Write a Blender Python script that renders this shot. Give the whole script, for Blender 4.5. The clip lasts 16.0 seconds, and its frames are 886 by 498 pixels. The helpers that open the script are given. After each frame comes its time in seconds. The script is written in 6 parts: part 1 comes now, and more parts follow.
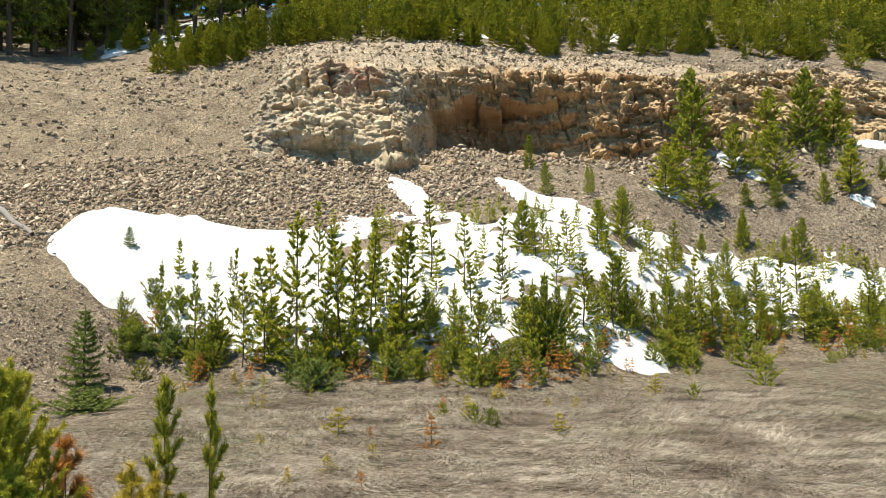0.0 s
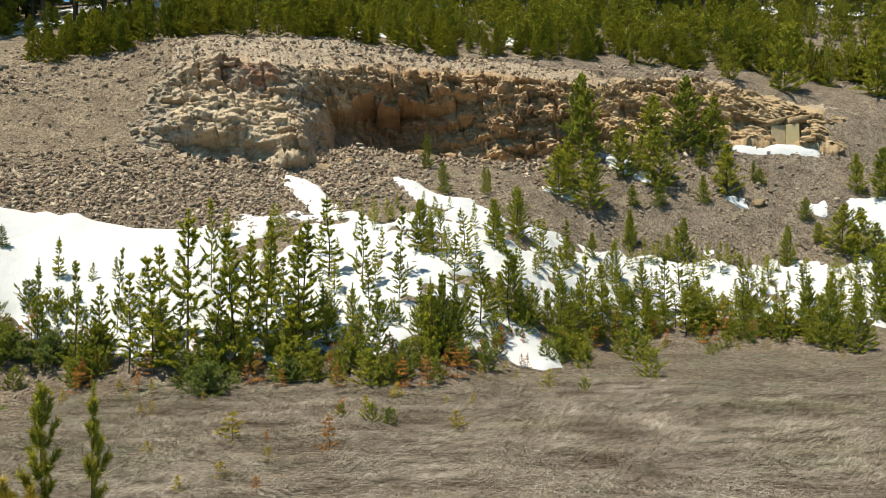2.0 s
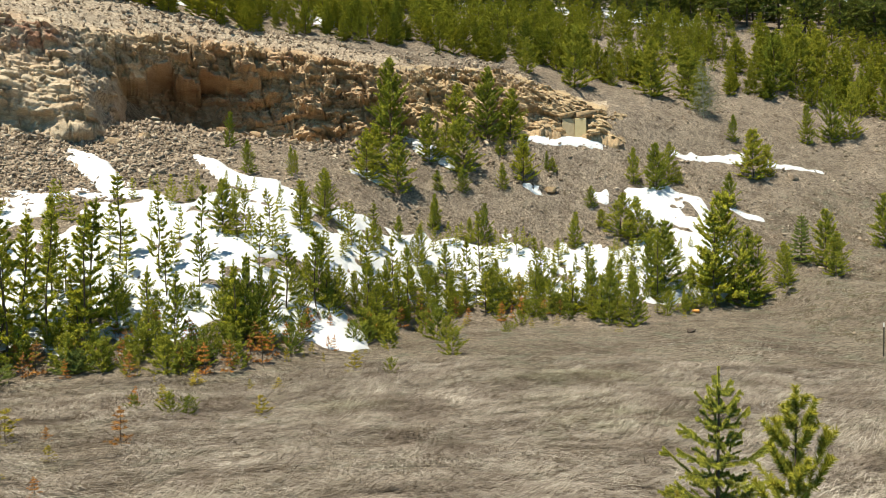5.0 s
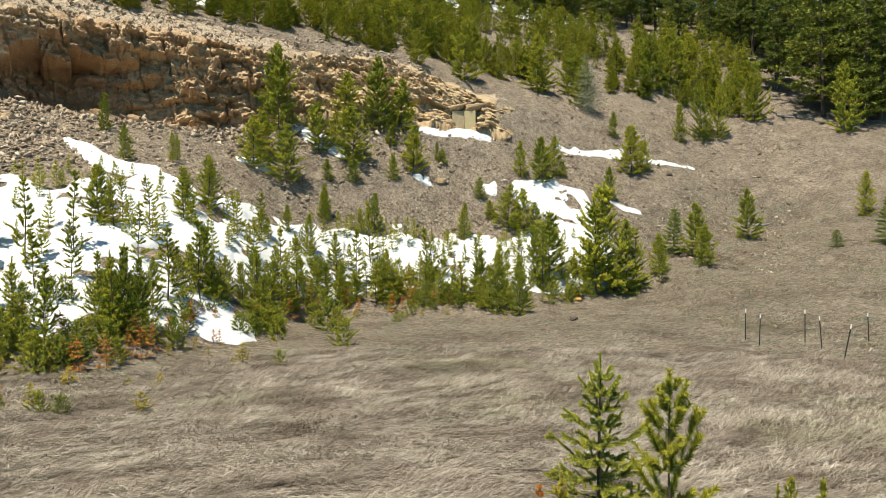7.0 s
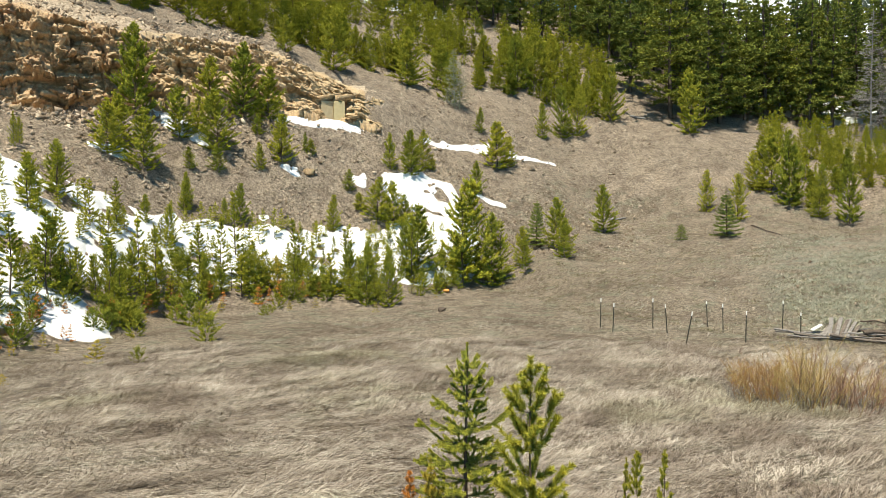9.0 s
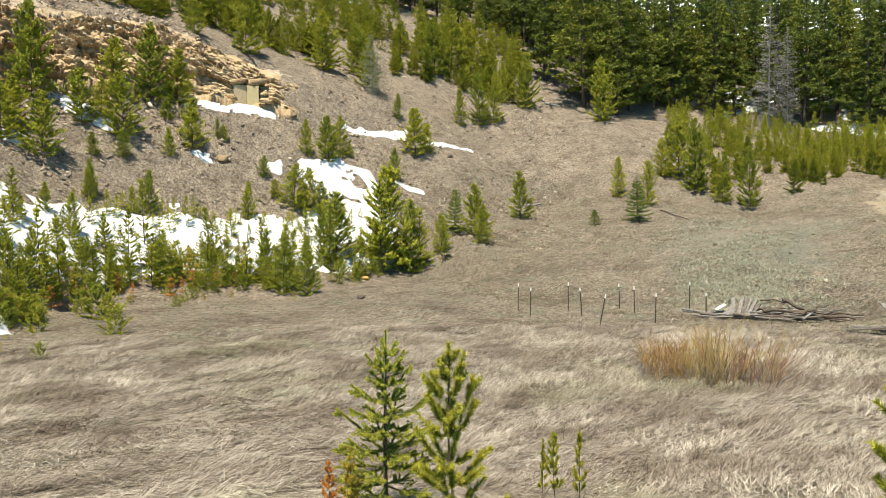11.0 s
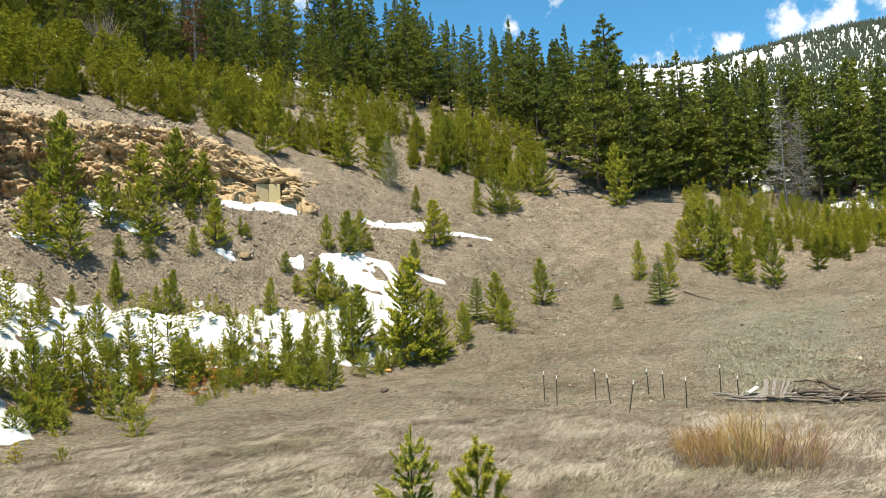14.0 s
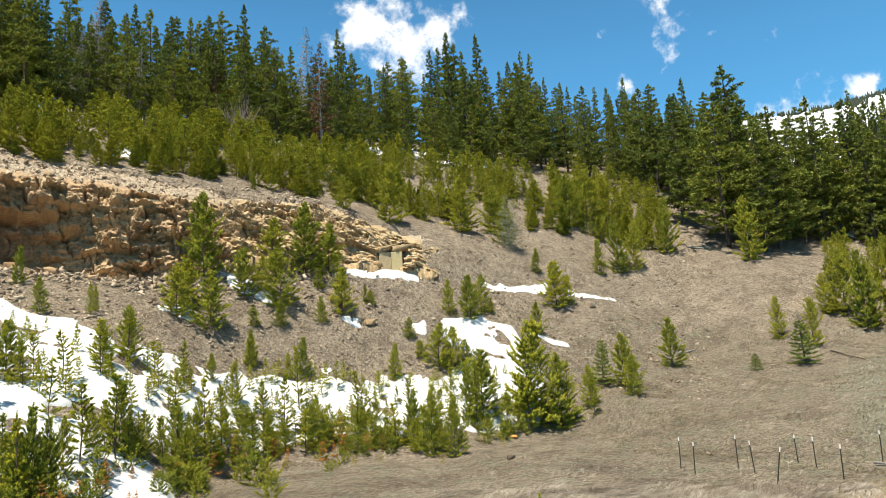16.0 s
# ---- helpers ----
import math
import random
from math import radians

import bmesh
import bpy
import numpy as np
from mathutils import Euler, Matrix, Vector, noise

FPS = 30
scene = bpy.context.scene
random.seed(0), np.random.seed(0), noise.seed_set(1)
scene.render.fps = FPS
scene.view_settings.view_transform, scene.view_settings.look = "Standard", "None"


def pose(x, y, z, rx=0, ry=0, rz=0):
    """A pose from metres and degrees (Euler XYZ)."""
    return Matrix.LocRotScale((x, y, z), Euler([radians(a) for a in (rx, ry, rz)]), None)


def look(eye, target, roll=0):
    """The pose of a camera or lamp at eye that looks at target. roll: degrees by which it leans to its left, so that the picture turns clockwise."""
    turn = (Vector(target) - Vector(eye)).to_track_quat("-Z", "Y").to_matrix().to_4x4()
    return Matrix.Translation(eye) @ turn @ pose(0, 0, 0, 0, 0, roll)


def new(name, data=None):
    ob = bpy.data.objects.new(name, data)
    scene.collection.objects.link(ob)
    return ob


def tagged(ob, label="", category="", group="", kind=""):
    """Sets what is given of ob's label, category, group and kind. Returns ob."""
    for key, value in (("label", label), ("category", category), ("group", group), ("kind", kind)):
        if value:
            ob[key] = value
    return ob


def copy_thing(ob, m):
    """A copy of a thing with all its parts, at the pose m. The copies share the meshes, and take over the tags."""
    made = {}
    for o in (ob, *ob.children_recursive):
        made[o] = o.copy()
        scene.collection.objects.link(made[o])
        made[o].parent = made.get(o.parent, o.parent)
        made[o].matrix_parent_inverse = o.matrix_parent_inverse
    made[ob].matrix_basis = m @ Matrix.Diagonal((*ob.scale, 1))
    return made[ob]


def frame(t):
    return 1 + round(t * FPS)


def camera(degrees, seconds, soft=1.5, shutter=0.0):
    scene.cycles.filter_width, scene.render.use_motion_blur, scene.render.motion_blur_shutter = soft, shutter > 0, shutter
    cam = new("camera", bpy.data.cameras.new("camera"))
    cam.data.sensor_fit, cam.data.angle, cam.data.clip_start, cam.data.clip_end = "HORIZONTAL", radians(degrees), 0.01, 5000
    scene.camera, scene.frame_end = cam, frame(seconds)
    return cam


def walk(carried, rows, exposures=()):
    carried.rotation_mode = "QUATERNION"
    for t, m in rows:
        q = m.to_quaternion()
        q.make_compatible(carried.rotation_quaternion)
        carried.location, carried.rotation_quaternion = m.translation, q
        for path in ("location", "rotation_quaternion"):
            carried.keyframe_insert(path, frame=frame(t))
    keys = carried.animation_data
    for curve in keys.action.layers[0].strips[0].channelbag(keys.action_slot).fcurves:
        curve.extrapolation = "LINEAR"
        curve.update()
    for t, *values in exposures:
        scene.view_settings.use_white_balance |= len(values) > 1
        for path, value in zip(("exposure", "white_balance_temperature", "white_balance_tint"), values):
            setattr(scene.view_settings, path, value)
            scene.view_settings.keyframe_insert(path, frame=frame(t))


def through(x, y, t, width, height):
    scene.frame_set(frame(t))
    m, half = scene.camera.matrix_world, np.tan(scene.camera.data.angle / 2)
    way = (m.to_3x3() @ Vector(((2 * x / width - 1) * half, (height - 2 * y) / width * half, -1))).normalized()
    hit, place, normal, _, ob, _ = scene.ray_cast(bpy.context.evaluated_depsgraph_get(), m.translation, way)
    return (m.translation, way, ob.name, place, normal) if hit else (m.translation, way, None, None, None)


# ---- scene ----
cam = camera(62.13, 16.0, soft=0.5)
EYE_Z = 4.0


def row(t, x, y, z, heading, pitch, lean):
    eye = Vector((x, y, EYE_Z + z))
    a, p = radians(heading), radians(pitch)
    return t, look(eye, eye + Vector((math.sin(a) * math.cos(p), math.cos(a) * math.cos(p), math.sin(p))), lean)


walk(cam, [
    row(0.0, 0.003, 0.009, 0.000, -8.187, 1.448, -0.653),
    row(0.5, 0.002, 0.022, 0.004, -5.613, 1.247, -0.653),
    row(1.0, 0.010, 0.020, 0.000, -3.852, 1.333, -0.736),
    row(1.5, 0.022, 0.009, -0.000, -2.391, 1.447, -0.884),
    row(2.0, 0.031, -0.003, -0.006, -0.332, 1.283, -0.991),
    row(2.5, 0.034, -0.012, -0.011, 2.342, 0.988, -1.038),
    row(3.0, 0.043, 0.010, -0.034, 5.973, 0.664, -0.972),
    row(3.5, 0.047, 0.021, -0.033, 8.873, 0.277, -0.740),
    row(4.0, 0.062, -0.016, -0.042, 11.089, 0.090, -0.666),
    row(6.3, 0.010, -0.064, -0.021, 19.340, -0.879, -0.853),
    row(6.5, 0.006, -0.067, -0.022, 20.321, -0.966, -0.742),
    row(7.0, 0.013, -0.073, -0.021, 23.075, -1.168, -0.653),
    row(7.5, -0.007, -0.110, -0.018, 25.907, -1.417, -0.206),
    row(8.0, -0.043, -0.159, -0.009, 28.842, -1.601, -0.046),
    row(8.5, -0.076, -0.198, -0.001, 31.279, -1.813, -0.166),
    row(9.0, -0.084, -0.204, 0.003, 33.252, -1.889, -0.254),
    row(9.5, -0.084, -0.209, 0.004, 35.277, -2.172, -0.291),
    row(10.0, -0.072, -0.207, 0.001, 36.951, -2.380, -0.429),
    row(12.3, -0.026, -0.163, 0.015, 42.386, -2.846, -0.731),
    row(12.5, -0.031, -0.167, 0.019, 42.757, -2.377, -0.775),
    row(13.0, -0.044, -0.184, 0.020, 42.744, -0.425, -1.135),
    row(13.5, -0.035, -0.176, 0.019, 40.451, 1.872, -1.830),
    row(14.0, -0.033, -0.170, 0.025, 38.089, 3.996, -2.587),
    row(14.5, -0.039, -0.174, 0.032, 35.810, 5.521, -2.953),
    row(15.0, -0.049, -0.175, 0.035, 33.844, 6.716, -3.198),
    row(15.5, -0.050, -0.163, 0.030, 31.616, 7.929, -3.380),
    row(16.0, -0.039, -0.152, 0.009, 28.974, 9.435, -3.393),
], exposures=((0.0, 0.66, 7000, 9), (0.5, 0.58, 7000, 9), (1.5, 0.36, 7000, 9), (2.5, 0.15, 7000, 9), (3.0, 0.14, 7000, 9), (4.0, 0.35, 7000, 9), (6.5, 0.50, 7000, 9), (8.0, 0.59, 7000, 9), (10.0, 0.75, 7000, 9), (12.5, 0.79, 7000, 9), (14.5, 0.70, 7000, 9), (16.0, 0.70, 7000, 9)))

# ---- light ----
SUN_AZ, SUN_EL = -118.0, 68.0
world = bpy.data.worlds.new("sky")
scene.world = world
world.use_nodes = True
wn, wl = world.node_tree.nodes, world.node_tree.links
wn.clear()
w_out = wn.new("ShaderNodeOutputWorld")
w_bg = wn.new("ShaderNodeBackground")
w_sky = wn.new("ShaderNodeTexSky")
w_sky.sky_type, w_sky.sun_disc = "NISHITA", False
w_sky.sun_elevation, w_sky.sun_rotation = radians(SUN_EL), radians(SUN_AZ)
w_sky.altitude, w_sky.dust_density, w_sky.ozone_density = 1200, 0.6, 2.0
w_bg.inputs["Strength"].default_value = 0.076
# scattered cumulus over the sky: noise puffs round a few bearings
w_geo = wn.new("ShaderNodeTexCoord")
puffs = None


def wmath(op, a, b=None, c=None):
    n = wn.new("ShaderNodeMath")
    n.operation = op
    for k, v in enumerate((a, b, c)):
        if v is None:
            continue
        if isinstance(v, (int, float)):
            n.inputs[k].default_value = v
        else:
            wl.new(v, n.inputs[k])
    return n.outputs[0]


# the last four puffs lie out of view, sized to hold down the fill
for az, el, size in ((23.5, 26.3, 3.0), (26.5, 25.0, 3.3), (30.0, 26.0, 2.4), (26.5, 29.0, 3.4), (42.6, 24.2, 0.8), (48.2, 23.6, 1.6), (47.2, 25.3, 1.1), (55.4, 22.4, 0.6), (44.5, 20.4, 0.8),
                     (54.7, 16.6, 1.3), (57.6, 17.0, 1.5), (60.5, 17.0, 1.7), (64.3, 17.6, 1.9), (67.4, 17.8, 2.6), (71.0, 18.0, 3.0), (-60, 25, 5), (-120, 30, 6), (150, 35, 7), (100, 28, 6)):
    a, e = radians(az), radians(el)
    d = wn.new("ShaderNodeVectorMath")
    d.operation = "DISTANCE"
    wl.new(w_geo.outputs["Generated"], d.inputs[0])
    d.inputs[1].default_value = (math.sin(a) * math.cos(e), math.cos(a) * math.cos(e), math.sin(e))
    blob = wmath("SUBTRACT", 1.0, wmath("DIVIDE", d.outputs["Value"], radians(size)))
    if size < 1.7:
        blob = wmath("MULTIPLY", blob, 0.5)
    puffs = blob if puffs is None else wmath("MAXIMUM", puffs, blob)
w_noise = wn.new("ShaderNodeTexNoise")
w_noise.inputs["Scale"].default_value, w_noise.inputs["Detail"].default_value, w_noise.inputs["Roughness"].default_value = 26, 7, 0.62
wl.new(w_geo.outputs["Generated"], w_noise.inputs["Vector"])
cover = wmath("ADD", puffs, wmath("MULTIPLY", wmath("SUBTRACT", w_noise.outputs["Fac"], 0.52), 3.6))
w_ramp = wn.new("ShaderNodeMapRange")
w_ramp.interpolation_type = "SMOOTHSTEP"
w_ramp.inputs["From Min"].default_value, w_ramp.inputs["From Max"].default_value = 0.05, 1.15
wl.new(cover, w_ramp.inputs["Value"])
w_mix = wn.new("ShaderNodeMix")
w_mix.data_type = "RGBA"
w_tint = wn.new("ShaderNodeMix")
w_tint.data_type, w_tint.blend_type = "RGBA", "MULTIPLY"
w_tint.inputs[0].default_value = 1.0
w_tint.inputs[7].default_value = (0.66, 1.55, 1.78, 1)
wl.new(w_sky.outputs["Color"], w_tint.inputs[6])
# thin mountain air: the blue deepens towards the zenith, dimmed further to cut fill
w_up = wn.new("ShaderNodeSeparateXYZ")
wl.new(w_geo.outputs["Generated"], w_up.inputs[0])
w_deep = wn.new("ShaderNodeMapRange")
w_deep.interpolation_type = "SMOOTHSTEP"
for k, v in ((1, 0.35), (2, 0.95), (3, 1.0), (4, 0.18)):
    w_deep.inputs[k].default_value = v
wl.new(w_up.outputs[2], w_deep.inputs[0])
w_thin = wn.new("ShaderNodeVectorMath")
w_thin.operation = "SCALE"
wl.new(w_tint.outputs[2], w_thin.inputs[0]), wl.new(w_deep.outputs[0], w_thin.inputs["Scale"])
wl.new(w_ramp.outputs["Result"], w_mix.inputs[0])
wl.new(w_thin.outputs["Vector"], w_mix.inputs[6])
w_mix.inputs[7].default_value = (12, 12.1, 12.4, 1)
wl.new(w_mix.outputs[2], w_bg.inputs["Color"])
wl.new(w_bg.outputs["Background"], w_out.inputs["Surface"])

sun_data = bpy.data.lights.new("sun", "SUN")
sun_data.energy, sun_data.angle, sun_data.color = 5.3, radians(0.53), (1.0, 0.96, 0.85)
sun = new("sun", sun_data)
sa, se = radians(SUN_AZ), radians(SUN_EL)
sun.matrix_world = look((0, 0, 60), (-math.sin(sa) * math.cos(se), -math.cos(sa) * math.cos(se), 60 - math.sin(se)))


# ---- materials ----
class Mat:
    """A small node-material builder."""

    def __init__(self, name):
        self.m = bpy.data.materials.new(name)
        self.m.use_nodes = True
        self.n, self.l = self.m.node_tree.nodes, self.m.node_tree.links
        self.n.clear()
        self.out = self.n.new("ShaderNodeOutputMaterial")
        self.pos = self.n.new("ShaderNodeNewGeometry").outputs["Position"]

    def put(self, socket, v):
        if isinstance(v, (int, float)):
            socket.default_value = v
        elif isinstance(v, tuple):
            socket.default_value = v if len(socket.default_value) == len(v) else (*v, 1)
        else:
            self.l.new(v, socket)

    def math(self, op, a, b=0.0, clamp=False):
        n = self.n.new("ShaderNodeMath")
        n.operation, n.use_clamp = op, clamp
        self.put(n.inputs[0], a), self.put(n.inputs[1], b)
        return n.outputs[0]

    def stretch(self, v, scale, turn=(0, 0, 0)):
        n = self.n.new("ShaderNodeMapping")
        self.put(n.inputs["Vector"], v)
        n.inputs["Scale"].default_value, n.inputs["Rotation"].default_value = scale, turn
        return n.outputs[0]

    def noise(self, scale, detail=4, rough=0.55, v=None, out="Fac"):
        n = self.n.new("ShaderNodeTexNoise")
        self.put(n.inputs["Vector"], self.pos if v is None else v)
        n.inputs["Scale"].default_value, n.inputs["Detail"].default_value, n.inputs["Roughness"].default_value = scale, detail, rough
        return n.outputs[out]

    def cells(self, scale, v=None, feature="F1", out="Distance"):
        n = self.n.new("ShaderNodeTexVoronoi")
        n.feature = feature
        self.put(n.inputs["Vector"], self.pos if v is None else v)
        n.inputs["Scale"].default_value = scale
        return n.outputs[out]

    def ramp(self, v, *stops):
        n = self.n.new("ShaderNodeValToRGB")
        self.put(n.inputs[0], v)
        e = n.color_ramp.elements
        while len(e) < len(stops):
            e.new(0.5)
        for el, (p, c) in zip(e, stops):
            el.position, el.color = p, (*c, 1)
        return n.outputs[0]

    def step(self, v, a, b):
        n = self.n.new("ShaderNodeMapRange")
        n.interpolation_type = "SMOOTHSTEP"
        self.put(n.inputs[0], v)
        n.inputs[1].default_value, n.inputs[2].default_value = a, b
        return n.outputs[0]

    def mix(self, f, a, b, how="MIX"):
        n = self.n.new("ShaderNodeMix")
        n.data_type, n.blend_type = "RGBA", how
        self.put(n.inputs[0], f), self.put(n.inputs[6], a), self.put(n.inputs[7], b)
        return n.outputs[2]

    def attr(self, name):
        n = self.n.new("ShaderNodeAttribute")
        n.attribute_name = name
        return n.outputs["Fac"]

    def chance(self):
        return self.n.new("ShaderNodeObjectInfo").outputs["Random"]

    def island(self):
        return self.n.new("ShaderNodeNewGeometry").outputs["Random Per Island"]

    def bump(self, h, strength, dist):
        n = self.n.new("ShaderNodeBump")
        n.inputs["Strength"].default_value, n.inputs["Distance"].default_value = strength, dist
        self.l.new(h, n.inputs["Height"])
        return n.outputs[0]

    def done(self, color, rough=0.9, normal=None, metal=0.0, spec=0.3, sss=0.0):
        p = self.n.new("ShaderNodeBsdfPrincipled")
        self.put(p.inputs["Base Color"], color), self.put(p.inputs["Roughness"], rough)
        p.inputs["Metallic"].default_value, p.inputs["Specular IOR Level"].default_value = metal, spec
        if normal is not None:
            self.l.new(normal, p.inputs["Normal"])
        if sss:
            p.inputs["Subsurface Weight"].default_value, p.inputs["Subsurface Radius"].default_value = sss, (0.04, 0.05, 0.06)
        self.l.new(p.outputs[0], self.out.inputs[0])
        return self.m

    def leafy(self, color, through=0.35):
        d, t, x = self.n.new("ShaderNodeBsdfDiffuse"), self.n.new("ShaderNodeBsdfTranslucent"), self.n.new("ShaderNodeMixShader")
        self.put(d.inputs[0], color), self.put(t.inputs[0], color)
        x.inputs[0].default_value = through
        self.l.new(d.outputs[0], x.inputs[1]), self.l.new(t.outputs[0], x.inputs[2])
        self.l.new(x.outputs[0], self.out.inputs[0])
        return self.m


def ground_material():
    m = Mat("meadow_and_scree")
    # matted straw
    wob = m.noise(0.35, 3, out="Color")
    v = m.mix(0.6, m.pos, m.mix(1.0, wob, (3, 3, 3), "MULTIPLY"), "ADD")
    straw = m.noise(1.0, 5, 0.75, m.stretch(v, (5, 48, 20), (0, 0, 0.25)))
    patch = m.noise(0.3, 4)
    dry = m.ramp(straw, (0.36, (0.12, 0.097, 0.074)), (0.5, (0.35, 0.295, 0.225)), (0.62, (0.60, 0.525, 0.415)))
    dry = m.mix(m.step(patch, 0.42, 0.68), dry, m.ramp(straw, (0.35, (0.10, 0.077, 0.06)), (0.65, (0.36, 0.295, 0.225))))
    dry = m.mix(0.75, dry, m.ramp(m.noise(34, 4, 0.8), (0.38, (0.45, 0.42, 0.40)), (0.6, (1.25, 1.22, 1.2))), "MULTIPLY")
    green = m.noise(0.9, 5)
    dry = m.mix(m.math("MULTIPLY", m.step(green, 0.48, 0.66), 0.5), dry, (0.25, 0.27, 0.19))
    # earth and gravel
    peb = m.cells(9.0, out="Color")
    pd = m.cells(9.0)
    fine = m.noise(14, 5, 0.7)
    earth = m.ramp(fine, (0.33, (0.23, 0.20, 0.165)), (0.5, (0.41, 0.36, 0.30)), (0.68, (0.60, 0.535, 0.45)))
    earth = m.mix(0.35, earth, m.ramp(peb, (0.2, (0.17, 0.135, 0.10)), (0.8, (0.56, 0.48, 0.385))))
    tan = m.ramp(fine, (0.34, (0.24, 0.195, 0.15)), (0.48, (0.45, 0.38, 0.29)), (0.64, (0.64, 0.555, 0.44)))
    earth = m.mix(m.attr("ochre"), earth, tan)
    big = m.math("MULTIPLY", m.cells(4.2, m.mix(0.12, m.pos, m.noise(3, 3, out="Color"), "ADD"), "DISTANCE_TO_EDGE"), 1.6)
    small = m.cells(11.0, None, "DISTANCE_TO_EDGE")
    gaps = m.math("MINIMUM", m.step(big, 0.0, 0.16), m.step(small, 0.0, 0.18))
    earth = m.mix(0.4, earth, m.ramp(gaps, (0.0, (0.42, 0.39, 0.37)), (0.7, (1.08, 1.07, 1.06))), "MULTIPLY")
    blot = m.noise(0.7, 5, 0.65)
    # fine litter and pebbles, light and dark
    speck = m.cells(7.5, m.mix(0.2, m.pos, m.noise(5, 3, out="Color"), "ADD"), out="Color")
    earth = m.mix(0.5, earth, m.ramp(speck, (0.12, (0.32, 0.30, 0.28)), (0.42, (0.9, 0.89, 0.88)), (0.85, (1.55, 1.52, 1.47))), "MULTIPLY")
    dry = m.mix(0.65, dry, m.ramp(m.cells(10.0, m.mix(0.3, m.stretch(m.pos, (0.6, 1.6, 1)), m.noise(4, 3, out="Color"), "ADD"), out="Color"), (0.15, (0.30, 0.28, 0.26)), (0.5, (0.95, 0.94, 0.93)), (0.85, (1.5, 1.48, 1.44))), "MULTIPLY")
    earth = m.mix(0.9, earth, m.ramp(blot, (0.34, (0.66, 0.60, 0.56)), (0.5, (0.95, 0.90, 0.85)), (0.66, (1.18, 1.10, 1.02))), "MULTIPLY")
    edge = m.math("ADD", m.attr("grass"), m.math("MULTIPLY", m.math("SUBTRACT", m.noise(0.8, 5, 0.7), 0.5), 1.4))
    col = m.mix(m.step(edge, 0.35, 0.65), earth, dry)
    # grey-green herbs on the damp slope, raw sand where the bank is cut
    herb = m.math("MULTIPLY", m.attr("sage"), m.step(m.noise(0.5, 5, 0.7), 0.40, 0.56))
    col = m.mix(m.math("MULTIPLY", herb, 0.5), col, m.ramp(fine, (0.34, (0.20, 0.22, 0.17)), (0.62, (0.42, 0.45, 0.36))))
    sand = m.mix(m.step(m.noise(0.35, 5, 0.65), 0.50, 0.62), m.ramp(fine, (0.34, (0.37, 0.285, 0.185)), (0.5, (0.53, 0.43, 0.30)), (0.66, (0.66, 0.55, 0.40))), m.ramp(fine, (0.36, (0.46, 0.40, 0.31)), (0.62, (0.68, 0.61, 0.50))))
    col = m.mix(m.step(m.math("ADD", m.attr("sand"), m.math("MULTIPLY", m.math("SUBTRACT", m.noise(0.9, 5, 0.7), 0.5), 0.9)), 0.35, 0.6), col, sand)
    h = m.math("ADD", m.math("MULTIPLY", straw, 0.6), m.math("ADD", m.math("SUBTRACT", fine, m.math("MULTIPLY", pd, 0.6)), m.math("MULTIPLY", gaps, 0.8)))
    return m.done(col, 0.95, m.bump(h, 1.0, 0.09), spec=0.1)


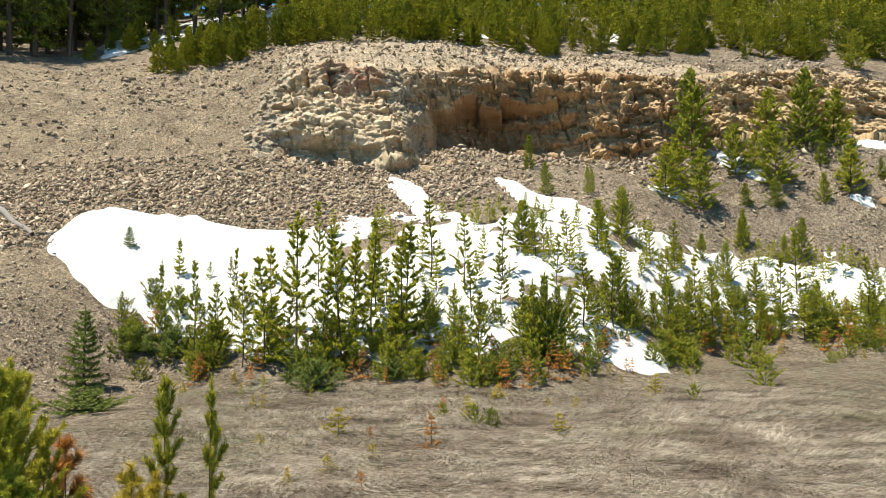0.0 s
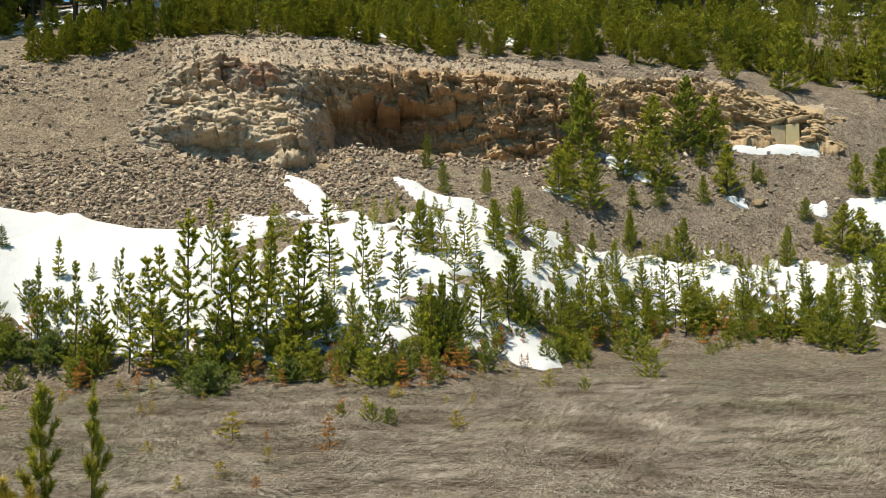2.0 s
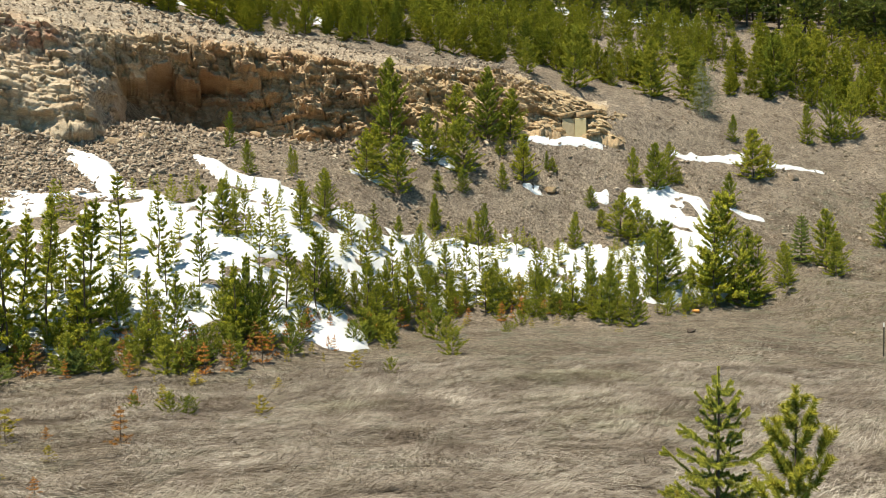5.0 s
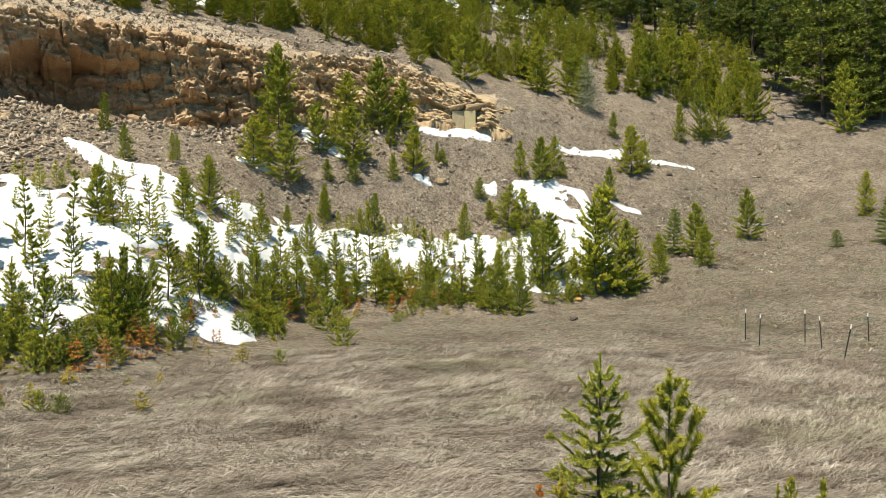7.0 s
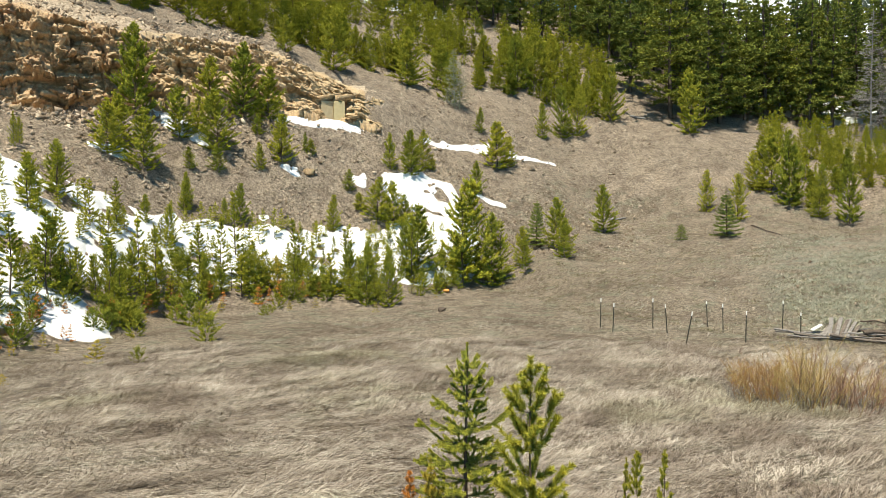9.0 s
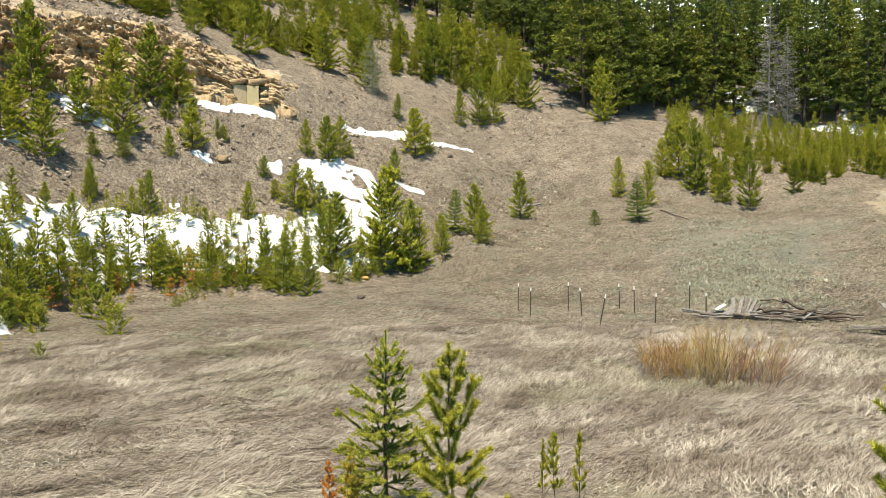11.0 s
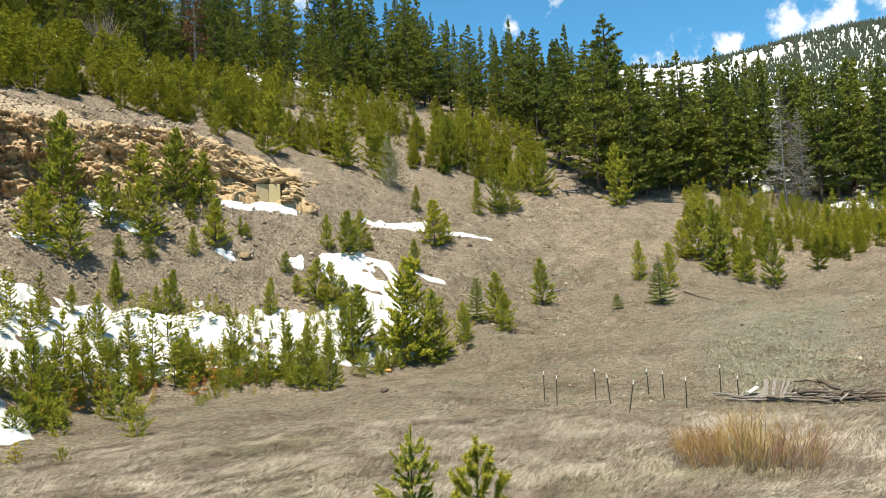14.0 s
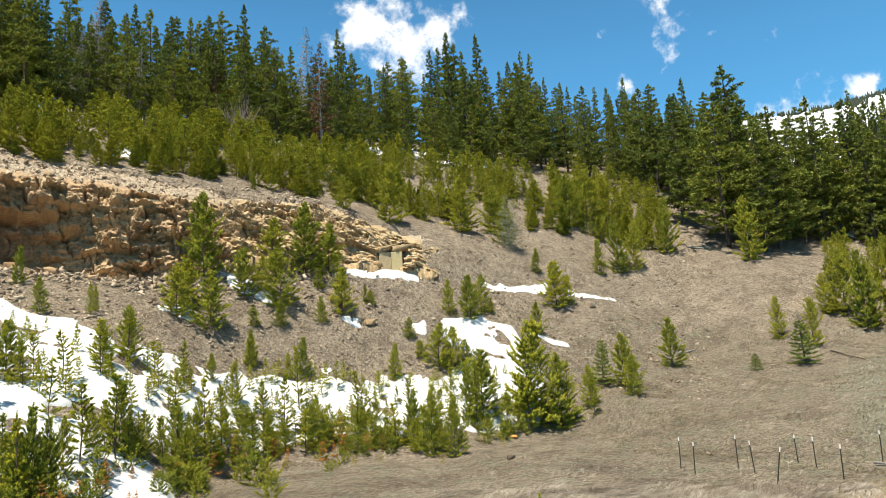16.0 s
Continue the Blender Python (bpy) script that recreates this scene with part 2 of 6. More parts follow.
def rock_material(name, island=False):
    m = Mat(name)
    big = m.noise(0.22, 4, 0.6)
    tone = m.ramp(big, (0.30, (0.42, 0.30, 0.185)), (0.45, (0.50, 0.36, 0.22)), (0.6, (0.44, 0.285, 0.165)), (0.75, (0.44, 0.325, 0.215)))
    band = m.noise(1.0, 5, 0.65, m.stretch(m.pos, (0.5, 0.5, 3.2), (0.12, 0.08, 0)))
    tone = m.mix(m.step(band, 0.5, 0.72), tone, (0.60, 0.475, 0.31))
    tone = m.mix(m.math("MULTIPLY", m.step(m.noise(0.5, 4), 0.58, 0.72), 0.75), tone, (0.30, 0.16, 0.10))
    sep = m.n.new("ShaderNodeSeparateXYZ")
    m.l.new(m.pos, sep.inputs[0])
    west = m.math("SUBTRACT", 1.0, m.step(m.math("ADD", sep.outputs[0], m.math("MULTIPLY", m.noise(0.3, 3), 6)), -10, 2))
    tone = m.mix(m.math("MULTIPLY", west, 0.7), tone, m.ramp(band, (0.35, (0.47, 0.375, 0.265)), (0.65, (0.72, 0.62, 0.47))))
    east = m.step(m.math("ADD", sep.outputs[0], m.math("MULTIPLY", m.noise(0.3, 3), 6)), 9, 16)
    tone = m.mix(m.math("MULTIPLY", east, 0.6), tone, m.ramp(band, (0.35, (0.42, 0.305, 0.17)), (0.65, (0.58, 0.455, 0.285))))
    grain = m.noise(9, 8, 0.72)
    tone = m.mix(0.8, tone, m.ramp(grain, (0.25, (0.45, 0.42, 0.40)), (0.6, (1.0, 1.0, 1.0))), "MULTIPLY")
    warp = m.mix(0.9, m.stretch(m.pos, (1, 1, 1.3)), m.noise(0.9, 6, 0.7, out="Color"), "ADD")
    crack = m.math("MINIMUM", m.step(m.cells(0.9, warp, "DISTANCE_TO_EDGE"), 0.0, 0.035), m.step(m.cells(2.6, warp, "DISTANCE_TO_EDGE"), -0.03, 0.06))
    tone = m.mix(0.16, tone, m.ramp(crack, (0.0, (0.36, 0.31, 0.27)), (1.0, (1.22, 1.2, 1.16))), "MULTIPLY")
    if island:
        tone = m.mix(m.attr("red"), tone, m.ramp(grain, (0.3, (0.19, 0.105, 0.07)), (0.65, (0.40, 0.225, 0.145))))
        grit = m.ramp(m.cells(7.0, m.mix(0.2, m.pos, m.noise(5, 3, out="Color"), "ADD"), out="Color"), (0.12, (0.19, 0.15, 0.11)), (0.45, (0.35, 0.285, 0.215)), (0.85, (0.49, 0.415, 0.32)))
        tone = m.mix(m.attr("loose"), tone, m.mix(0.7, grit, m.ramp(grain, (0.3, (0.55, 0.53, 0.5)), (0.6, (1.1, 1.1, 1.1))), "MULTIPLY"))
    else:
        tone = m.mix(0.6, tone, m.ramp(m.chance(), (0.0, (0.7, 0.66, 0.64)), (1.0, (1.15, 1.1, 1.0))), "MULTIPLY")
    h = m.math("ADD", grain, m.math("MULTIPLY", crack, 0.3))
    return m.done(tone, 0.93, m.bump(h, 0.9, 0.06), spec=0.15)


def stone_material():
    m = Mat("loose_stone")
    c = m.ramp(m.island(), (0.0, (0.19, 0.14, 0.10)), (0.4, (0.31, 0.24, 0.175)), (0.8, (0.42, 0.335, 0.25)), (1.0, (0.58, 0.49, 0.375)))
    c = m.mix(0.6, c, m.ramp(m.noise(12, 5, 0.7), (0.3, (0.6, 0.58, 0.55)), (0.65, (1, 1, 1))), "MULTIPLY")
    return m.done(c, 0.92, m.bump(m.noise(18, 4), 0.5, 0.03), spec=0.15)


def needle_material(name, a, b, through=0.35, tips=0.9):
    m = Mat(name)
    c = m.mix(m.chance(), a, b)
    c = m.mix(0.9, c, m.ramp(m.island(), (0.0, (0.55, 0.60, 0.6)), (0.55, (1.0, 1.0, 1.0)), (1.0, (1.35, 1.30, 1.2))), "MULTIPLY")
    # yellower young tips; inner needles also painted darker, like shade within the crown
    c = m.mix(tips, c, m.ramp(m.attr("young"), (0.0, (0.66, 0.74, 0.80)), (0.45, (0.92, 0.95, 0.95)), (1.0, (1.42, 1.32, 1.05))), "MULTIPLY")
    return m.leafy(c, through)


def bark_material(name, a, b):
    m = Mat(name)
    g = m.noise(1.0, 5, 0.7, m.stretch(m.pos, (30, 30, 8)))
    return m.done(m.ramp(g, (0.3, a), (0.7, b)), 0.95, m.bump(g, 0.6, 0.01), spec=0.1)


def snow_material():
    m = Mat("old_snow")
    dirt = m.step(m.noise(1.6, 6, 0.7), 0.62, 0.80)
    c = m.mix(m.math("MULTIPLY", dirt, 0.35), (0.615, 0.625, 0.635), (0.42, 0.385, 0.33))
    h = m.math("ADD", m.noise(3.0, 5), m.math("MULTIPLY", m.noise(16, 3), 0.25))
    return m.done(c, 0.6, m.bump(h, 0.5, 0.10), spec=0.3)


def plain_material(name, a, b, scale=20, rough=0.8, metal=0.0, stretch=(1, 1, 1)):
    m = Mat(name)
    g = m.noise(scale, 5, 0.65, m.stretch(m.pos, stretch))
    return m.done(m.ramp(g, (0.3, a), (0.7, b)), rough, m.bump(g, 0.3, 0.01), metal)


def straw_material():
    m = Mat("dead_grass_blades")
    c = m.ramp(m.island(), (0.0, (0.09, 0.078, 0.064)), (0.38, (0.30, 0.262, 0.22)), (0.72, (0.49, 0.445, 0.385)), (1.0, (0.60, 0.56, 0.495)))
    c = m.mix(0.8, c, m.ramp(m.noise(0.45, 4, 0.6), (0.36, (0.55, 0.49, 0.45)), (0.56, (1.12, 1.10, 1.07))), "MULTIPLY")
    c = m.mix(m.math("MULTIPLY", m.step(m.noise(0.16, 4, 0.65), 0.50, 0.66), 0.55), c, m.mix(1.0, c, (0.72, 0.82, 0.62), "MULTIPLY"))
    # locks of grass: darker and lighter streaks, painted like the shade between locks
    lock = m.noise(1.0, 4, 0.6, m.stretch(m.mix(0.5, m.pos, m.noise(0.5, 2, out="Color"), "ADD"), (1.7, 6.0, 1), (0, 0, 0.35)))
    c = m.mix(0.75, c, m.ramp(lock, (0.36, (0.46, 0.42, 0.40)), (0.5, (1.0, 0.98, 0.97)), (0.64, (1.32, 1.32, 1.32))), "MULTIPLY")
    return m.leafy(c, 0.2)


def sage_material():
    m = Mat("grey_green_herbs")
    return m.leafy(m.ramp(m.island(), (0.0, (0.17, 0.175, 0.125)), (0.4, (0.31, 0.325, 0.245)), (0.75, (0.45, 0.45, 0.355)), (1.0, (0.56, 0.52, 0.43))), 0.2)


def tuft_material():
    m = Mat("dry_tufts")
    return m.leafy(m.ramp(m.island(), (0.0, (0.07, 0.055, 0.035)), (0.4, (0.20, 0.165, 0.10)), (0.7, (0.25, 0.24, 0.13)), (1.0, (0.40, 0.36, 0.27))), 0.2)


M_GROUND, M_ROCK, M_BLOCK, M_STONE = ground_material(), rock_material("ochre_rock_face", True), rock_material("ochre_rock_block"), stone_material()
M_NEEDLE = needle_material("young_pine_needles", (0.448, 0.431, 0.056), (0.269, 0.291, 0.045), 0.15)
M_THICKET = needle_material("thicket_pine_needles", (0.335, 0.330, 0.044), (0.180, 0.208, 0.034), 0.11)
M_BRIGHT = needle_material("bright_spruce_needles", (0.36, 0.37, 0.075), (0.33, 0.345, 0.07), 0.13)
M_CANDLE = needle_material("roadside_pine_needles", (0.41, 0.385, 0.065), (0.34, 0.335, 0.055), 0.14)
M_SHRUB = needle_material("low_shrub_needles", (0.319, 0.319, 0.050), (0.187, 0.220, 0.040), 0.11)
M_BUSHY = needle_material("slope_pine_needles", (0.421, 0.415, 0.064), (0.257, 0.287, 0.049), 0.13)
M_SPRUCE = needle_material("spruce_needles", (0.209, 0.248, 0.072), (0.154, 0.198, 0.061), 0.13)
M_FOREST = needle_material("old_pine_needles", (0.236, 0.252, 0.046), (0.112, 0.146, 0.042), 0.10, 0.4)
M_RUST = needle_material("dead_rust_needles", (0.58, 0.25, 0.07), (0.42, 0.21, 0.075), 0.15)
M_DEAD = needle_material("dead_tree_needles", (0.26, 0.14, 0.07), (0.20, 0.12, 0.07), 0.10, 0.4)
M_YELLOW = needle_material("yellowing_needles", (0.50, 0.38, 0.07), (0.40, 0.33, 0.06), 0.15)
M_BARK, M_DARKBARK = bark_material("young_bark", (0.07, 0.05, 0.033), (0.17, 0.125, 0.085)), bark_material("old_bark", (0.05, 0.04, 0.032), (0.15, 0.115, 0.09))
M_GREYWOOD = bark_material("weathered_grey_wood", (0.15, 0.14, 0.13), (0.34, 0.32, 0.30))
M_SNOW, M_STRAW, M_TUFT, M_SAGE = snow_material(), straw_material(), tuft_material(), sage_material()


# ---- the lie of the land ----
def lie(*knots):
    """A line across the slope: knots of bearing, distance and the rise per metre from eye height."""
    return np.array(knots, float).T


TOE = lie((-60, 26, -.15), (-40, 24, -.16), (-35, 26.5, -.15), (-30, 28, -.14), (-23, 25.5, -.155), (-12, 25.2, -.158), (-2, 23.2, -.172), (8, 28, -.14), (14, 37, -.106),
          (22, 38, -.104), (28, 36, -.11), (37, 45, -.087), (45, 34, -.117), (58, 31, -.129), (66, 31, -.129), (74, 30, -.132), (90, 28, -.14))
FOOT = lie((-60, 34, .05), (-36, 35, .052), (-30, 38, .07), (-24, 38, .06), (-20, 37, .05), (-11, 38, .077), (-4, 39, .09), (3, 40, .082), (8, 42, .04), (13, 44, .006),
           (22, 46, -.01), (28, 47, -.013), (33, 49, .009), (38, 50, -.02), (45, 48, -.045), (58, 47, -.04), (66, 48, -.02), (74, 46, -.02), (90, 45, 0))
BASE = lie((-60, 46, .12), (-39, 46, .13), (-24, 46, .157), (-16, 45.5, .146), (-11, 46, .137), (-8, 50, .17), (-3, 52, .155), (2, 51.5, .147), (5, 50.5, .142), (10, 50, .145), (14, 52, .165),
           (21, 53.5, .153), (27, 55.5, .142), (33, 60, .11), (38, 62, .085), (43, 62, .05), (46, 60, .0), (53, 60, .02), (62, 60, -.005), (68, 60, .004), (74, 60, 0), (90, 60, 0))
LIP = lie((-60, 49, .16), (-39, 49, .17), (-30, 49.5, .2), (-24, 50, .215), (-18.7, 51, .28), (-11, 51, .27), (-4, 55, .268), (4, 53.8, .261), (10, 53, .24), (14, 54.5, .232),
          (18, 56, .23), (21, 57, .212), (24, 57.8, .19), (28, 58.5, .175), (31, 61, .165), (38, 67, .13), (43, 70, .1), (48, 70, .085), (53, 70, .085), (58, 70, .06), (66, 70, .045), (74, 70, .03), (90, 70, .03))
CREST = lie((-60, 52, .2), (-39, 52, .212), (-30, 53, .236), (-20, 55, .30), (-12, 56, .309), (-6, 57, .30), (0, 58, .285), (6, 59, .28), (10, 60, .272), (16, 63, .25), (21, 66, .24),
            (26, 68, .213), (31, 72, .195), (38, 76, .175), (43, 78, .15), (48, 78, .13), (52, 78, .118), (56, 78, .1), (66, 78, .075), (74, 77, .05), (90, 77, .05))
WOOD = lie((-60, 66, .24), (-36, 66, .255), (-28, 68, .30), (-21, 72, .345), (-5, 76, .35), (9.5, 80, .343), (17, 84, .315), (25, 88, .299), (39, 95, .257), (47, 95, .208),
           (52, 90, .15), (56, 88, .125), (66, 88, .095), (73, 86, .07), (90, 86, .07))


def along(line, az):
    """Distance and height of a line at a bearing."""
    soft = lambda v: sum(w * np.interp(np.asarray(az, float) + o, line[0], v) for o, w in ((-2.2, 0.15), (-1, 0.22), (0, 0.26), (1, 0.22), (2.2, 0.15)))
    d = soft(line[1])
    return d, EYE_Z + d * soft(line[2])


_lat = np.random.RandomState(5).rand(64, 64)


def wavy(x, y, scale):
    """Smooth value noise in -1..1."""
    u, v = np.asarray(x, float) / scale + 700, np.asarray(y, float) / scale + 700
    i, j = np.floor(u).astype(int), np.floor(v).astype(int)
    f, g = u - i, v - j
    f, g = f * f * (3 - 2 * f), g * g * (3 - 2 * g)
    at = lambda a, b: _lat[a % 64, b % 64]
    return 2 * ((at(i, j) * (1 - f) + at(i + 1, j) * f) * (1 - g) + (at(i, j + 1) * (1 - f) + at(i + 1, j + 1) * f) * g) - 1


def ground(x, y, rough=True):
    """Height of the ground."""
    x, y = np.atleast_1d(np.asarray(x, float)), np.atleast_1d(np.asarray(y, float))
    az, d = np.degrees(np.arctan2(x, y)), np.hypot(x, y)
    azc = np.clip(az, -60, 90)
    lines = [along(q, azc) for q in (TOE, FOOT, BASE, LIP, CREST, WOOD)]
    one = np.ones_like(d)
    wd, wz = lines[-1]
    dk = [0 * one, 2.5 * one, 6 * one, 10 * one, 14 * one] + [q[0] for q in lines] + [wd + 60, wd + 160, wd + 900]
    zk = [2.4 * one, 2.3 * one, 1.15 * one, 0.3 * one, 0.05 * one] + [q[1] for q in lines] + [wz + 22, wz + 40, wz - 10]

    def profile(q):
        z = zk[-1] * one
        for k in range(len(dk) - 2, -1, -1):
            f = np.clip((q - dk[k]) / np.maximum(dk[k + 1] - dk[k], 0.01), 0, 1)
            z = np.where(q < dk[k + 1], zk[k] + (zk[k + 1] - zk[k]) * f, z)
        return z

    w = np.clip((lines[2][0] - 1.0 - d) / 2, 0, 1) * np.clip((d - 2) / 6, 0, 1) * 1.6
    z = 0.5 * profile(d) + 0.25 * (profile(d - w) + profile(d + w))
    back = np.clip((np.abs(az - 15) - 80) / 40, 0, 1)
    z = z * (1 - back) + back * (2.3 + 0.02 * np.maximum(d - 5, 0))
    if rough:
        s = np.clip((d - 9) / 12, 0, 1)
        z = z + s * (0.08 * wavy(x, y, 3.1) + 0.05 * wavy(x + 9, y, 1.3)) + np.clip((d - 6) / 3, 0, 1) * np.clip((27 - d) / 4, 0, 1) * 0.03 * wavy(x * 0.7, y * 1.4, 0.8) + np.clip((d - 26) / 12, 0, 1) * (0.30 * wavy(x, y + 40, 7.0) + 0.10 * wavy(x, y, 0.9))
    return z


def gz(x, y):
    return float(ground(x, y)[0])
# ---- end of land ----


# ---- mesh helpers ----
def mesh_of(name, verts, faces, material, smooth=False):
    me = bpy.data.meshes.new(name)
    verts, faces = np.asarray(verts, np.float32), np.asarray(faces, np.int32)
    n = faces.shape[1]
    me.vertices.add(len(verts)), me.loops.add(faces.size), me.polygons.add(len(faces))
    me.vertices.foreach_set("co", verts.ravel())
    me.loops.foreach_set("vertex_index", faces.ravel())
    me.polygons.foreach_set("loop_start", np.arange(0, faces.size, n, dtype=np.int32))
    if smooth:
        me.polygons.foreach_set("use_smooth", np.ones(len(faces), bool))
    me.update(calc_edges=True)
    if material:
        me.materials.append(material)
    return me


def grid_faces(nu, nv, keep=None):
    i = np.arange(nu * nv).reshape(nu, nv)
    f = np.stack([i[:-1, :-1], i[1:, :-1], i[1:, 1:], i[:-1, 1:]], -1)
    return f[keep] if keep is not None else f.reshape(-1, 4)


def child(name, me, parent, label=""):
    ob = new(name, me)
    ob.parent = parent
    return tagged(ob, label) if label else ob


def tubes(paths, sides=6):
    """Tapered round rods: each path is points (n, 3) and radii (n). Returns vertices and quads."""
    V, F, base = [], [], 0
    for pts, rad in paths:
        pts, rad = np.asarray(pts, float), np.asarray(rad, float)
        n = len(pts)
        t = np.gradient(pts, axis=0)
        t /= np.linalg.norm(t, axis=1)[:, None] + 1e-9
        ref = np.where(np.abs(t[:, 2:3]) > 0.9, [[1.0, 0, 0]], [[0, 0, 1.0]])
        a = np.cross(t, ref)
        a /= np.linalg.norm(a, axis=1)[:, None] + 1e-9
        b = np.cross(t, a)
        th = np.arange(sides) * 2 * np.pi / sides
        ring = pts[:, None] + rad[:, None, None] * (np.cos(th)[None, :, None] * a[:, None] + np.sin(th)[None, :, None] * b[:, None])
        V.append(ring.reshape(-1, 3))
        i = base + np.arange(n * sides).reshape(n, sides)
        j = np.roll(i, -1, axis=1)
        F.append(np.stack([i[:-1], j[:-1], j[1:], i[1:]], -1).reshape(-1, 4))
        base += n * sides
    return np.concatenate(V), np.concatenate(F)


def needles(rng, segs, length, width, lean=0.55):
    """Needle blades along twigs: segs rows of start, end and number of blades."""
    A, B, N = np.array([s[0] for s in segs]), np.array([s[1] for s in segs]), np.array([s[2] for s in segs])
    k = np.repeat(np.arange(len(segs)), N)
    m = len(k)
    f = rng.rand(m)[:, None]
    p = A[k] + (B[k] - A[k]) * f
    ax = B[k] - A[k]
    ax /= np.linalg.norm(ax, axis=1)[:, None] + 1e-9
    r = rng.randn(m, 3)
    r -= ax * (r * ax).sum(1)[:, None]
    r /= np.linalg.norm(r, axis=1)[:, None] + 1e-9
    d = ax * lean + r * (1 - 0.35 * lean)
    d /= np.linalg.norm(d, axis=1)[:, None]
    ln = length * rng.uniform(0.7, 1.25, m)[:, None]
    s = np.cross(d, rng.randn(m, 3))
    s /= np.linalg.norm(s, axis=1)[:, None] + 1e-9
    wd = width * rng.uniform(0.7, 1.3, m)[:, None] / 2
    V = np.stack([p + s * wd, p + d * ln, p - s * wd], 1).reshape(-1, 3)
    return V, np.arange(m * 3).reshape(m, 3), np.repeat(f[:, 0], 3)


def crown_mesh(blades, material):
    """Needles with the age of the shoot along each twig, from old wood to the young end; inner shade is painted by it
    too.
    """
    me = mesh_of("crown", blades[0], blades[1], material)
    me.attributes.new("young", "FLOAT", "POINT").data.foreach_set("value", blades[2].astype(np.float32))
    return me


def limbs(rods, trunk_sides=6, sides=3):
    """The first rod is the trunk, the others thin limbs."""
    v0, f0 = tubes(rods[:1], trunk_sides)
    if len(rods) == 1:
        return v0, f0
    v1, f1 = tubes(rods[1:], sides)
    return np.concatenate([v0, v1]), np.concatenate([f0, f1 + len(v0)])


# ---- ground ----
def build_ground():
    az = np.concatenate([np.arange(-180, -52, 6.0), np.arange(-50, 84, 0.35), np.arange(86, 181, 6.0), [180.0]])
    d = [0.0, 0.6]
    while d[-1] < 30:
        d.append(d[-1] + max(0.18, d[-1] * 0.012))
    while d[-1] < 96:
        d.append(d[-1] + 0.42)
    while d[-1] < 3000:
        d.append(d[-1] * 1.09)
    d = np.array(d)
    D, A = np.meshgrid(d, np.radians(az))
    X, Y = D * np.sin(A), D * np.cos(A)
    Z = ground(X.ravel(), Y.ravel())
    # the sheet steps back behind the rock face
    behind = np.clip((np.degrees(A).ravel() + 20.5) / 2, 0, 1) * np.clip((27.4 - np.degrees(A).ravel()) / 1.2, 0, 1)
    b_d, l_d = along(BASE, np.degrees(A).ravel())[0], along(LIP, np.degrees(A).ravel())[0]
    Z = Z - (3.2 + 5.0 * np.exp(-((np.degrees(A).ravel() + 2.0) / 8.0) ** 4)) * behind * np.clip((D.ravel() - b_d + 0.6) / 0.8, 0, 1) * np.clip((l_d + 5.2 - D.ravel()) / 1.2, 0, 1)
    me = mesh_of("ground", np.stack([X.ravel(), Y.ravel(), Z], 1), grid_faces(*D.shape)[:, ::-1], M_GROUND, True)
    dd, aa = D.ravel(), np.degrees(A).ravel()
    azc = np.clip(aa, -60, 90)
    toe, foot, wood = along(TOE, azc)[0], along(FOOT, azc)[0], along(WOOD, azc)[0]
    right = np.clip((aa - 30) / 12, 0, 1)
    edge = toe * (1 - right) + (along(LIP, azc)[0] - 4) * right
    grass = np.clip(0.5 - (dd - edge) / 6, 0, 1) * np.clip((dd - 4) / 4, 0.3, 1)
    grass *= 1 - 0.45 * np.clip((dd - 26) / 10, 0, 1)
    grass *= 1 - np.clip((-29 - aa) / 3, 0, 1) * np.clip((dd - 19) / 4, 0, 1)
    ochre = np.clip(np.clip((10 - aa) / 30, 0, 1) * np.clip((dd - foot + 7) / 5, 0, 1) * np.clip((wood - dd) / 8, 0, 1), 0, 1)
    cut = np.clip((aa - 68.8 - 0.16 * (60 - dd) + 0.8 * wavy(X.ravel(), Y.ravel(), 2.5)) / 2.6, 0, 1) * np.clip((dd - 31) / 4, 0, 1) * np.clip((66 - dd) / 8, 0, 1)
    ochre = np.maximum(ochre, np.clip(1.6 * cut, 0, 1))
    grass *= 1 - np.clip(1.6 * cut, 0, 1)
    sage = np.exp(-((aa - 62.5) / 5.5) ** 4) * np.exp(-((dd - 42) / 10) ** 4) * (1 - np.clip(2 * cut, 0, 1))
    for name, val in (("grass", grass), ("ochre", ochre), ("sand", np.clip(1.5 * cut, 0, 1)), ("sage", sage)):
        me.attributes.new(name, "FLOAT", "POINT").data.foreach_set("value", val.astype(np.float32))
    tagged(new("ground", me), "sloping ground of matted dead grass, bare earth and gravel", "ground", kind="structure")


build_ground()


def mountain_point(az, f):
    """A point of the far slope at a bearing, f from foot to ridge."""
    a = np.radians(az)
    d = 900 + 900 * f
    top = 1800 * (0.308 + 0.012 * np.clip((az - 54) / 20, -1, 2) + 0.004 * np.sin(a * 23))
    x, y = d * np.sin(a), d * np.cos(a)
    return np.stack([x, y, top * f ** 0.8 + 10 * wavy(x, y, 120) * f * (1 - f) * 4 + 2.5 * wavy(a * 900, d, 9) * f - 20], -1)


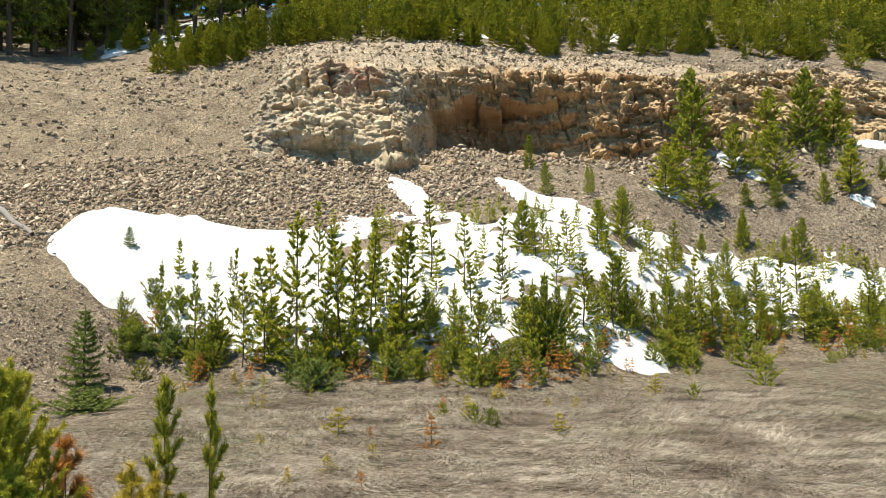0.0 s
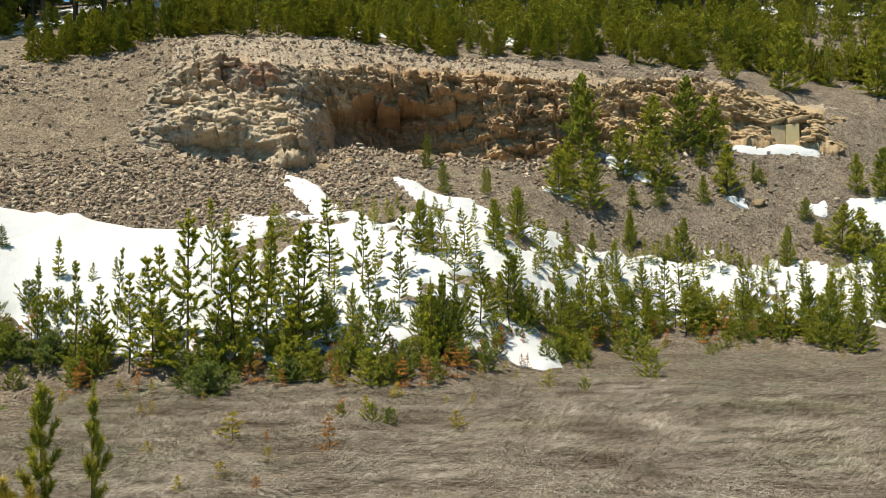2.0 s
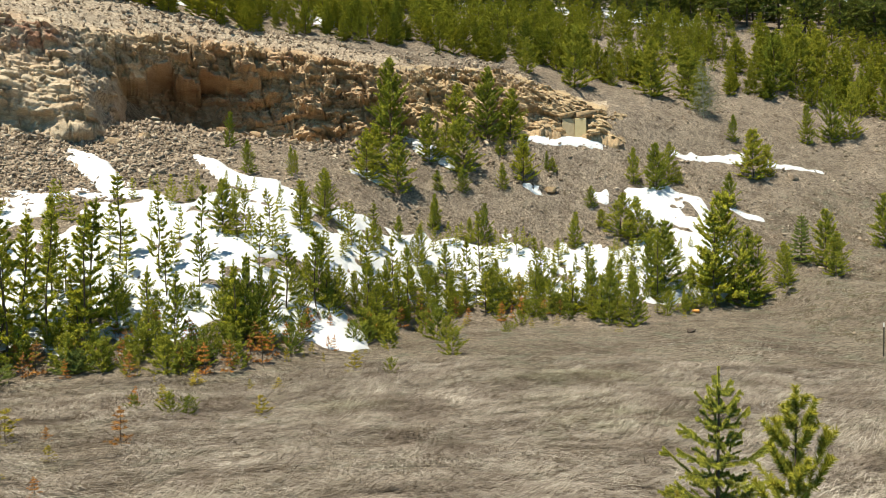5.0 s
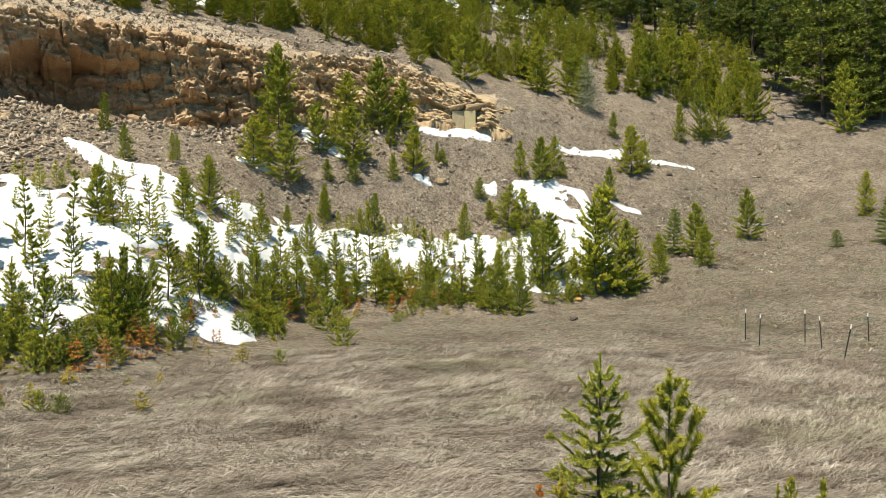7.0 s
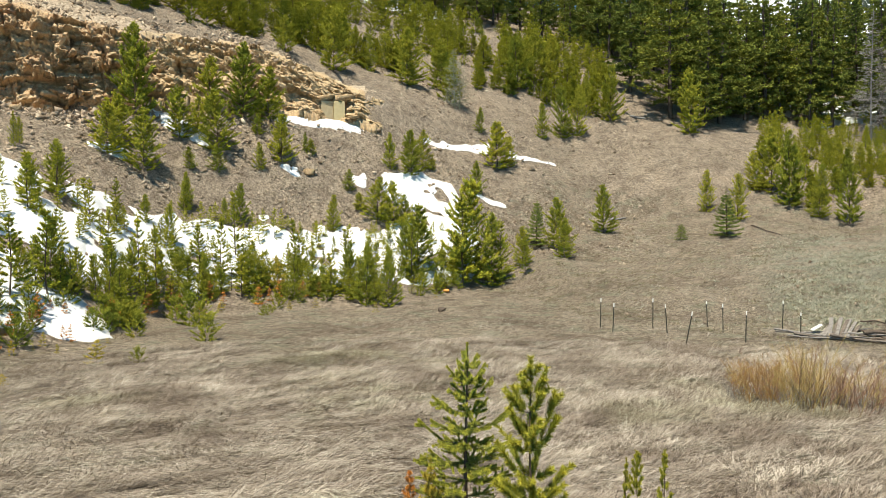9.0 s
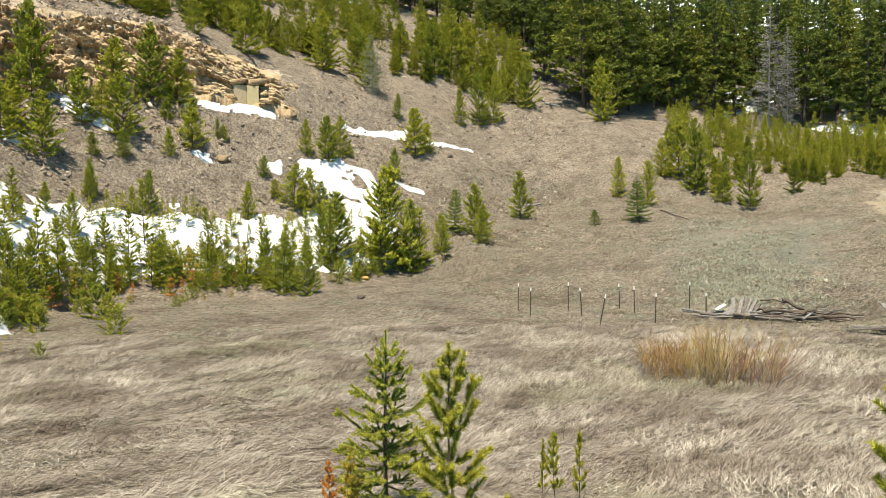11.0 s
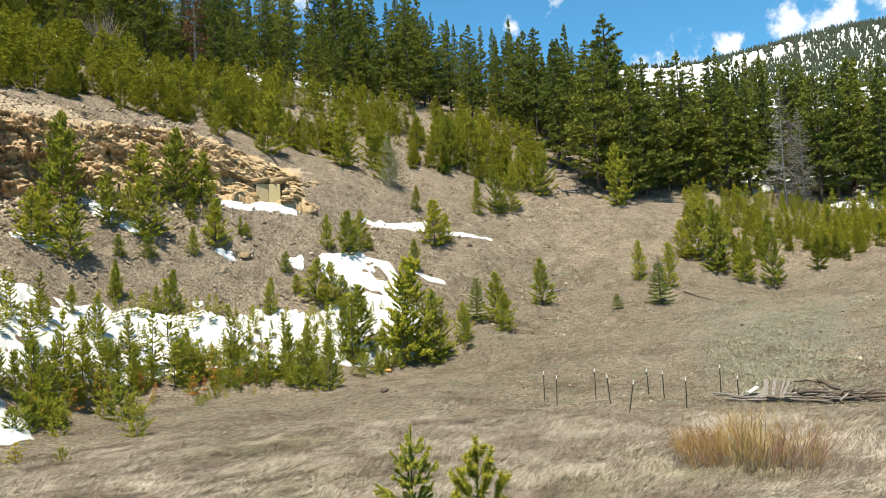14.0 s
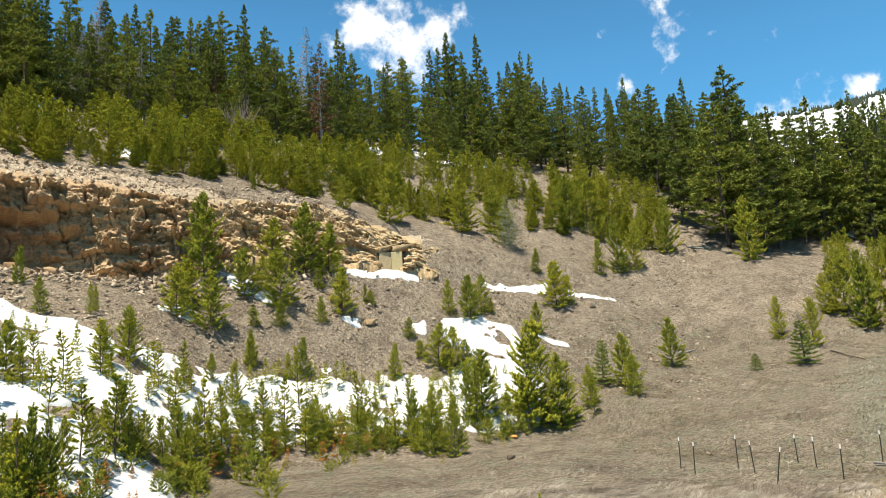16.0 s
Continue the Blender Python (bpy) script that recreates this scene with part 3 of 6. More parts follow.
def build_mountain():
    m = Mat("snowy_far_slope")
    bare = m.step(m.math("ADD", m.noise(0.02, 6, 0.7), m.math("MULTIPLY", m.noise(0.12, 4, 0.7), 0.3)), 0.70, 0.78)
    c = m.mix(bare, (0.80, 0.83, 0.87), m.ramp(m.noise(0.2, 4), (0.3, (0.10, 0.09, 0.075)), (0.7, (0.24, 0.21, 0.18))))
    mat = m.done(c, 0.9, m.bump(m.noise(0.05, 6, 0.7), 0.5, 4.0))
    A, S = np.meshgrid(np.linspace(20, 130, 220), np.linspace(0, 1, 60), indexing="ij")
    ob = new("mountain", mesh_of("mountain", mountain_point(A, S).reshape(-1, 3), grid_faces(*A.shape), mat, True))
    tagged(ob, "distant snow-covered mountain slope", "mountain", kind="structure")
    # far conifers, thick on the ridge and towards the valley, thin on the open snow
    rng = np.random.RandomState(64)
    n = 15000
    az, f = rng.uniform(46, 84, n), 1 - 0.5 * rng.rand(n) ** 1.4
    P = mountain_point(az, f)
    streak = wavy(az * 3.0 + 2 * f, f * 3, 1.0) + 0.6 * wavy(az * 9, f * 8, 1.0)
    thick = -0.95 + 0.11 * (az - 58) + 2.2 * np.clip((0.86 - f) / 0.2, 0, 1) * np.clip((az - 57) / 5, 0, 1) + 1.5 * np.clip((f - 0.975) / 0.02, 0, 1)
    P = P[streak * 0.8 + thick + rng.uniform(-0.5, 0.5, n) > 0]
    n = len(P)
    h, r = rng.uniform(7, 15, n), rng.uniform(1.6, 3.2, n)
    th = rng.rand(n) * 6.28
    rings = [np.stack([P[:, 0] + r * np.cos(th + k * 1.571), P[:, 1] + r * np.sin(th + k * 1.571), P[:, 2] + 0.5], 1) for k in range(4)]
    V = np.stack(rings + [P + np.stack([0 * h, 0 * h, h], 1)], 1).reshape(-1, 3)
    i = np.arange(n)[:, None] * 5
    F = np.concatenate([i + (0, 1, 4), i + (1, 2, 4), i + (2, 3, 4), i + (3, 0, 4)])
    m = Mat("far_conifers")
    woods = new("far_woods", mesh_of("far_woods", V, F, m.done(m.ramp(m.island(), (0.0, (0.012, 0.02, 0.014)), (1.0, (0.035, 0.046, 0.028))), 0.95)))
    tagged(woods, "dark conifers scattered over the distant snowy slope", "trees", kind="stuff")


build_mountain()


# ---- rock ----
def facets(P, seed, tilt, jitter=0.95):
    """Broken-block noise: each cell of space is a flat face, set in or out and tilted its own way. Also the distance to the cell's border."""
    I = np.floor(P).astype(int)
    best, second, val = np.full(len(P), 9.0), np.full(len(P), 9.0), np.zeros(len(P))
    for o in np.ndindex(3, 3, 3):
        c = I + np.array(o) - 1
        h = [np.modf(np.abs(np.sin(c @ np.array(k) + seed) * 43758.5453))[0] for k in ((127.1, 311.7, 74.7), (269.5, 183.3, 246.1), (113.5, 271.9, 124.6), (41.3, 289.1, 97.9))]
        away = P - (c + 0.5 + jitter * (np.stack(h[:3], 1) - 0.5))
        d = np.linalg.norm(away, axis=1)
        near = d < best
        second = np.where(near, best, np.minimum(second, d))
        lean = np.stack([np.modf(h[0] * 17.3)[0] - 0.5, np.modf(h[1] * 23.7)[0] - 0.5, np.modf(h[2] * 31.1)[0] - 0.62], 1)
        val = np.where(near, h[3] + tilt * (away * lean).sum(1), val)
        best = np.where(near, d, best)
    return val, second - best


def strata(u, v, heights, widths, seed, tilt):
    """Bedded, jointed rock: courses of uneven height, split into blocks that stand in or out and tilt a little. Also the distance to the joint."""
    rng = np.random.RandomState(seed)
    tops = np.cumsum(rng.uniform(*heights, 150)) + 1
    shift, wide = rng.rand(151) * 10, rng.uniform(*widths, 151)
    k = np.clip(np.searchsorted(tops, v), 1, 149)
    low, tall = tops[k - 1], tops[k] - tops[k - 1]
    q = (u + shift[k] + 60) / wide[k]
    roll = lambda c, n: np.modf(np.abs(np.sin(c * 127.1 + k * 311.7 + n * 74.7 + seed * 19.3) * 43758.5453))[0]
    joint = lambda c: c + 0.6 * (roll(c, 5) - 0.5)
    c = np.floor(q)
    c = np.where(q < joint(c), c - 1, np.where(q >= joint(c + 1), c + 1, c))
    fu = (q - joint(c)) / np.maximum(joint(c + 1) - joint(c), 0.05)
    fv = np.clip((v - low) / tall, 0, 1)
    val = roll(c, 1) + tilt * ((roll(c, 2) - 0.5) * (fu - 0.5) + (roll(c, 3) - 0.7) * (fv - 0.5))
    return val, np.minimum(np.minimum(fu, 1 - fu) * wide[k], np.minimum(fv, 1 - fv) * tall)


def build_cliff():
    az = np.linspace(-27, 30.5, 900)
    s = np.concatenate([np.linspace(-0.22, 0, 14)[:-1], np.linspace(0, 1, 120), np.linspace(1, 1.4, 30)[1:]])
    A, S = np.meshgrid(az, s, indexing="ij")
    bd, bz = along(BASE, A)
    ld, lz = along(LIP, A)
    # the eastern outcrop reaches further up the bank
    high = np.interp(A, [10, 14, 25, 28], [0, 1, 1, 0])
    ld = ld + 2.8 * high
    lz = lz + high * (ground((ld * np.sin(np.radians(A))).ravel(), (ld * np.cos(np.radians(A))).ravel()).reshape(A.shape) - lz)
    Z = bz + (lz - bz) * S
    D = bd + (ld - bd) * np.clip(S, -0.3, 1) + np.where(S > 1, (S - 1) * 14, 0) + np.where(S < 0, S * 9, 0)
    X, Y = D * np.sin(np.radians(A)), D * np.cos(np.radians(A))
    floor = ground(X.ravel(), Y.ravel()).reshape(X.shape)
    Z = np.where(S > 1, floor, np.where(S < 0, floor - 0.25, Z))
    P = np.stack([X.ravel(), Y.ravel(), Z.ravel()], 1)
    dip = P[:, 2] + 0.12 * P[:, 0] + 0.25 * wavy(P[:, 0], P[:, 2], 4.0) + 0.14 * wavy(P[:, 0], P[:, 2] + 7, 0.7) + 0.06 * wavy(P[:, 0], P[:, 2], 0.28)
    wx = P[:, 0] + 0.40 * wavy(P[:, 2], P[:, 0], 1.1) + 0.16 * wavy(P[:, 2] + 3, P[:, 0], 0.42)
    v1, _ = facets(np.stack([wx / 2.6, P[:, 1] / 2.6, dip / 1.5], 1), 3.0, 1.6)
    v2, _ = facets(np.stack([wx / 1.0, P[:, 1] / 1.0, dip / 0.75], 1), 8.0, 1.9)
    v3, _ = facets(np.stack([wx / 0.36, P[:, 1] / 0.36, dip / 0.30], 1), 5.0, 1.8)
    sf, az_f = S.ravel(), A.ravel()
    across = np.radians(az_f) * 52
    bed = P[:, 2] + 0.05 * across + 0.22 * wavy(P[:, 0], P[:, 2], 4.0) + 0.07 * wavy(P[:, 0], P[:, 2] + 7, 1.1)
    tilted = across + 0.22 * P[:, 2] + 0.12 * wavy(P[:, 2], P[:, 0], 0.9)
    c1, g1 = strata(tilted, bed, (0.9, 2.0), (1.2, 3.4), 1, 0.9)
    c2, g2 = strata(tilted - 0.3 * P[:, 2], bed, (0.30, 0.85), (0.45, 1.5), 2, 0.9)
    c3, _ = strata(tilted, bed, (0.12, 0.32), (0.16, 0.6), 3, 0.8)
    west = np.clip((-10.5 - az_f) / 2, 0, 1)
    face = 1.2 * (c1 - 0.5) + 0.42 * (c2 - 0.5) + 0.12 * (c3 - 0.5) + 0.75 * (v1 - 0.5) + 0.55 * (v2 - 0.5) + 0.22 * (v3 - 0.5) - 0.30 * (g1 < 0.06) - 0.16 * (g2 < 0.05) * (v2 > 0.45)
    knobs = 0.50 * wavy(P[:, 0], P[:, 2] * 1.6, 1.3) + 0.36 * wavy(P[:, 0] + 3, P[:, 2] * 1.9, 0.6) + 0.13 * wavy(P[:, 0], P[:, 2] * 1.5 + 9, 0.27) + 0.08 * wavy(P[:, 0], P[:, 2], 0.14)
    lumps = 0.7 * (c1 - 0.5) + 0.42 * (c2 - 0.5) + knobs + 0.35 * (v1 - 0.5) + 0.18 * (v3 - 0.5) - 0.26 * (g1 < 0.06) - 0.14 * (g2 < 0.05) * (v2 > 0.55)
    east = np.clip((az_f - 11) / 3, 0, 1)
    ledges = 0.40 * (c1 - 0.5) + 0.12 * (c2 - 0.5) + 0.75 * (v1 - 0.5) + 0.55 * (v2 - 0.5) + 0.28 * (v3 - 0.5) + 0.65 * knobs - 0.2 * (g1 < 0.06)
    out = (face * (1 - west) + lumps * west) * (1 - east) + ledges * east * np.interp(az_f, [19, 23], [1.0, 0.6])
    # gravel lies in a chute beside the dark recess and over much of the western bank
    chute = np.exp(-((az_f + 12.4 - 3.2 * (1 - sf)) / 0.8) ** 2) * (sf < 1.05)
    patchy = wavy(P[:, 0] + 4, P[:, 2] * 1.5 + 9, 2.4) + 0.7 * wavy(P[:, 0], P[:, 2], 0.9)
    loose = np.clip(np.maximum(1.3 * chute, west * np.clip(0.15 + 1.0 * patchy + np.clip((-18 - az_f) / 4, 0, 1.0) - 1.6 * np.exp(-((az_f + 16.5) / 4.6) ** 2) * np.exp(-((sf - 0.30) / 0.27) ** 2), 0, 1)), 0, 1)
    loose = np.maximum(loose, 0.9 * np.clip((sf - 1.0) / 0.06, 0, 1))
    red = np.clip(1.6 * np.exp(-((az_f + 15.0) / 2.4) ** 2) * np.exp(-((sf - 0.82) / 0.14) ** 2), 0, 1) * np.clip(c2 * 2.0 - 0.1, 0, 1) + 0.7 * np.exp(-((az_f + 4.5) / 4.2) ** 2) * np.exp(-((sf - 0.3) / 0.38) ** 2) * np.clip(0.5 + 0.9 * c1, 0, 1)
    bump = lambda a, wa, h, wh: np.exp(-((az_f - a) / wa) ** 2) * np.exp(-((sf - h) / wh) ** 2)
    upright = np.clip((az_f + 10.6 + 1.6 * (sf - 0.4) + 0.9 * wavy(P[:, 2], P[:, 0], 1.4) + 0.4 * wavy(P[:, 2], P[:, 0], 0.5)) / 1.8, 0, 1) * np.interp(az_f, [-3, 3, 9, 13], [1.0, 0.8, 0.7, 0.0])
    recess = np.clip((az_f + 8.8 + 0.8 * sf) / 0.7, 0, 1) * np.interp(az_f, [-3.4, -1.5, 2.0, 4.0], [1.0, 0.55, 0.3, 0.0]) * np.clip((0.62 + 0.16 * (c1 - 0.5) - sf) / 0.06, 0, 1)
    hollow = upright * (ld - bd).ravel() * np.clip(0.82 - np.clip(sf, 0, 1), 0, 1) * 1.15 + 3.8 * recess + 1.1 * bump(-17.0, 4.6, 0.06, 0.06) + 1.3 * bump(6.4, 1.0, 0.05, 0.16) + 2.0 * bump(24.9, 0.9, 0.1, 0.4) + 0.8 * bump(14.5, 1.6, 0.45, 0.15)
    hollow = hollow + 1.1 * np.exp(-((az_f + 18.5 + 0.15 * wavy(P[:, 2], P[:, 0], 0.6)) / 0.22) ** 2) * np.clip((sf - 0.68) / 0.08, 0, 1)
    bulge = 1.3 * bump(-17, 5.0, 0.32, 0.18) + 1.9 * bump(-11.7, 1.7, 0.08, 0.26) + 1.1 * bump(4.6, 1.6, 0.10, 0.2) + 1.0 * bump(8.2, 1.4, 0.22, 0.25) + 0.7 * bump(21, 2.5, 0.6, 0.3) + 1.0 * bump(-14.5, 3.2, 0.84, 0.13)
    rubble = 0.75 + 0.25 * np.clip(wavy(P[:, 0], P[:, 2] * 1.6, 3.2) * 2 + 0.6 + np.clip((az_f + 10) / 4, 0, 1), 0, 1)
    fade = np.clip((sf + 0.12) / 0.1, 0, 1) * np.clip((1.01 - sf) / 0.05, 0.0, 1) * np.clip((az_f + 27) / 3, 0, 1) * np.clip((30.5 - az_f) / 2, 0, 1)
    push = (out * rubble * (1 - 0.85 * loose) + loose * (0.24 * (v3 - 0.4) + 0.12 * (c3 - 0.5) + 0.22 * wavy(P[:, 0], P[:, 2] + 5, 0.9)) + bulge * (1 - 0.4 * loose) - hollow + 0.3) * fade - 0.2 * (1 - fade)
    # both ends run out under the gravel
    ends = np.clip(np.minimum((az_f + 26.9) / 6.5, (30.0 - az_f) / 2.6) + 0.30 * wavy(P[:, 0], P[:, 2], 1.6) + 0.15 * wavy(P[:, 0], P[:, 2], 0.5), 0, 1) ** 0.7
    push = push * ends - 1.0 * (1 - ends)
    a = np.radians(az_f)
    P[:, 2] -= 0.5 * (1 - ends)
    P[:, 0] -= np.sin(a) * push
    P[:, 1] -= np.cos(a) * push
    P[:, 2] += 0.12 * push * (sf < 1) + (sf > 1) * (0.10 * (v3 - 0.4) + 0.2 * (v2 - 0.4) - 1.2 * high.ravel() * np.clip((sf - 1.04) / 0.12, 0, 1)) * np.clip((1.36 - sf) / 0.2, 0, 1)
    me = mesh_of("cliff", P, grid_faces(*A.shape), M_ROCK)
    for name, val in (("loose", loose * np.clip(red * -1 + 1, 0, 1)), ("red", red)):
        me.attributes.new(name, "FLOAT", "POINT").data.foreach_set("value", val.astype(np.float32))
    ob = new("cliff", me)
    tagged(ob, "weathered ochre rock cliff with cracked ledges", "cliff", kind="structure")
    return ob, P.reshape(*A.shape, 3)


cliff, cliff_face = build_cliff()


def chunk_shape(rng, flat=0.6, n=14, boxy=0.45):
    """A broken stone: the hull of random points in a slab, unit size."""
    bm = bmesh.new()
    for _ in range(n):
        p = rng.uniform(-1, 1, 3)
        p = np.sign(p) * np.abs(p) ** boxy
        bm.verts.new((p[0] * 0.5, p[1] * 0.40, p[2] * 0.5 * flat))
    r = bmesh.ops.convex_hull(bm, input=bm.verts)
    bmesh.ops.delete(bm, geom=list({g for g in r["geom_interior"] + r["geom_unused"] if isinstance(g, bmesh.types.BMVert)}), context="VERTS")
    bmesh.ops.triangulate(bm, faces=bm.faces)
    bm.verts.index_update()
    V = np.array([v.co for v in bm.verts])
    F = np.array([[v.index for v in f.verts] for f in bm.faces])
    bm.free()
    return V, F


def turned(rng):
    q = rng.randn(4) * np.array([1, 0.45, 0.45, 1])
    q /= np.linalg.norm(q)
    w, x, y, z = q
    return np.array([[1 - 2 * (y * y + z * z), 2 * (x * y - z * w), 2 * (x * z + y * w)], [2 * (x * y + z * w), 1 - 2 * (x * x + z * z), 2 * (y * z - x * w)],
                     [2 * (x * z - y * w), 2 * (y * z + x * w), 1 - 2 * (x * x + y * y)]])


def scatter_stones(name, label, n, where, sizes, seed, sink=0.2):
    rng = np.random.RandomState(seed)
    shapes = [chunk_shape(rng, rng.uniform(0.25, 0.6), 7, 0.4) for _ in range(12)]
    V, F, base = [], [], 0
    xy = where(rng, n)
    z = ground(xy[:, 0], xy[:, 1])
    for (x, y), h in zip(xy, z):
        v, f = shapes[rng.randint(12)]
        s = sizes[0] * (sizes[1] / sizes[0]) ** (rng.rand() ** 3.4)
        p = (v * s) @ turned(rng).T + (x, y, h + s * (0.28 - sink))
        V.append(p), F.append(f + base)
        base += len(p)
    ob = new(name, mesh_of(name, np.concatenate(V), np.concatenate(F), M_STONE))
    return tagged(ob, label, "stones", kind="stuff")


def between(lo, hi, a0, a1, f0=0.0, f1=1.0, thin=None):
    """Random places between two lines of the land."""
    def pick(rng, n):
        az = rng.uniform(a0, a1, n)
        f = rng.uniform(f0, f1, n)
        d0, d1 = along(lo, az)[0], along(hi, az)[0]
        d = d0 + (d1 - d0) * f
        p = np.stack([d * np.sin(np.radians(az)), d * np.cos(np.radians(az))], 1)
        if thin:
            p = p[wavy(p[:, 0], p[:, 1], thin) + rng.uniform(-0.6, 0.6, n) > 0]
        return p
    return pick


def spread(az, wide, lo, hi, f0, f1):
    """Random places round a bearing, thinning outwards, between two lines."""
    def pick(rng, n):
        b = rng.normal(az, wide, n)
        d0, d1 = along(lo, b)[0], along(hi, b)[0]
        d = d0 + (d1 - d0) * rng.uniform(f0, f1, n)
        return np.stack([d * np.sin(np.radians(b)), d * np.cos(np.radians(b))], 1)
    return pick


scatter_stones("scree", "loose broken tan stones covering the slope", 36000, between(FOOT, BASE, -44, -8, -0.12, 0.70), (0.04, 0.40), 11)
scatter_stones("scree", "dark gravel and stones beside the meadow", 5000, between(TOE, FOOT, -46, -28, -0.2, 0.95), (0.04, 0.24), 23)
scatter_stones("scree", "coarse rubble banked against the rock face", 2600, between(FOOT, BASE, -24, 10, 0.74, 0.96), (0.07, 0.55), 24, 0.2)
scatter_stones("scree", "small pale tan stones on the bank", 9000, between(FOOT, BASE, -46, -8, 0.3, 0.98), (0.06, 0.5), 19)
scatter_stones("scree", "small tan stones on the upper slope", 8000, between(BASE, WOOD, -48, -17, -0.1, 0.7), (0.05, 0.42), 17)
scatter_stones("scree", "loose tan rubble below the rock face", 7000, spread(-6.5, 3.0, FOOT, BASE, 0.0, 0.92), (0.05, 0.5), 12)
scatter_stones("scree", "blocky rubble along the foot of the cliff", 1600, between(BASE, LIP, -9, 21, -0.9, -0.1), (0.08, 0.7), 18)
scatter_stones("crest_rubble", "small tan stones along the top of the cliff", 4500, between(LIP, CREST, -32, 22, 0.0, 1.2), (0.07, 0.5), 13)
scatter_stones("slope_stones", "small grey-brown stones scattered on bare earth", 9000, between(FOOT, BASE, -2, 48, -0.1, 0.95), (0.06, 0.42), 14)
scatter_stones("slope_stones", "small grey-brown stones between the upper pines", 6000, between(CREST, WOOD, -2, 48, 0.0, 1.0), (0.06, 0.42), 21)
scatter_stones("slope_stones", "small stones on the upper gravel slope", 3000, between(BASE, CREST, 29, 50, 0.0, 1.0), (0.06, 0.42), 22)
scatter_stones("slope_stones", "pale rubble below the small rock outcrop", 900, between(FOOT, BASE, 17, 33, 0.45, 0.95, 4.0), (0.12, 0.55), 15)
scatter_stones("meadow_stones", "scattered small stones in dead grass", 3200, between(TOE, WOOD, 36, 82, -0.05, 0.8), (0.05, 0.28), 16)


def cliff_blocks():
    """Loose angular blocks wedged in the face and lying on its ledges."""
    rng = np.random.RandomState(91)
    shapes = []
    for k in range(8):
        V, F = chunk_shape(rng, rng.uniform(0.45, 0.8), 16, 0.7)
        shapes.append(mesh_of("rock", V, F, M_BLOCK))
    nu, nv = cliff_face.shape[:2]
    for _ in range(260):
        i, j = rng.randint(30, nu - 30), int(22 + (nv - 54) * rng.rand())
        x, y, z = cliff_face[i, j]
        size = (0.22 + 0.55 * rng.rand() ** 2.5) * (0.6 if x > 9 else 1.0)
        ob = new("rock", shapes[rng.randint(8)])
        ob.parent = cliff
        ob.matrix_basis = pose(x, y, z, rng.uniform(-25, 25), rng.uniform(-25, 25), rng.uniform(0, 360)) @ Matrix.Diagonal((size * 1.3, size, size * 0.75, 1))


cliff_blocks()


# ---- snow ----
def snow_patch(label, az0, az1, lower, upper, depth=0.28, step=0.22, holes=0.0, ragged=0.9, hole_size=1.6):
    """Old snow lying on the ground between two bearings; lower and upper give the distance of its edges."""
    a = np.radians(np.linspace(az0, az1, 90))
    lo, hi = lower(np.degrees(a)), upper(np.degrees(a))
    r = np.concatenate([lo, hi])
    xs, ys = r * np.sin(np.concatenate([a, a])), r * np.cos(np.concatenate([a, a]))
    X, Y = np.meshgrid(np.arange(xs.min() - 1, xs.max() + 1, step), np.arange(ys.min() - 1, ys.max() + 1, step), indexing="ij")
    az, d = np.degrees(np.arctan2(X, Y)), np.hypot(X, Y)
    azc = np.clip(az, az0, az1)
    side = np.minimum(az - az0, az1 - az) * np.radians(1) * d
    m = np.minimum(np.minimum(d - lower(azc), upper(azc) - d), side)
    m = m + ragged * (0.6 * wavy(X, Y, 1.7) + 0.4 * wavy(X + 31, Y, 0.6))
    if holes:
        m = np.minimum(m, (wavy(X + 5, Y + 3, hole_size) + 0.5 * wavy(X, Y, hole_size / 2.6) + 0.9 - 2 * holes) * 1.4)
    thick = depth * (1 - np.exp(-np.maximum(m, 0) / 0.45)) + np.minimum(m, 0) * 0.9
    Z = ground(X.ravel(), Y.ravel()).reshape(X.shape) + thick + 0.04 * wavy(X, Y, 0.8) * (m > 0)
    inside = m > -0.9
    keep = inside[:-1, :-1] & inside[1:, :-1] & inside[1:, 1:] & inside[:-1, 1:]
    f = grid_faces(*X.shape, keep)
    used, inv = np.unique(f, return_inverse=True)
    P = np.stack([X.ravel(), Y.ravel(), Z.ravel()], 1)[used]
    ob = new("snow_patch", mesh_of("snow_patch", P, inv.reshape(-1, 4), M_SNOW, True))
    return tagged(ob, label, "snow", "snow patches")


def edge(*knots):
    k = np.array(knots, float).T
    return lambda az: np.interp(az, k[0], k[1])

MAIN_LO = edge((-36, 33.5), (-35, 32.2), (-32.7, 31.2), (-30.5, 30.8), (-27.4, 28.8), (-21.4, 27.3), (-12, 26.4), (-4.1, 25.6), (-0.6, 27.3), (5.4, 30.5), (11.4, 35.7), (17, 39.4),
               (21.9, 40.4), (26, 39.6), (30.8, 40.6), (34.7, 44.0), (36, 45))
MAIN_UP = edge((-36, 35.5), (-35, 37), (-32.7, 38.5), (-26.6, 38.4), (-20.5, 37.6), (-18, 36.8), (-16.2, 38.8), (-11, 38.5), (-7.4, 38.0), (-4.8, 36.8), (-2.2, 38.3), (1.3, 41), (3.4, 40.0),
               (8.4, 42), (13, 43.5), (21.8, 45.9), (28.2, 47.4), (31, 48.9), (36, 51.2))
snow_patch("large smooth bank of old snow at the slope's foot", -36.4, -17, MAIN_LO, MAIN_UP, 0.45, ragged=0.5)
snow_patch("patchy melting old snow among young pines", -17.6, 8, MAIN_LO, MAIN_UP, 0.17, holes=0.16, step=0.14, hole_size=1.1)
snow_patch("patchy melting old snow among young pines", 6.5, 36, MAIN_LO, MAIN_UP, 0.16, holes=0.13, step=0.14, hole_size=1.1)
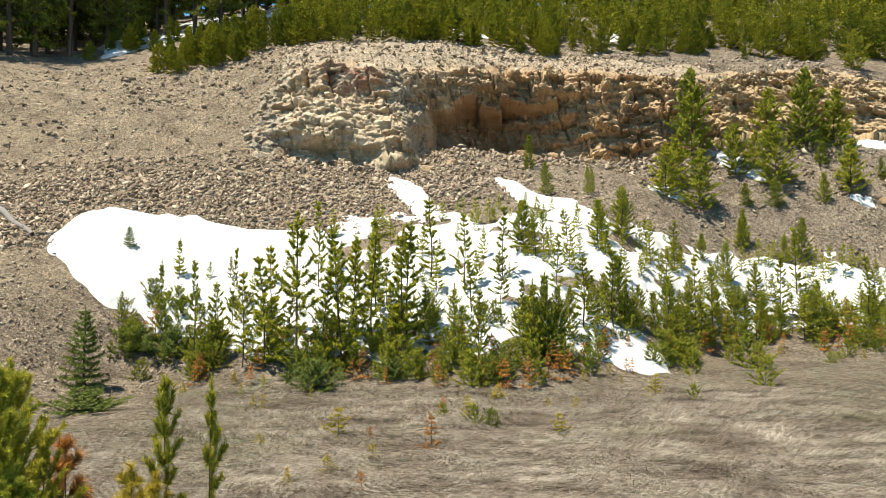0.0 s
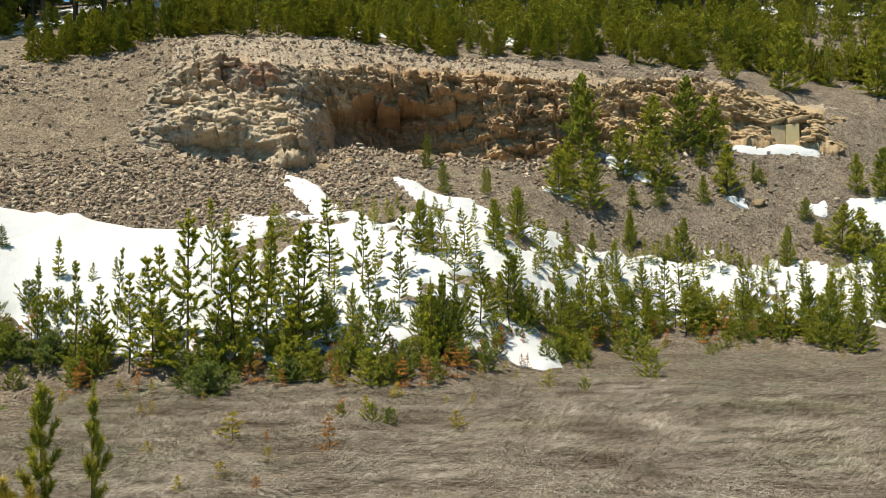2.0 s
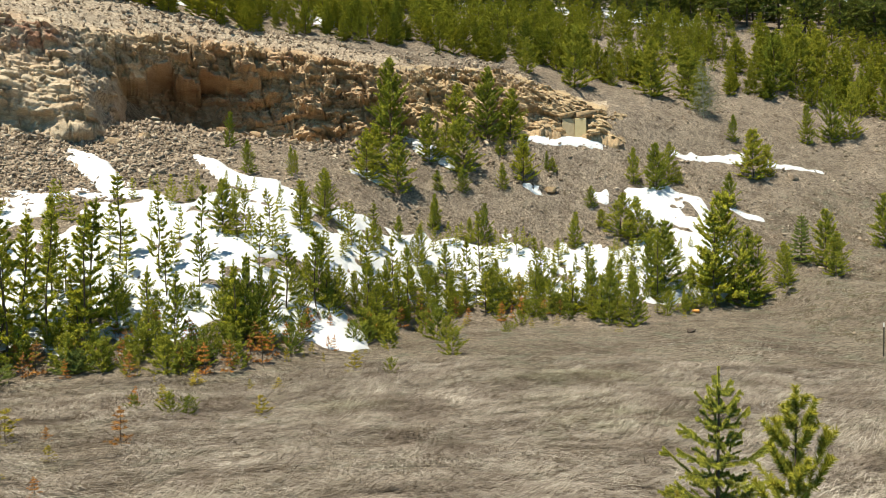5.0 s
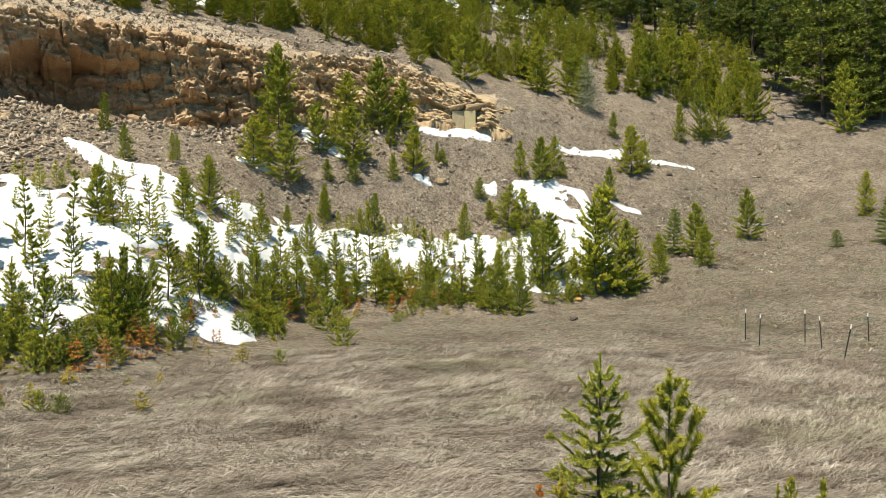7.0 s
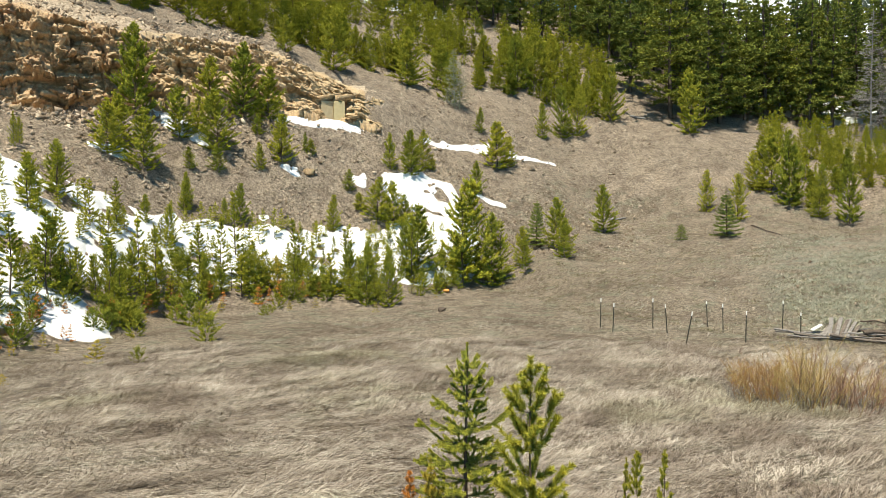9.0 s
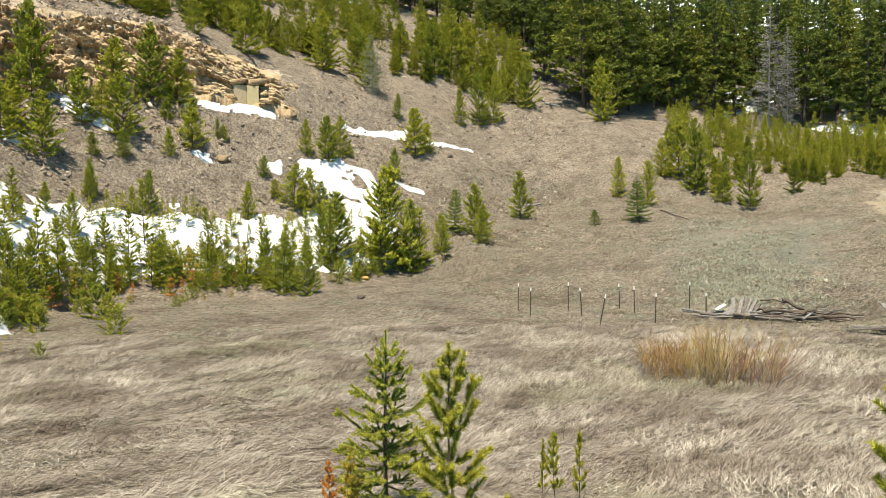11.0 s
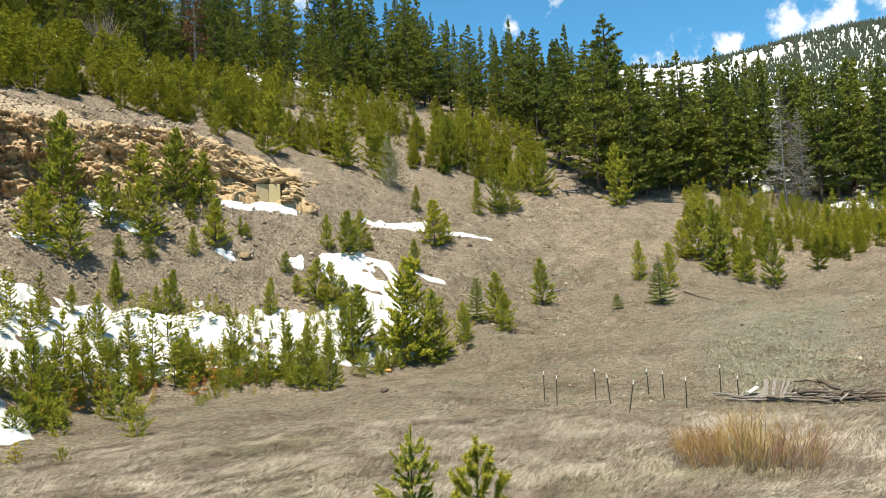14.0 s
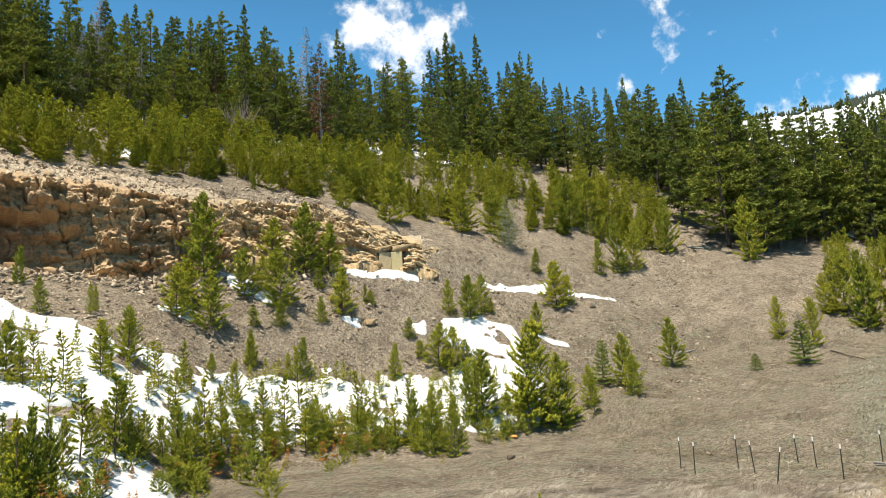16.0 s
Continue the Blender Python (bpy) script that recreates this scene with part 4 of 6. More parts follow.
snow_patch("narrow tongue of old snow below the rocks", -12.6, -8.6, edge((-12.6, 42), (-10.3, 38), (-8.6, 37.5)), edge((-12.6, 43.6), (-10.8, 43.4), (-8.6, 39)), 0.25, ragged=0.35)
snow_patch("narrow tongue of old snow in a gravel gully", -4.1, 2.2, edge((-4.1, 43), (-2, 39.0), (2, 39)), edge((-4.1, 44.5), (-2.6, 43.6), (0, 41.4), (2, 41.2)), 0.25, ragged=0.35)
snow_patch("lobe of melting snow reaching onto the grass", 0.0, 8.9, edge((0, 26.4), (4.5, 27.2), (7.4, 26.8), (8.9, 28)), edge((0, 28), (3, 29.5), (6.6, 30.6), (8.9, 29.6)), 0.25, ragged=0.4)
snow_patch("small strip of melting snow under saplings", -14.2, -12.1, edge((-14.2, 26.7), (-12.1, 25.6)), edge((-14.2, 27.5), (-12.1, 26.5)), 0.18, step=0.12, ragged=0.15)
snow_patch("melting snow patch on the gravel slope", 26.2, 35.2, edge((26.2, 50.0), (29.6, 49.9), (32, 49), (35.2, 48)), edge((26.2, 50.8), (28.3, 52.0), (31, 53.9), (34, 54.4), (35.2, 52)), 0.25, holes=0.2, ragged=0.6)
snow_patch("thin sliver of snow on the gravel slope", 35.0, 38.2, edge((35, 53.9), (38.2, 54.3)), edge((35, 54.8), (38.2, 55.0)), 0.12, step=0.12, ragged=0.3)
snow_patch("long thin strip of old snow on the slope", 31.5, 36.8, edge((31.5, 58.4), (36.8, 62.2)), edge((31.5, 59.0), (36.8, 63.2)), 0.2, ragged=0.3)
snow_patch("thin strip of old snow on the slope", 38.4, 42.2, edge((38.4, 62.5), (42.2, 65.1)), edge((38.4, 63.7), (42.2, 65.6)), 0.2, ragged=0.3)
snow_patch("strip of old snow beneath the rock overhang", 20.6, 26.8, edge((20.6, 52.7), (23, 53.2), (26.8, 54.8)), edge((20.6, 53.1), (23, 53.9), (26.8, 55.3)), 0.3, ragged=0.25, step=0.15)
snow_patch("small melting snow scrap beside a boulder", 20.6, 22.6, edge((20.6, 49.4), (22.6, 49.1)), edge((20.6, 50.0), (22.6, 50.5)), 0.18, step=0.12, ragged=0.5)
snow_patch("shaded snow beneath young pines on the slope", 12.4, 15.4, edge((12.4, 49.6), (15.4, 49.0)), edge((12.4, 50.4), (15.4, 49.9)), 0.2, ragged=0.5)
snow_patch("shaded snow beneath young pines on the slope", 7.2, 9.8, edge((7.2, 45.6), (9.8, 45.6)), edge((7.2, 46.5), (9.8, 46.9)), 0.15, ragged=0.5)
snow_patch("old snow under the forest trees", 53.5, 58.5, edge((53, 96), (59, 92)), edge((53, 103), (59, 100)), 0.3, step=0.4)
snow_patch("old snow under the forest trees", -33, -19, edge((-33, 64), (-26, 68), (-19, 74)), edge((-33, 86), (-19, 100)), 0.3, step=0.4, holes=0.4, hole_size=5)
snow_patch("old snow under the forest trees", 2, 34, edge((2, 84), (34, 94)), edge((2, 104), (34, 118)), 0.3, step=0.5, holes=0.38, hole_size=6)
snow_patch("old snow under the forest trees", 60, 76, edge((60, 88), (76, 86)), edge((60, 104), (76, 104)), 0.3, step=0.4, holes=0.36, hole_size=5)
snow_patch("old snow between young pines above the cliff", -8.6, -4.2, edge((-8.6, 63), (-4.2, 61.3)), edge((-8.6, 66), (-4.2, 63)), 0.25, ragged=0.7)
snow_patch("old snow between young pines above the cliff", 4.2, 7, edge((4.2, 63.5), (7, 63.5)), edge((4.2, 66.5), (7, 67)), 0.25, ragged=0.7)



# ---- trees ----
def young_pine(seed, spread=0.22, first=0.06, whorl=0.085, fill=1.0, stalky=0.0, nl=0.026, nw=0.008, per=1.0, forks=3, lift=0.35, leader=0.12, twigs=1, press=0.5):
    """Meshes of a young pine one metre tall: trunk with limbs, and needles. Whorls of upswept branches round one stem, bottle-brush shoots."""
    rng = np.random.RandomState(seed)
    bend = rng.uniform(-0.06, 0.06, 2)
    stem = lambda z: np.array([bend[0] * z * z + 0.01 * math.sin(7 * z + seed), bend[1] * z * z, z])
    zs = np.linspace(0, 1, 9)
    rods = [(np.array([stem(z) for z in zs]), 0.0065 * (1 - zs) ** 0.8 + 0.0018)]
    segs = [(stem(1 - leader), stem(1.0), int(30 * per)), (stem(0.75), stem(1 - leader), int(8 * per))]
    z = first
    while z < 0.95:
        up = z
        n = rng.randint(4, 7)
        phase = rng.rand() * 6.28
        reach = spread * (1 - up) ** 0.8 * (1.0 if up > 0.12 else 0.7 + up * 2.5)
        for k in range(n):
            if rng.rand() > fill or rng.rand() < stalky * (1 - up) ** 0.7:
                continue
            a = phase + k * 6.28 / n + rng.uniform(-0.4, 0.4)
            ln = max(0.035, reach * rng.uniform(0.5, 1.25))
            rise = 0.08 + lift * rng.uniform(0.3, 1.1) * (0.25 + 1.3 * up) + 0.45 * up
            d = np.array([math.cos(a), math.sin(a), 0])
            p0 = stem(min(up + rng.uniform(-0.012, 0.012), 0.98))
            p1 = p0 + d * ln * 0.55 + np.array([0, 0, ln * 0.55 * rise * 0.4])
            p2 = p0 + d * ln * 0.95 + np.array([0, 0, ln * rise])
            if twigs == 2:
                rods.append((np.array([p0, p1, p2]), np.array([0.0025, 0.0018, 0.0008])))
            elif k % 3 < twigs * 2:
                rods.append((np.array([p0, p2]), np.array([0.0025, 0.0008])))
            q = int(max(5, 190 * ln * per))
            segs += [(p0 + (p1 - p0) * 0.5, p1, q // 4), (p1, p2, q)]
            for _ in range(forks):
                s = rng.uniform(0.3, 0.9)
                b = p0 + (p1 - p0) * s if rng.rand() < 0.35 else p1 + (p2 - p1) * s
                e = b + np.array([math.cos(a + rng.uniform(-1.1, 1.1)), math.sin(a + rng.uniform(-1.1, 1.1)), rise + rng.uniform(0, 0.5)]) * ln * rng.uniform(0.25, 0.45)
                segs.append((b, e, int(q * 0.45) + 2))
        z += whorl * rng.uniform(0.75, 1.2) * (1.15 - 0.4 * z)
    return limbs(rods), needles(rng, segs, nl, nw, press)


def spruce(seed, spread=0.26, layers=13, nl=0.03, nw=0.009, per=1.0, droop=0.1, wild=0.0):
    """Meshes of a young spruce one metre tall: tiers of flat, spiky branches."""
    rng = np.random.RandomState(seed)
    zs = np.linspace(0, 1, 8)
    stem = lambda z: np.array([0.008 * math.sin(5 * z), 0.008 * math.cos(4 * z), z])
    rods = [(np.array([stem(z) for z in zs]), 0.018 * (1 - zs) ** 0.9 + 0.002)]
    segs = [(stem(0.82), stem(1.0), int(40 * per))]
    for i in range(layers):
        up = 0.05 + 0.9 * (i / layers) ** 0.9
        n = rng.randint(5, 8)
        phase = rng.rand() * 6.28
        for k in range(n):
            a = phase + k * 6.28 / n + rng.uniform(-0.3, 0.3)
            ln = (spread * (1 - up) ** 0.85 + 0.025) * rng.uniform(0.75 - 0.3 * wild, 1.2 + 0.1 * wild)
            d = np.array([math.cos(a), math.sin(a), 0])
            side = np.array([-d[1], d[0], 0])
            rise = -droop + 0.7 * up + rng.uniform(-0.1 - 0.15 * wild, 0.15 + 0.2 * wild)
            p0 = stem(up + wild * rng.uniform(-0.02, 0.02))
            tip = p0 + d * ln + np.array([0, 0, rise * ln + (0.12 + 0.18 * wild) * ln])
            mid = p0 + d * ln * 0.5 + np.array([0, 0, rise * ln * 0.3])
            rods.append((np.array([p0, mid, tip]), np.array([0.005, 0.0035, 0.0015])))
            q = max(5, int(70 * ln / spread * per))
            segs += [(p0 + (mid - p0) * 0.3 * wild, mid, q // 2), (mid, tip, q)]
            for j in range(5 + int(3 * wild)):
                s = 0.25 + 0.14 * j if not wild else rng.uniform(0.2, 0.95)
                b = (p0 + (mid - p0) * s * 2 if s < 0.5 else mid + (tip - mid) * (2 * s - 1)) - np.array([0, 0, 0.02 * ln])
                for sg in (-1, 1):
                    if rng.rand() < 0.25 * wild:
                        continue
                    long = ln * 0.36 * (1.1 - 0.6 * s) * (1 + wild * rng.uniform(-0.4, 0.4))
                    e = b + (d * (0.6 + 0.2 * wild) + sg * side * 0.75 + np.array([0, 0, rng.uniform(-0.05, 0.2 + 0.35 * wild)])) * long
                    segs.append((b, e, max(3, q // 4)))
                    if wild:
                        rods.append((np.array([b, e]), np.array([0.002, 0.001])))
    return limbs(rods), needles(rng, segs, nl, nw, 0.35)


def tall_conifer(seed, spread=0.16, bare=0.16, layers=30, nl=0.030, nw=0.011, per=1.0, spire=1.0, ragged=0.3, dead=False):
    """Meshes of a grown conifer one metre tall (scaled up when planted): bare lower stem, dense uneven crown."""
    rng = np.random.RandomState(seed)
    zs = np.linspace(0, 1, 8)
    rods = [(np.stack([0.008 * np.sin(4 * zs + seed), 0.008 * np.cos(3 * zs + seed), zs], 1), (0.006 if dead else 0.0115) * (1 - zs) ** 0.85 + 0.001)]
    stem = lambda z: np.array([0.008 * math.sin(4 * z + seed), 0.008 * math.cos(3 * z + seed), z])
    segs = [(stem(0.93), stem(1.0), int(14 * per))]
    lop = rng.rand() * 6.28
    count = layers * 4
    a = rng.rand() * 6.28
    for i in range(count):
        f = (i + rng.rand()) / count
        up = bare + (0.985 - bare) * f
        a += 2.4 + rng.uniform(-0.5, 0.5)
        shape = (1 - f) ** spire * min(1.0, 0.45 + f * 4) * (1 + 0.25 * math.sin(f * 37 + seed))
        if rng.rand() < 0.06:
            continue
        ln = (spread * shape + 0.010) * rng.uniform(1 - ragged, 1 + ragged * 0.6) * (1 + 0.15 * math.cos(a - lop))
        d = np.array([math.cos(a), math.sin(a), 0])
        side = np.array([-d[1], d[0], 0])
        p0 = stem(up)
        tip = p0 + d * ln + np.array([0, 0, ln * rng.uniform(-0.3, 0.4)])
        mid = (p0 + tip) / 2 + np.array([0, 0, -0.06 * ln])
        rods.append((np.array([p0, tip]), np.array([0.0015 if dead else 0.0024, 0.0005])))
        if dead:
            for _ in range(8):
                b = p0 + (tip - p0) * rng.uniform(0.3, 0.95)
                rods.append((np.array([b, b + (d * 0.4 + side * rng.uniform(-1, 1) + np.array([0, 0, rng.uniform(-0.5, 0.5)])) * ln * 0.4]), np.array([0.0016, 0.0007])))
            continue
        q = max(3, int(16 * ln / spread * per))
        segs += [(p0 + (mid - p0) * 0.4, mid, q // 2), (mid, tip, q + 2)]
        for sg in (-1, 1, -1, 1):
            b = p0 + (tip - p0) * rng.uniform(0.35, 1.0)
            segs.append((b, b + (d * 0.5 + sg * side * rng.uniform(0.4, 1.0) + np.array([0, 0, rng.uniform(0.0, 0.45)])) * ln * 0.34, int(q * 0.75) + 1))
    if dead:
        return limbs(rods, 5), None
    return limbs(rods, 5), needles(rng, segs, nl, nw, 0.45)


class Kind:
    """A kind of tree with a few grown shapes, planted over and over."""

    def __init__(self, name, label, category, group, shapes, bark, leaf):
        self.name, self.label, self.category, self.group = name, label, category, group
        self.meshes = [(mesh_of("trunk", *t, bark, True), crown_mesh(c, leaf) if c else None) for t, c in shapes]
        self.first, self.count = {}, 0

    def plant(self, x, y, h, wide=1.0, label="", shape=None, lean=(0, 0), z=None):
        k = self.count % len(self.meshes) if shape is None else shape
        self.count += 1
        turn = (self.count * 137.5) % 360
        m = pose(x, y, (gz(x, y) if z is None else z) - 0.03, lean[0], lean[1], turn) @ Matrix.Diagonal((h * wide, h * wide, h, 1))
        if k in self.first:
            ob = copy_thing(self.first[k], pose(0, 0, 0))
        else:
            ob = self.first[k] = new(self.name)
            child("trunk", self.meshes[k][0], ob)
            if self.meshes[k][1]:
                child("crown", self.meshes[k][1], ob)
        ob.matrix_basis = m
        return tagged(ob, label or self.label, self.category, self.group)


PINE = Kind("young_pine", "young yellow-green lodgepole pine growing through old snow", "tree", "young pines",
            [young_pine(100 + i, 0.155 + 0.03 * (i % 3), 0.06, 0.074, stalky=0.3 + 0.3 * (i % 2), per=4.6, nl=0.020, nw=0.0075, forks=3, lift=0.42) for i in range(10)], M_BARK, M_NEEDLE)
BUSHY = Kind("bushy_pine", "dense bushy young pine on bare gravel slope", "tree", "young pines on the slope",
             [young_pine(140 + i, 0.34, 0.015, 0.052, per=3.4, nl=0.020, nw=0.0085, forks=6, lift=0.40) for i in range(7)], M_BARK, M_BUSHY)
THICKET = Kind("thicket_pine", "young yellow-green pine in a dense thicket", "tree", "young pines above the cliff",
               [young_pine(170 + i, 0.25 + 0.03 * (i % 3), 0.015, 0.065, nl=0.026, nw=0.0125, per=3.0, forks=5, lift=0.36, twigs=0, leader=0.14) for i in range(8)], M_BARK, M_THICKET)
SAPLING = Kind("pine_sapling", "small young pine", "tree", "", [young_pine(190 + i, 0.24, 0.05, 0.11, nl=0.034, nw=0.012, per=1.6, forks=2, lift=0.4, twigs=0) for i in range(5)], M_BARK, M_NEEDLE)
BACKSTAND = Kind("thicket_pine", "young pine", "tree", "", [young_pine(180 + i, 0.25 + 0.03 * (i % 3), 0.02, 0.09, nl=0.036, nw=0.025, per=0.60, forks=3, lift=0.36, twigs=-1, leader=0.14) for i in range(8)], M_BARK, M_THICKET)
SPRUCE = Kind("young_spruce", "small dark green spruce with spiky tiers", "tree", "young spruces",
              [spruce(200 + i, 0.27, per=1.3, nl=0.024, nw=0.008) for i in range(3)], M_BARK, M_SPRUCE)
LOW_SPRUCE = Kind("low_spruce", "low spreading dark green spruce on dead grass", "shrub", "low spruces",
                  [spruce(210 + i, 0.95, 7, per=2.4, nl=0.07, nw=0.02, droop=-0.1, wild=0.6) for i in range(2)], M_BARK, M_SPRUCE)
RUSTY = Kind("dying_pine_sapling", "small pine sapling with rust-brown dead needles", "sapling", "dying saplings",
             [young_pine(220 + i, 0.24, 0.1, 0.15, 0.8, nl=0.06, nw=0.017, per=0.5, forks=2) for i in range(3)], M_BARK, M_RUST)
YELLOWY = Kind("small_pine_sapling", "small yellowing pine sapling in dead grass", "sapling", "small saplings",
               [young_pine(230 + i, 0.33, 0.05, 0.15, 0.8, nl=0.07, nw=0.02, per=0.5, forks=2) for i in range(4)], M_BARK, M_YELLOW)
SHRUB = Kind("low_pine_shrub", "low spreading green pine shrub", "shrub", "low shrubs",
             [young_pine(240 + i, 0.62, 0.02, 0.15, nl=0.06, nw=0.021, per=0.8, forks=3, lift=0.9, twigs=-1) for i in range(4)], M_BARK, M_SHRUB)
TALL = Kind("conifer_tree", "tall dark green conifer at the forest edge", "tree", "forest trees",
            [tall_conifer(300 + i, 0.175 + 0.025 * (i % 3), 0.05 + 0.05 * (i % 2), 28, spire=0.78, ragged=0.5, per=3.2, nl=0.017, nw=0.0075) for i in range(6)], M_DARKBARK, M_FOREST)
SPIRE = Kind("spruce_tree", "tall narrow dark spruce with pointed top", "tree", "forest trees",
             [tall_conifer(320 + i, 0.135, 0.05, 28, spire=0.95, ragged=0.4, per=2.8, nl=0.016, nw=0.007) for i in range(4)], M_DARKBARK, M_FOREST)
STEMMY = Kind("conifer_tree", "tall conifer with bare dark lower trunk", "tree", "forest trees",
              [tall_conifer(360 + i, 0.16, 0.26 + 0.08 * (i % 2), 22, spire=0.6, ragged=0.5, per=3.0, nl=0.018, nw=0.0075) for i in range(3)], M_DARKBARK, M_FOREST)
SNAG = Kind("dead_tree", "bare grey dead conifer with fine twigs", "tree", "dead trees", [tall_conifer(340 + i, 0.17, 0.05, 46, spire=0.8, dead=True) for i in range(2)], M_GREYWOOD, None)


def joined_stand(name, label, kind, rows):
    """A stand too dense to count: many trees of a kind in one mesh with bark and needles."""
    parts = {0: ([], [], 0), 1: ([], [], 0)}
    young = []
    for i, (x, y, h, wide) in enumerate(rows):
        t, c = kind.meshes[i % len(kind.meshes)]
        a = i * 2.4
        R = np.array([[math.cos(a), -math.sin(a), 0], [math.sin(a), math.cos(a), 0], [0, 0, 1]]) * (h * wide, h * wide, h)
        for k, me in ((0, t), (1, c)):
            V = np.empty(len(me.vertices) * 3, np.float32)
            me.vertices.foreach_get("co", V)
            F = np.empty(len(me.loops), np.int32)
            me.loops.foreach_get("vertex_index", F)
            Vs, Fs, n = parts[k]
            Vs.append(V.reshape(-1, 3) @ R.T + (x, y, gz(x, y) - 0.03)), Fs.append(F.reshape(len(me.polygons), -1) + n)
            parts[k] = (Vs, Fs, n + len(V) // 3)
        age = np.empty(len(c.vertices), np.float32)
        c.attributes["young"].data.foreach_get("value", age)
        young.append(age)
    ob = new(name)
    child("trunks", mesh_of("trunks", np.concatenate(parts[0][0]), np.concatenate(parts[0][1]), kind.meshes[0][0].materials[0]), ob)
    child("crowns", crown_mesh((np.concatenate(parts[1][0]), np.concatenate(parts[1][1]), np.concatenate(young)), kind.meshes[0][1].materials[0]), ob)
    return tagged(ob, label, "trees", kind="stuff")



# pines on the gravel slope below the cliff
BUSHY.plant(9.23, 49.02, 5.83, 0.8)
BUSHY.plant(6.97, 45.25, 3.21)
BUSHY.plant(8.82, 44.72, 3.74)
BUSHY.plant(7.78, 46.44, 2.98)
BUSHY.plant(11.59, 47.80, 3.38)
BUSHY.plant(14.08, 50.04, 3.61)
BUSHY.plant(16.31, 49.56, 5.22, 0.9)
BUSHY.plant(17.94, 49.32, 3.73)
BUSHY.plant(13.75, 47.11, 3.97)
BUSHY.plant(12.77, 48.01, 2.54)
BUSHY.plant(17.85, 46.68, 3.27)
BUSHY.plant(16.79, 48.35, 1.53)
BUSHY.plant(11.59, 45.63, 1.37)
BUSHY.plant(13.34, 45.78, 1.76)
BUSHY.plant(16.11, 45.94, 1.82, 0.75)
BUSHY.plant(19.79, 47.30, 1.36, 0.6)
BUSHY.plant(20.18, 47.14, 1.16)
BUSHY.plant(10.77, 43.16, 2.27, 0.55)
BUSHY.plant(2.57, 43.72, 1.46, 0.5)
BUSHY.plant(3.77, 38.50, 2.64, 0.8)
BUSHY.plant(25.89, 46.34, 2.65, 0.7)
BUSHY.plant(27.33, 45.74, 3.36)
BUSHY.plant(28.92, 46.76, 2.96, 0.8)
BUSHY.plant(29.64, 46.55, 1.15)
BUSHY.plant(36.79, 47.88, 3.94, 1.1)
BUSHY.plant(38.46, 48.35, 2.65, 0.8)
BUSHY.plant(37.83, 51.72, 2.26, 0.7)
BUSHY.plant(32.02, 44.21, 2.52, 0.8)
BUSHY.plant(19.45, 42.10, 2.30, 0.7)
BUSHY.plant(21.94, 43.34, 1.19, 1.3)
BUSHY.plant(21.77, 44.66, 1.52)
BUSHY.plant(22.21, 36.45, 4.03)
BUSHY.plant(25.30, 35.98, 6.36, 0.85)
BUSHY.plant(26.47, 35.00, 4.47, 0.8)
BUSHY.plant(29.07, 35.24, 2.53, 0.9)
BUSHY.plant(33.13, 36.63, 3.47, 0.9)
BUSHY.plant(32.18, 34.79, 2.60, 0.9)
BUSHY.plant(39.12, 38.23, 3.63, 0.85)
BUSHY.plant(48.36, 36.37, 3.33, 0.65)
BUSHY.plant(47.79, 33.24, 3.54, 0.7)
BUSHY.plant(54.04, 35.96, 3.35)
BUSHY.plant(54.69, 34.98, 5.34, 0.8)
BUSHY.plant(53.61, 32.75, 5.99, 0.7)
BUSHY.plant(53.45, 30.28, 4.04, 0.7)
BUSHY.plant(53.77, 28.23, 4.79, 0.7)
BUSHY.plant(45.60, 52.43, 3.49, 0.7)
BUSHY.plant(48.45, 52.84, 5.21, 0.7)
BUSHY.plant(50.40, 52.80, 5.07, 0.7)
BUSHY.plant(54.47, 55.82, 4.46, 0.6)
BUSHY.plant(56.14, 54.01, 5.88, 0.75)
BUSHY.plant(49.96, 61.56, 5.92)
BUSHY.plant(52.51, 61.79, 6.53)
BUSHY.plant(56.08, 63.06, 5.24)
BUSHY.plant(27.19, 58.57, 5.72, 0.9)
BUSHY.plant(34.19, 57.95, 5.25)
BUSHY.plant(38.56, 59.00, 4.97)
BUSHY.plant(37.48, 55.76, 3.71)
BUSHY.plant(22.81, 58.49, 3.15)
BUSHY.plant(31.45, 63.30, 2.68, 0.6)
BUSHY.plant(32.21, 61.33, 3.54, 0.6)
BUSHY.plant(34.72, 62.94, 3.40)
BUSHY.plant(60.59, 47.53, 6.61, 0.7)
BUSHY.plant(23.44, 41.63, 3.02)
BUSHY.plant(24.34, 41.58, 2.04)
SPRUCE.plant(32.21, 37.57, 3.11)
SPRUCE.plant(43.45, 31.06, 3.08, 1.2)
SPRUCE.plant(40.90, 32.77, 1.15, 1.6)

# pines standing in the snow
PINE.plant(-14.14, 25.33, 3.53, 0.6)
PINE.plant(-12.38, 24.45, 3.88, 0.7)
PINE.plant(-11.81, 24.95, 2.83)
PINE.plant(-10.58, 24.41, 3.34)
PINE.plant(-9.77, 24.43, 3.91, 1.1)
PINE.plant(-8.71, 24.61, 5.49)
PINE.plant(-7.85, 24.90, 3.55)
PINE.plant(-7.29, 25.07, 4.35)
PINE.plant(-7.34, 27.03, 3.83)
PINE.plant(-6.82, 28.50, 3.92)
PINE.plant(-5.25, 25.78, 4.83)
PINE.plant(-9.55, 29.82, 3.91, 0.7)
PINE.plant(-16.08, 25.93, 1.18)
PINE.plant(-11.95, 26.54, 3.32, 0.5, lean=(0, -14))
PINE.plant(-10.07, 25.81, 3.76)
PINE.plant(-7.68, 26.20, 4.55)
PINE.plant(-6.41, 26.14, 4.57)
PINE.plant(-8.06, 30.15, 2.52)
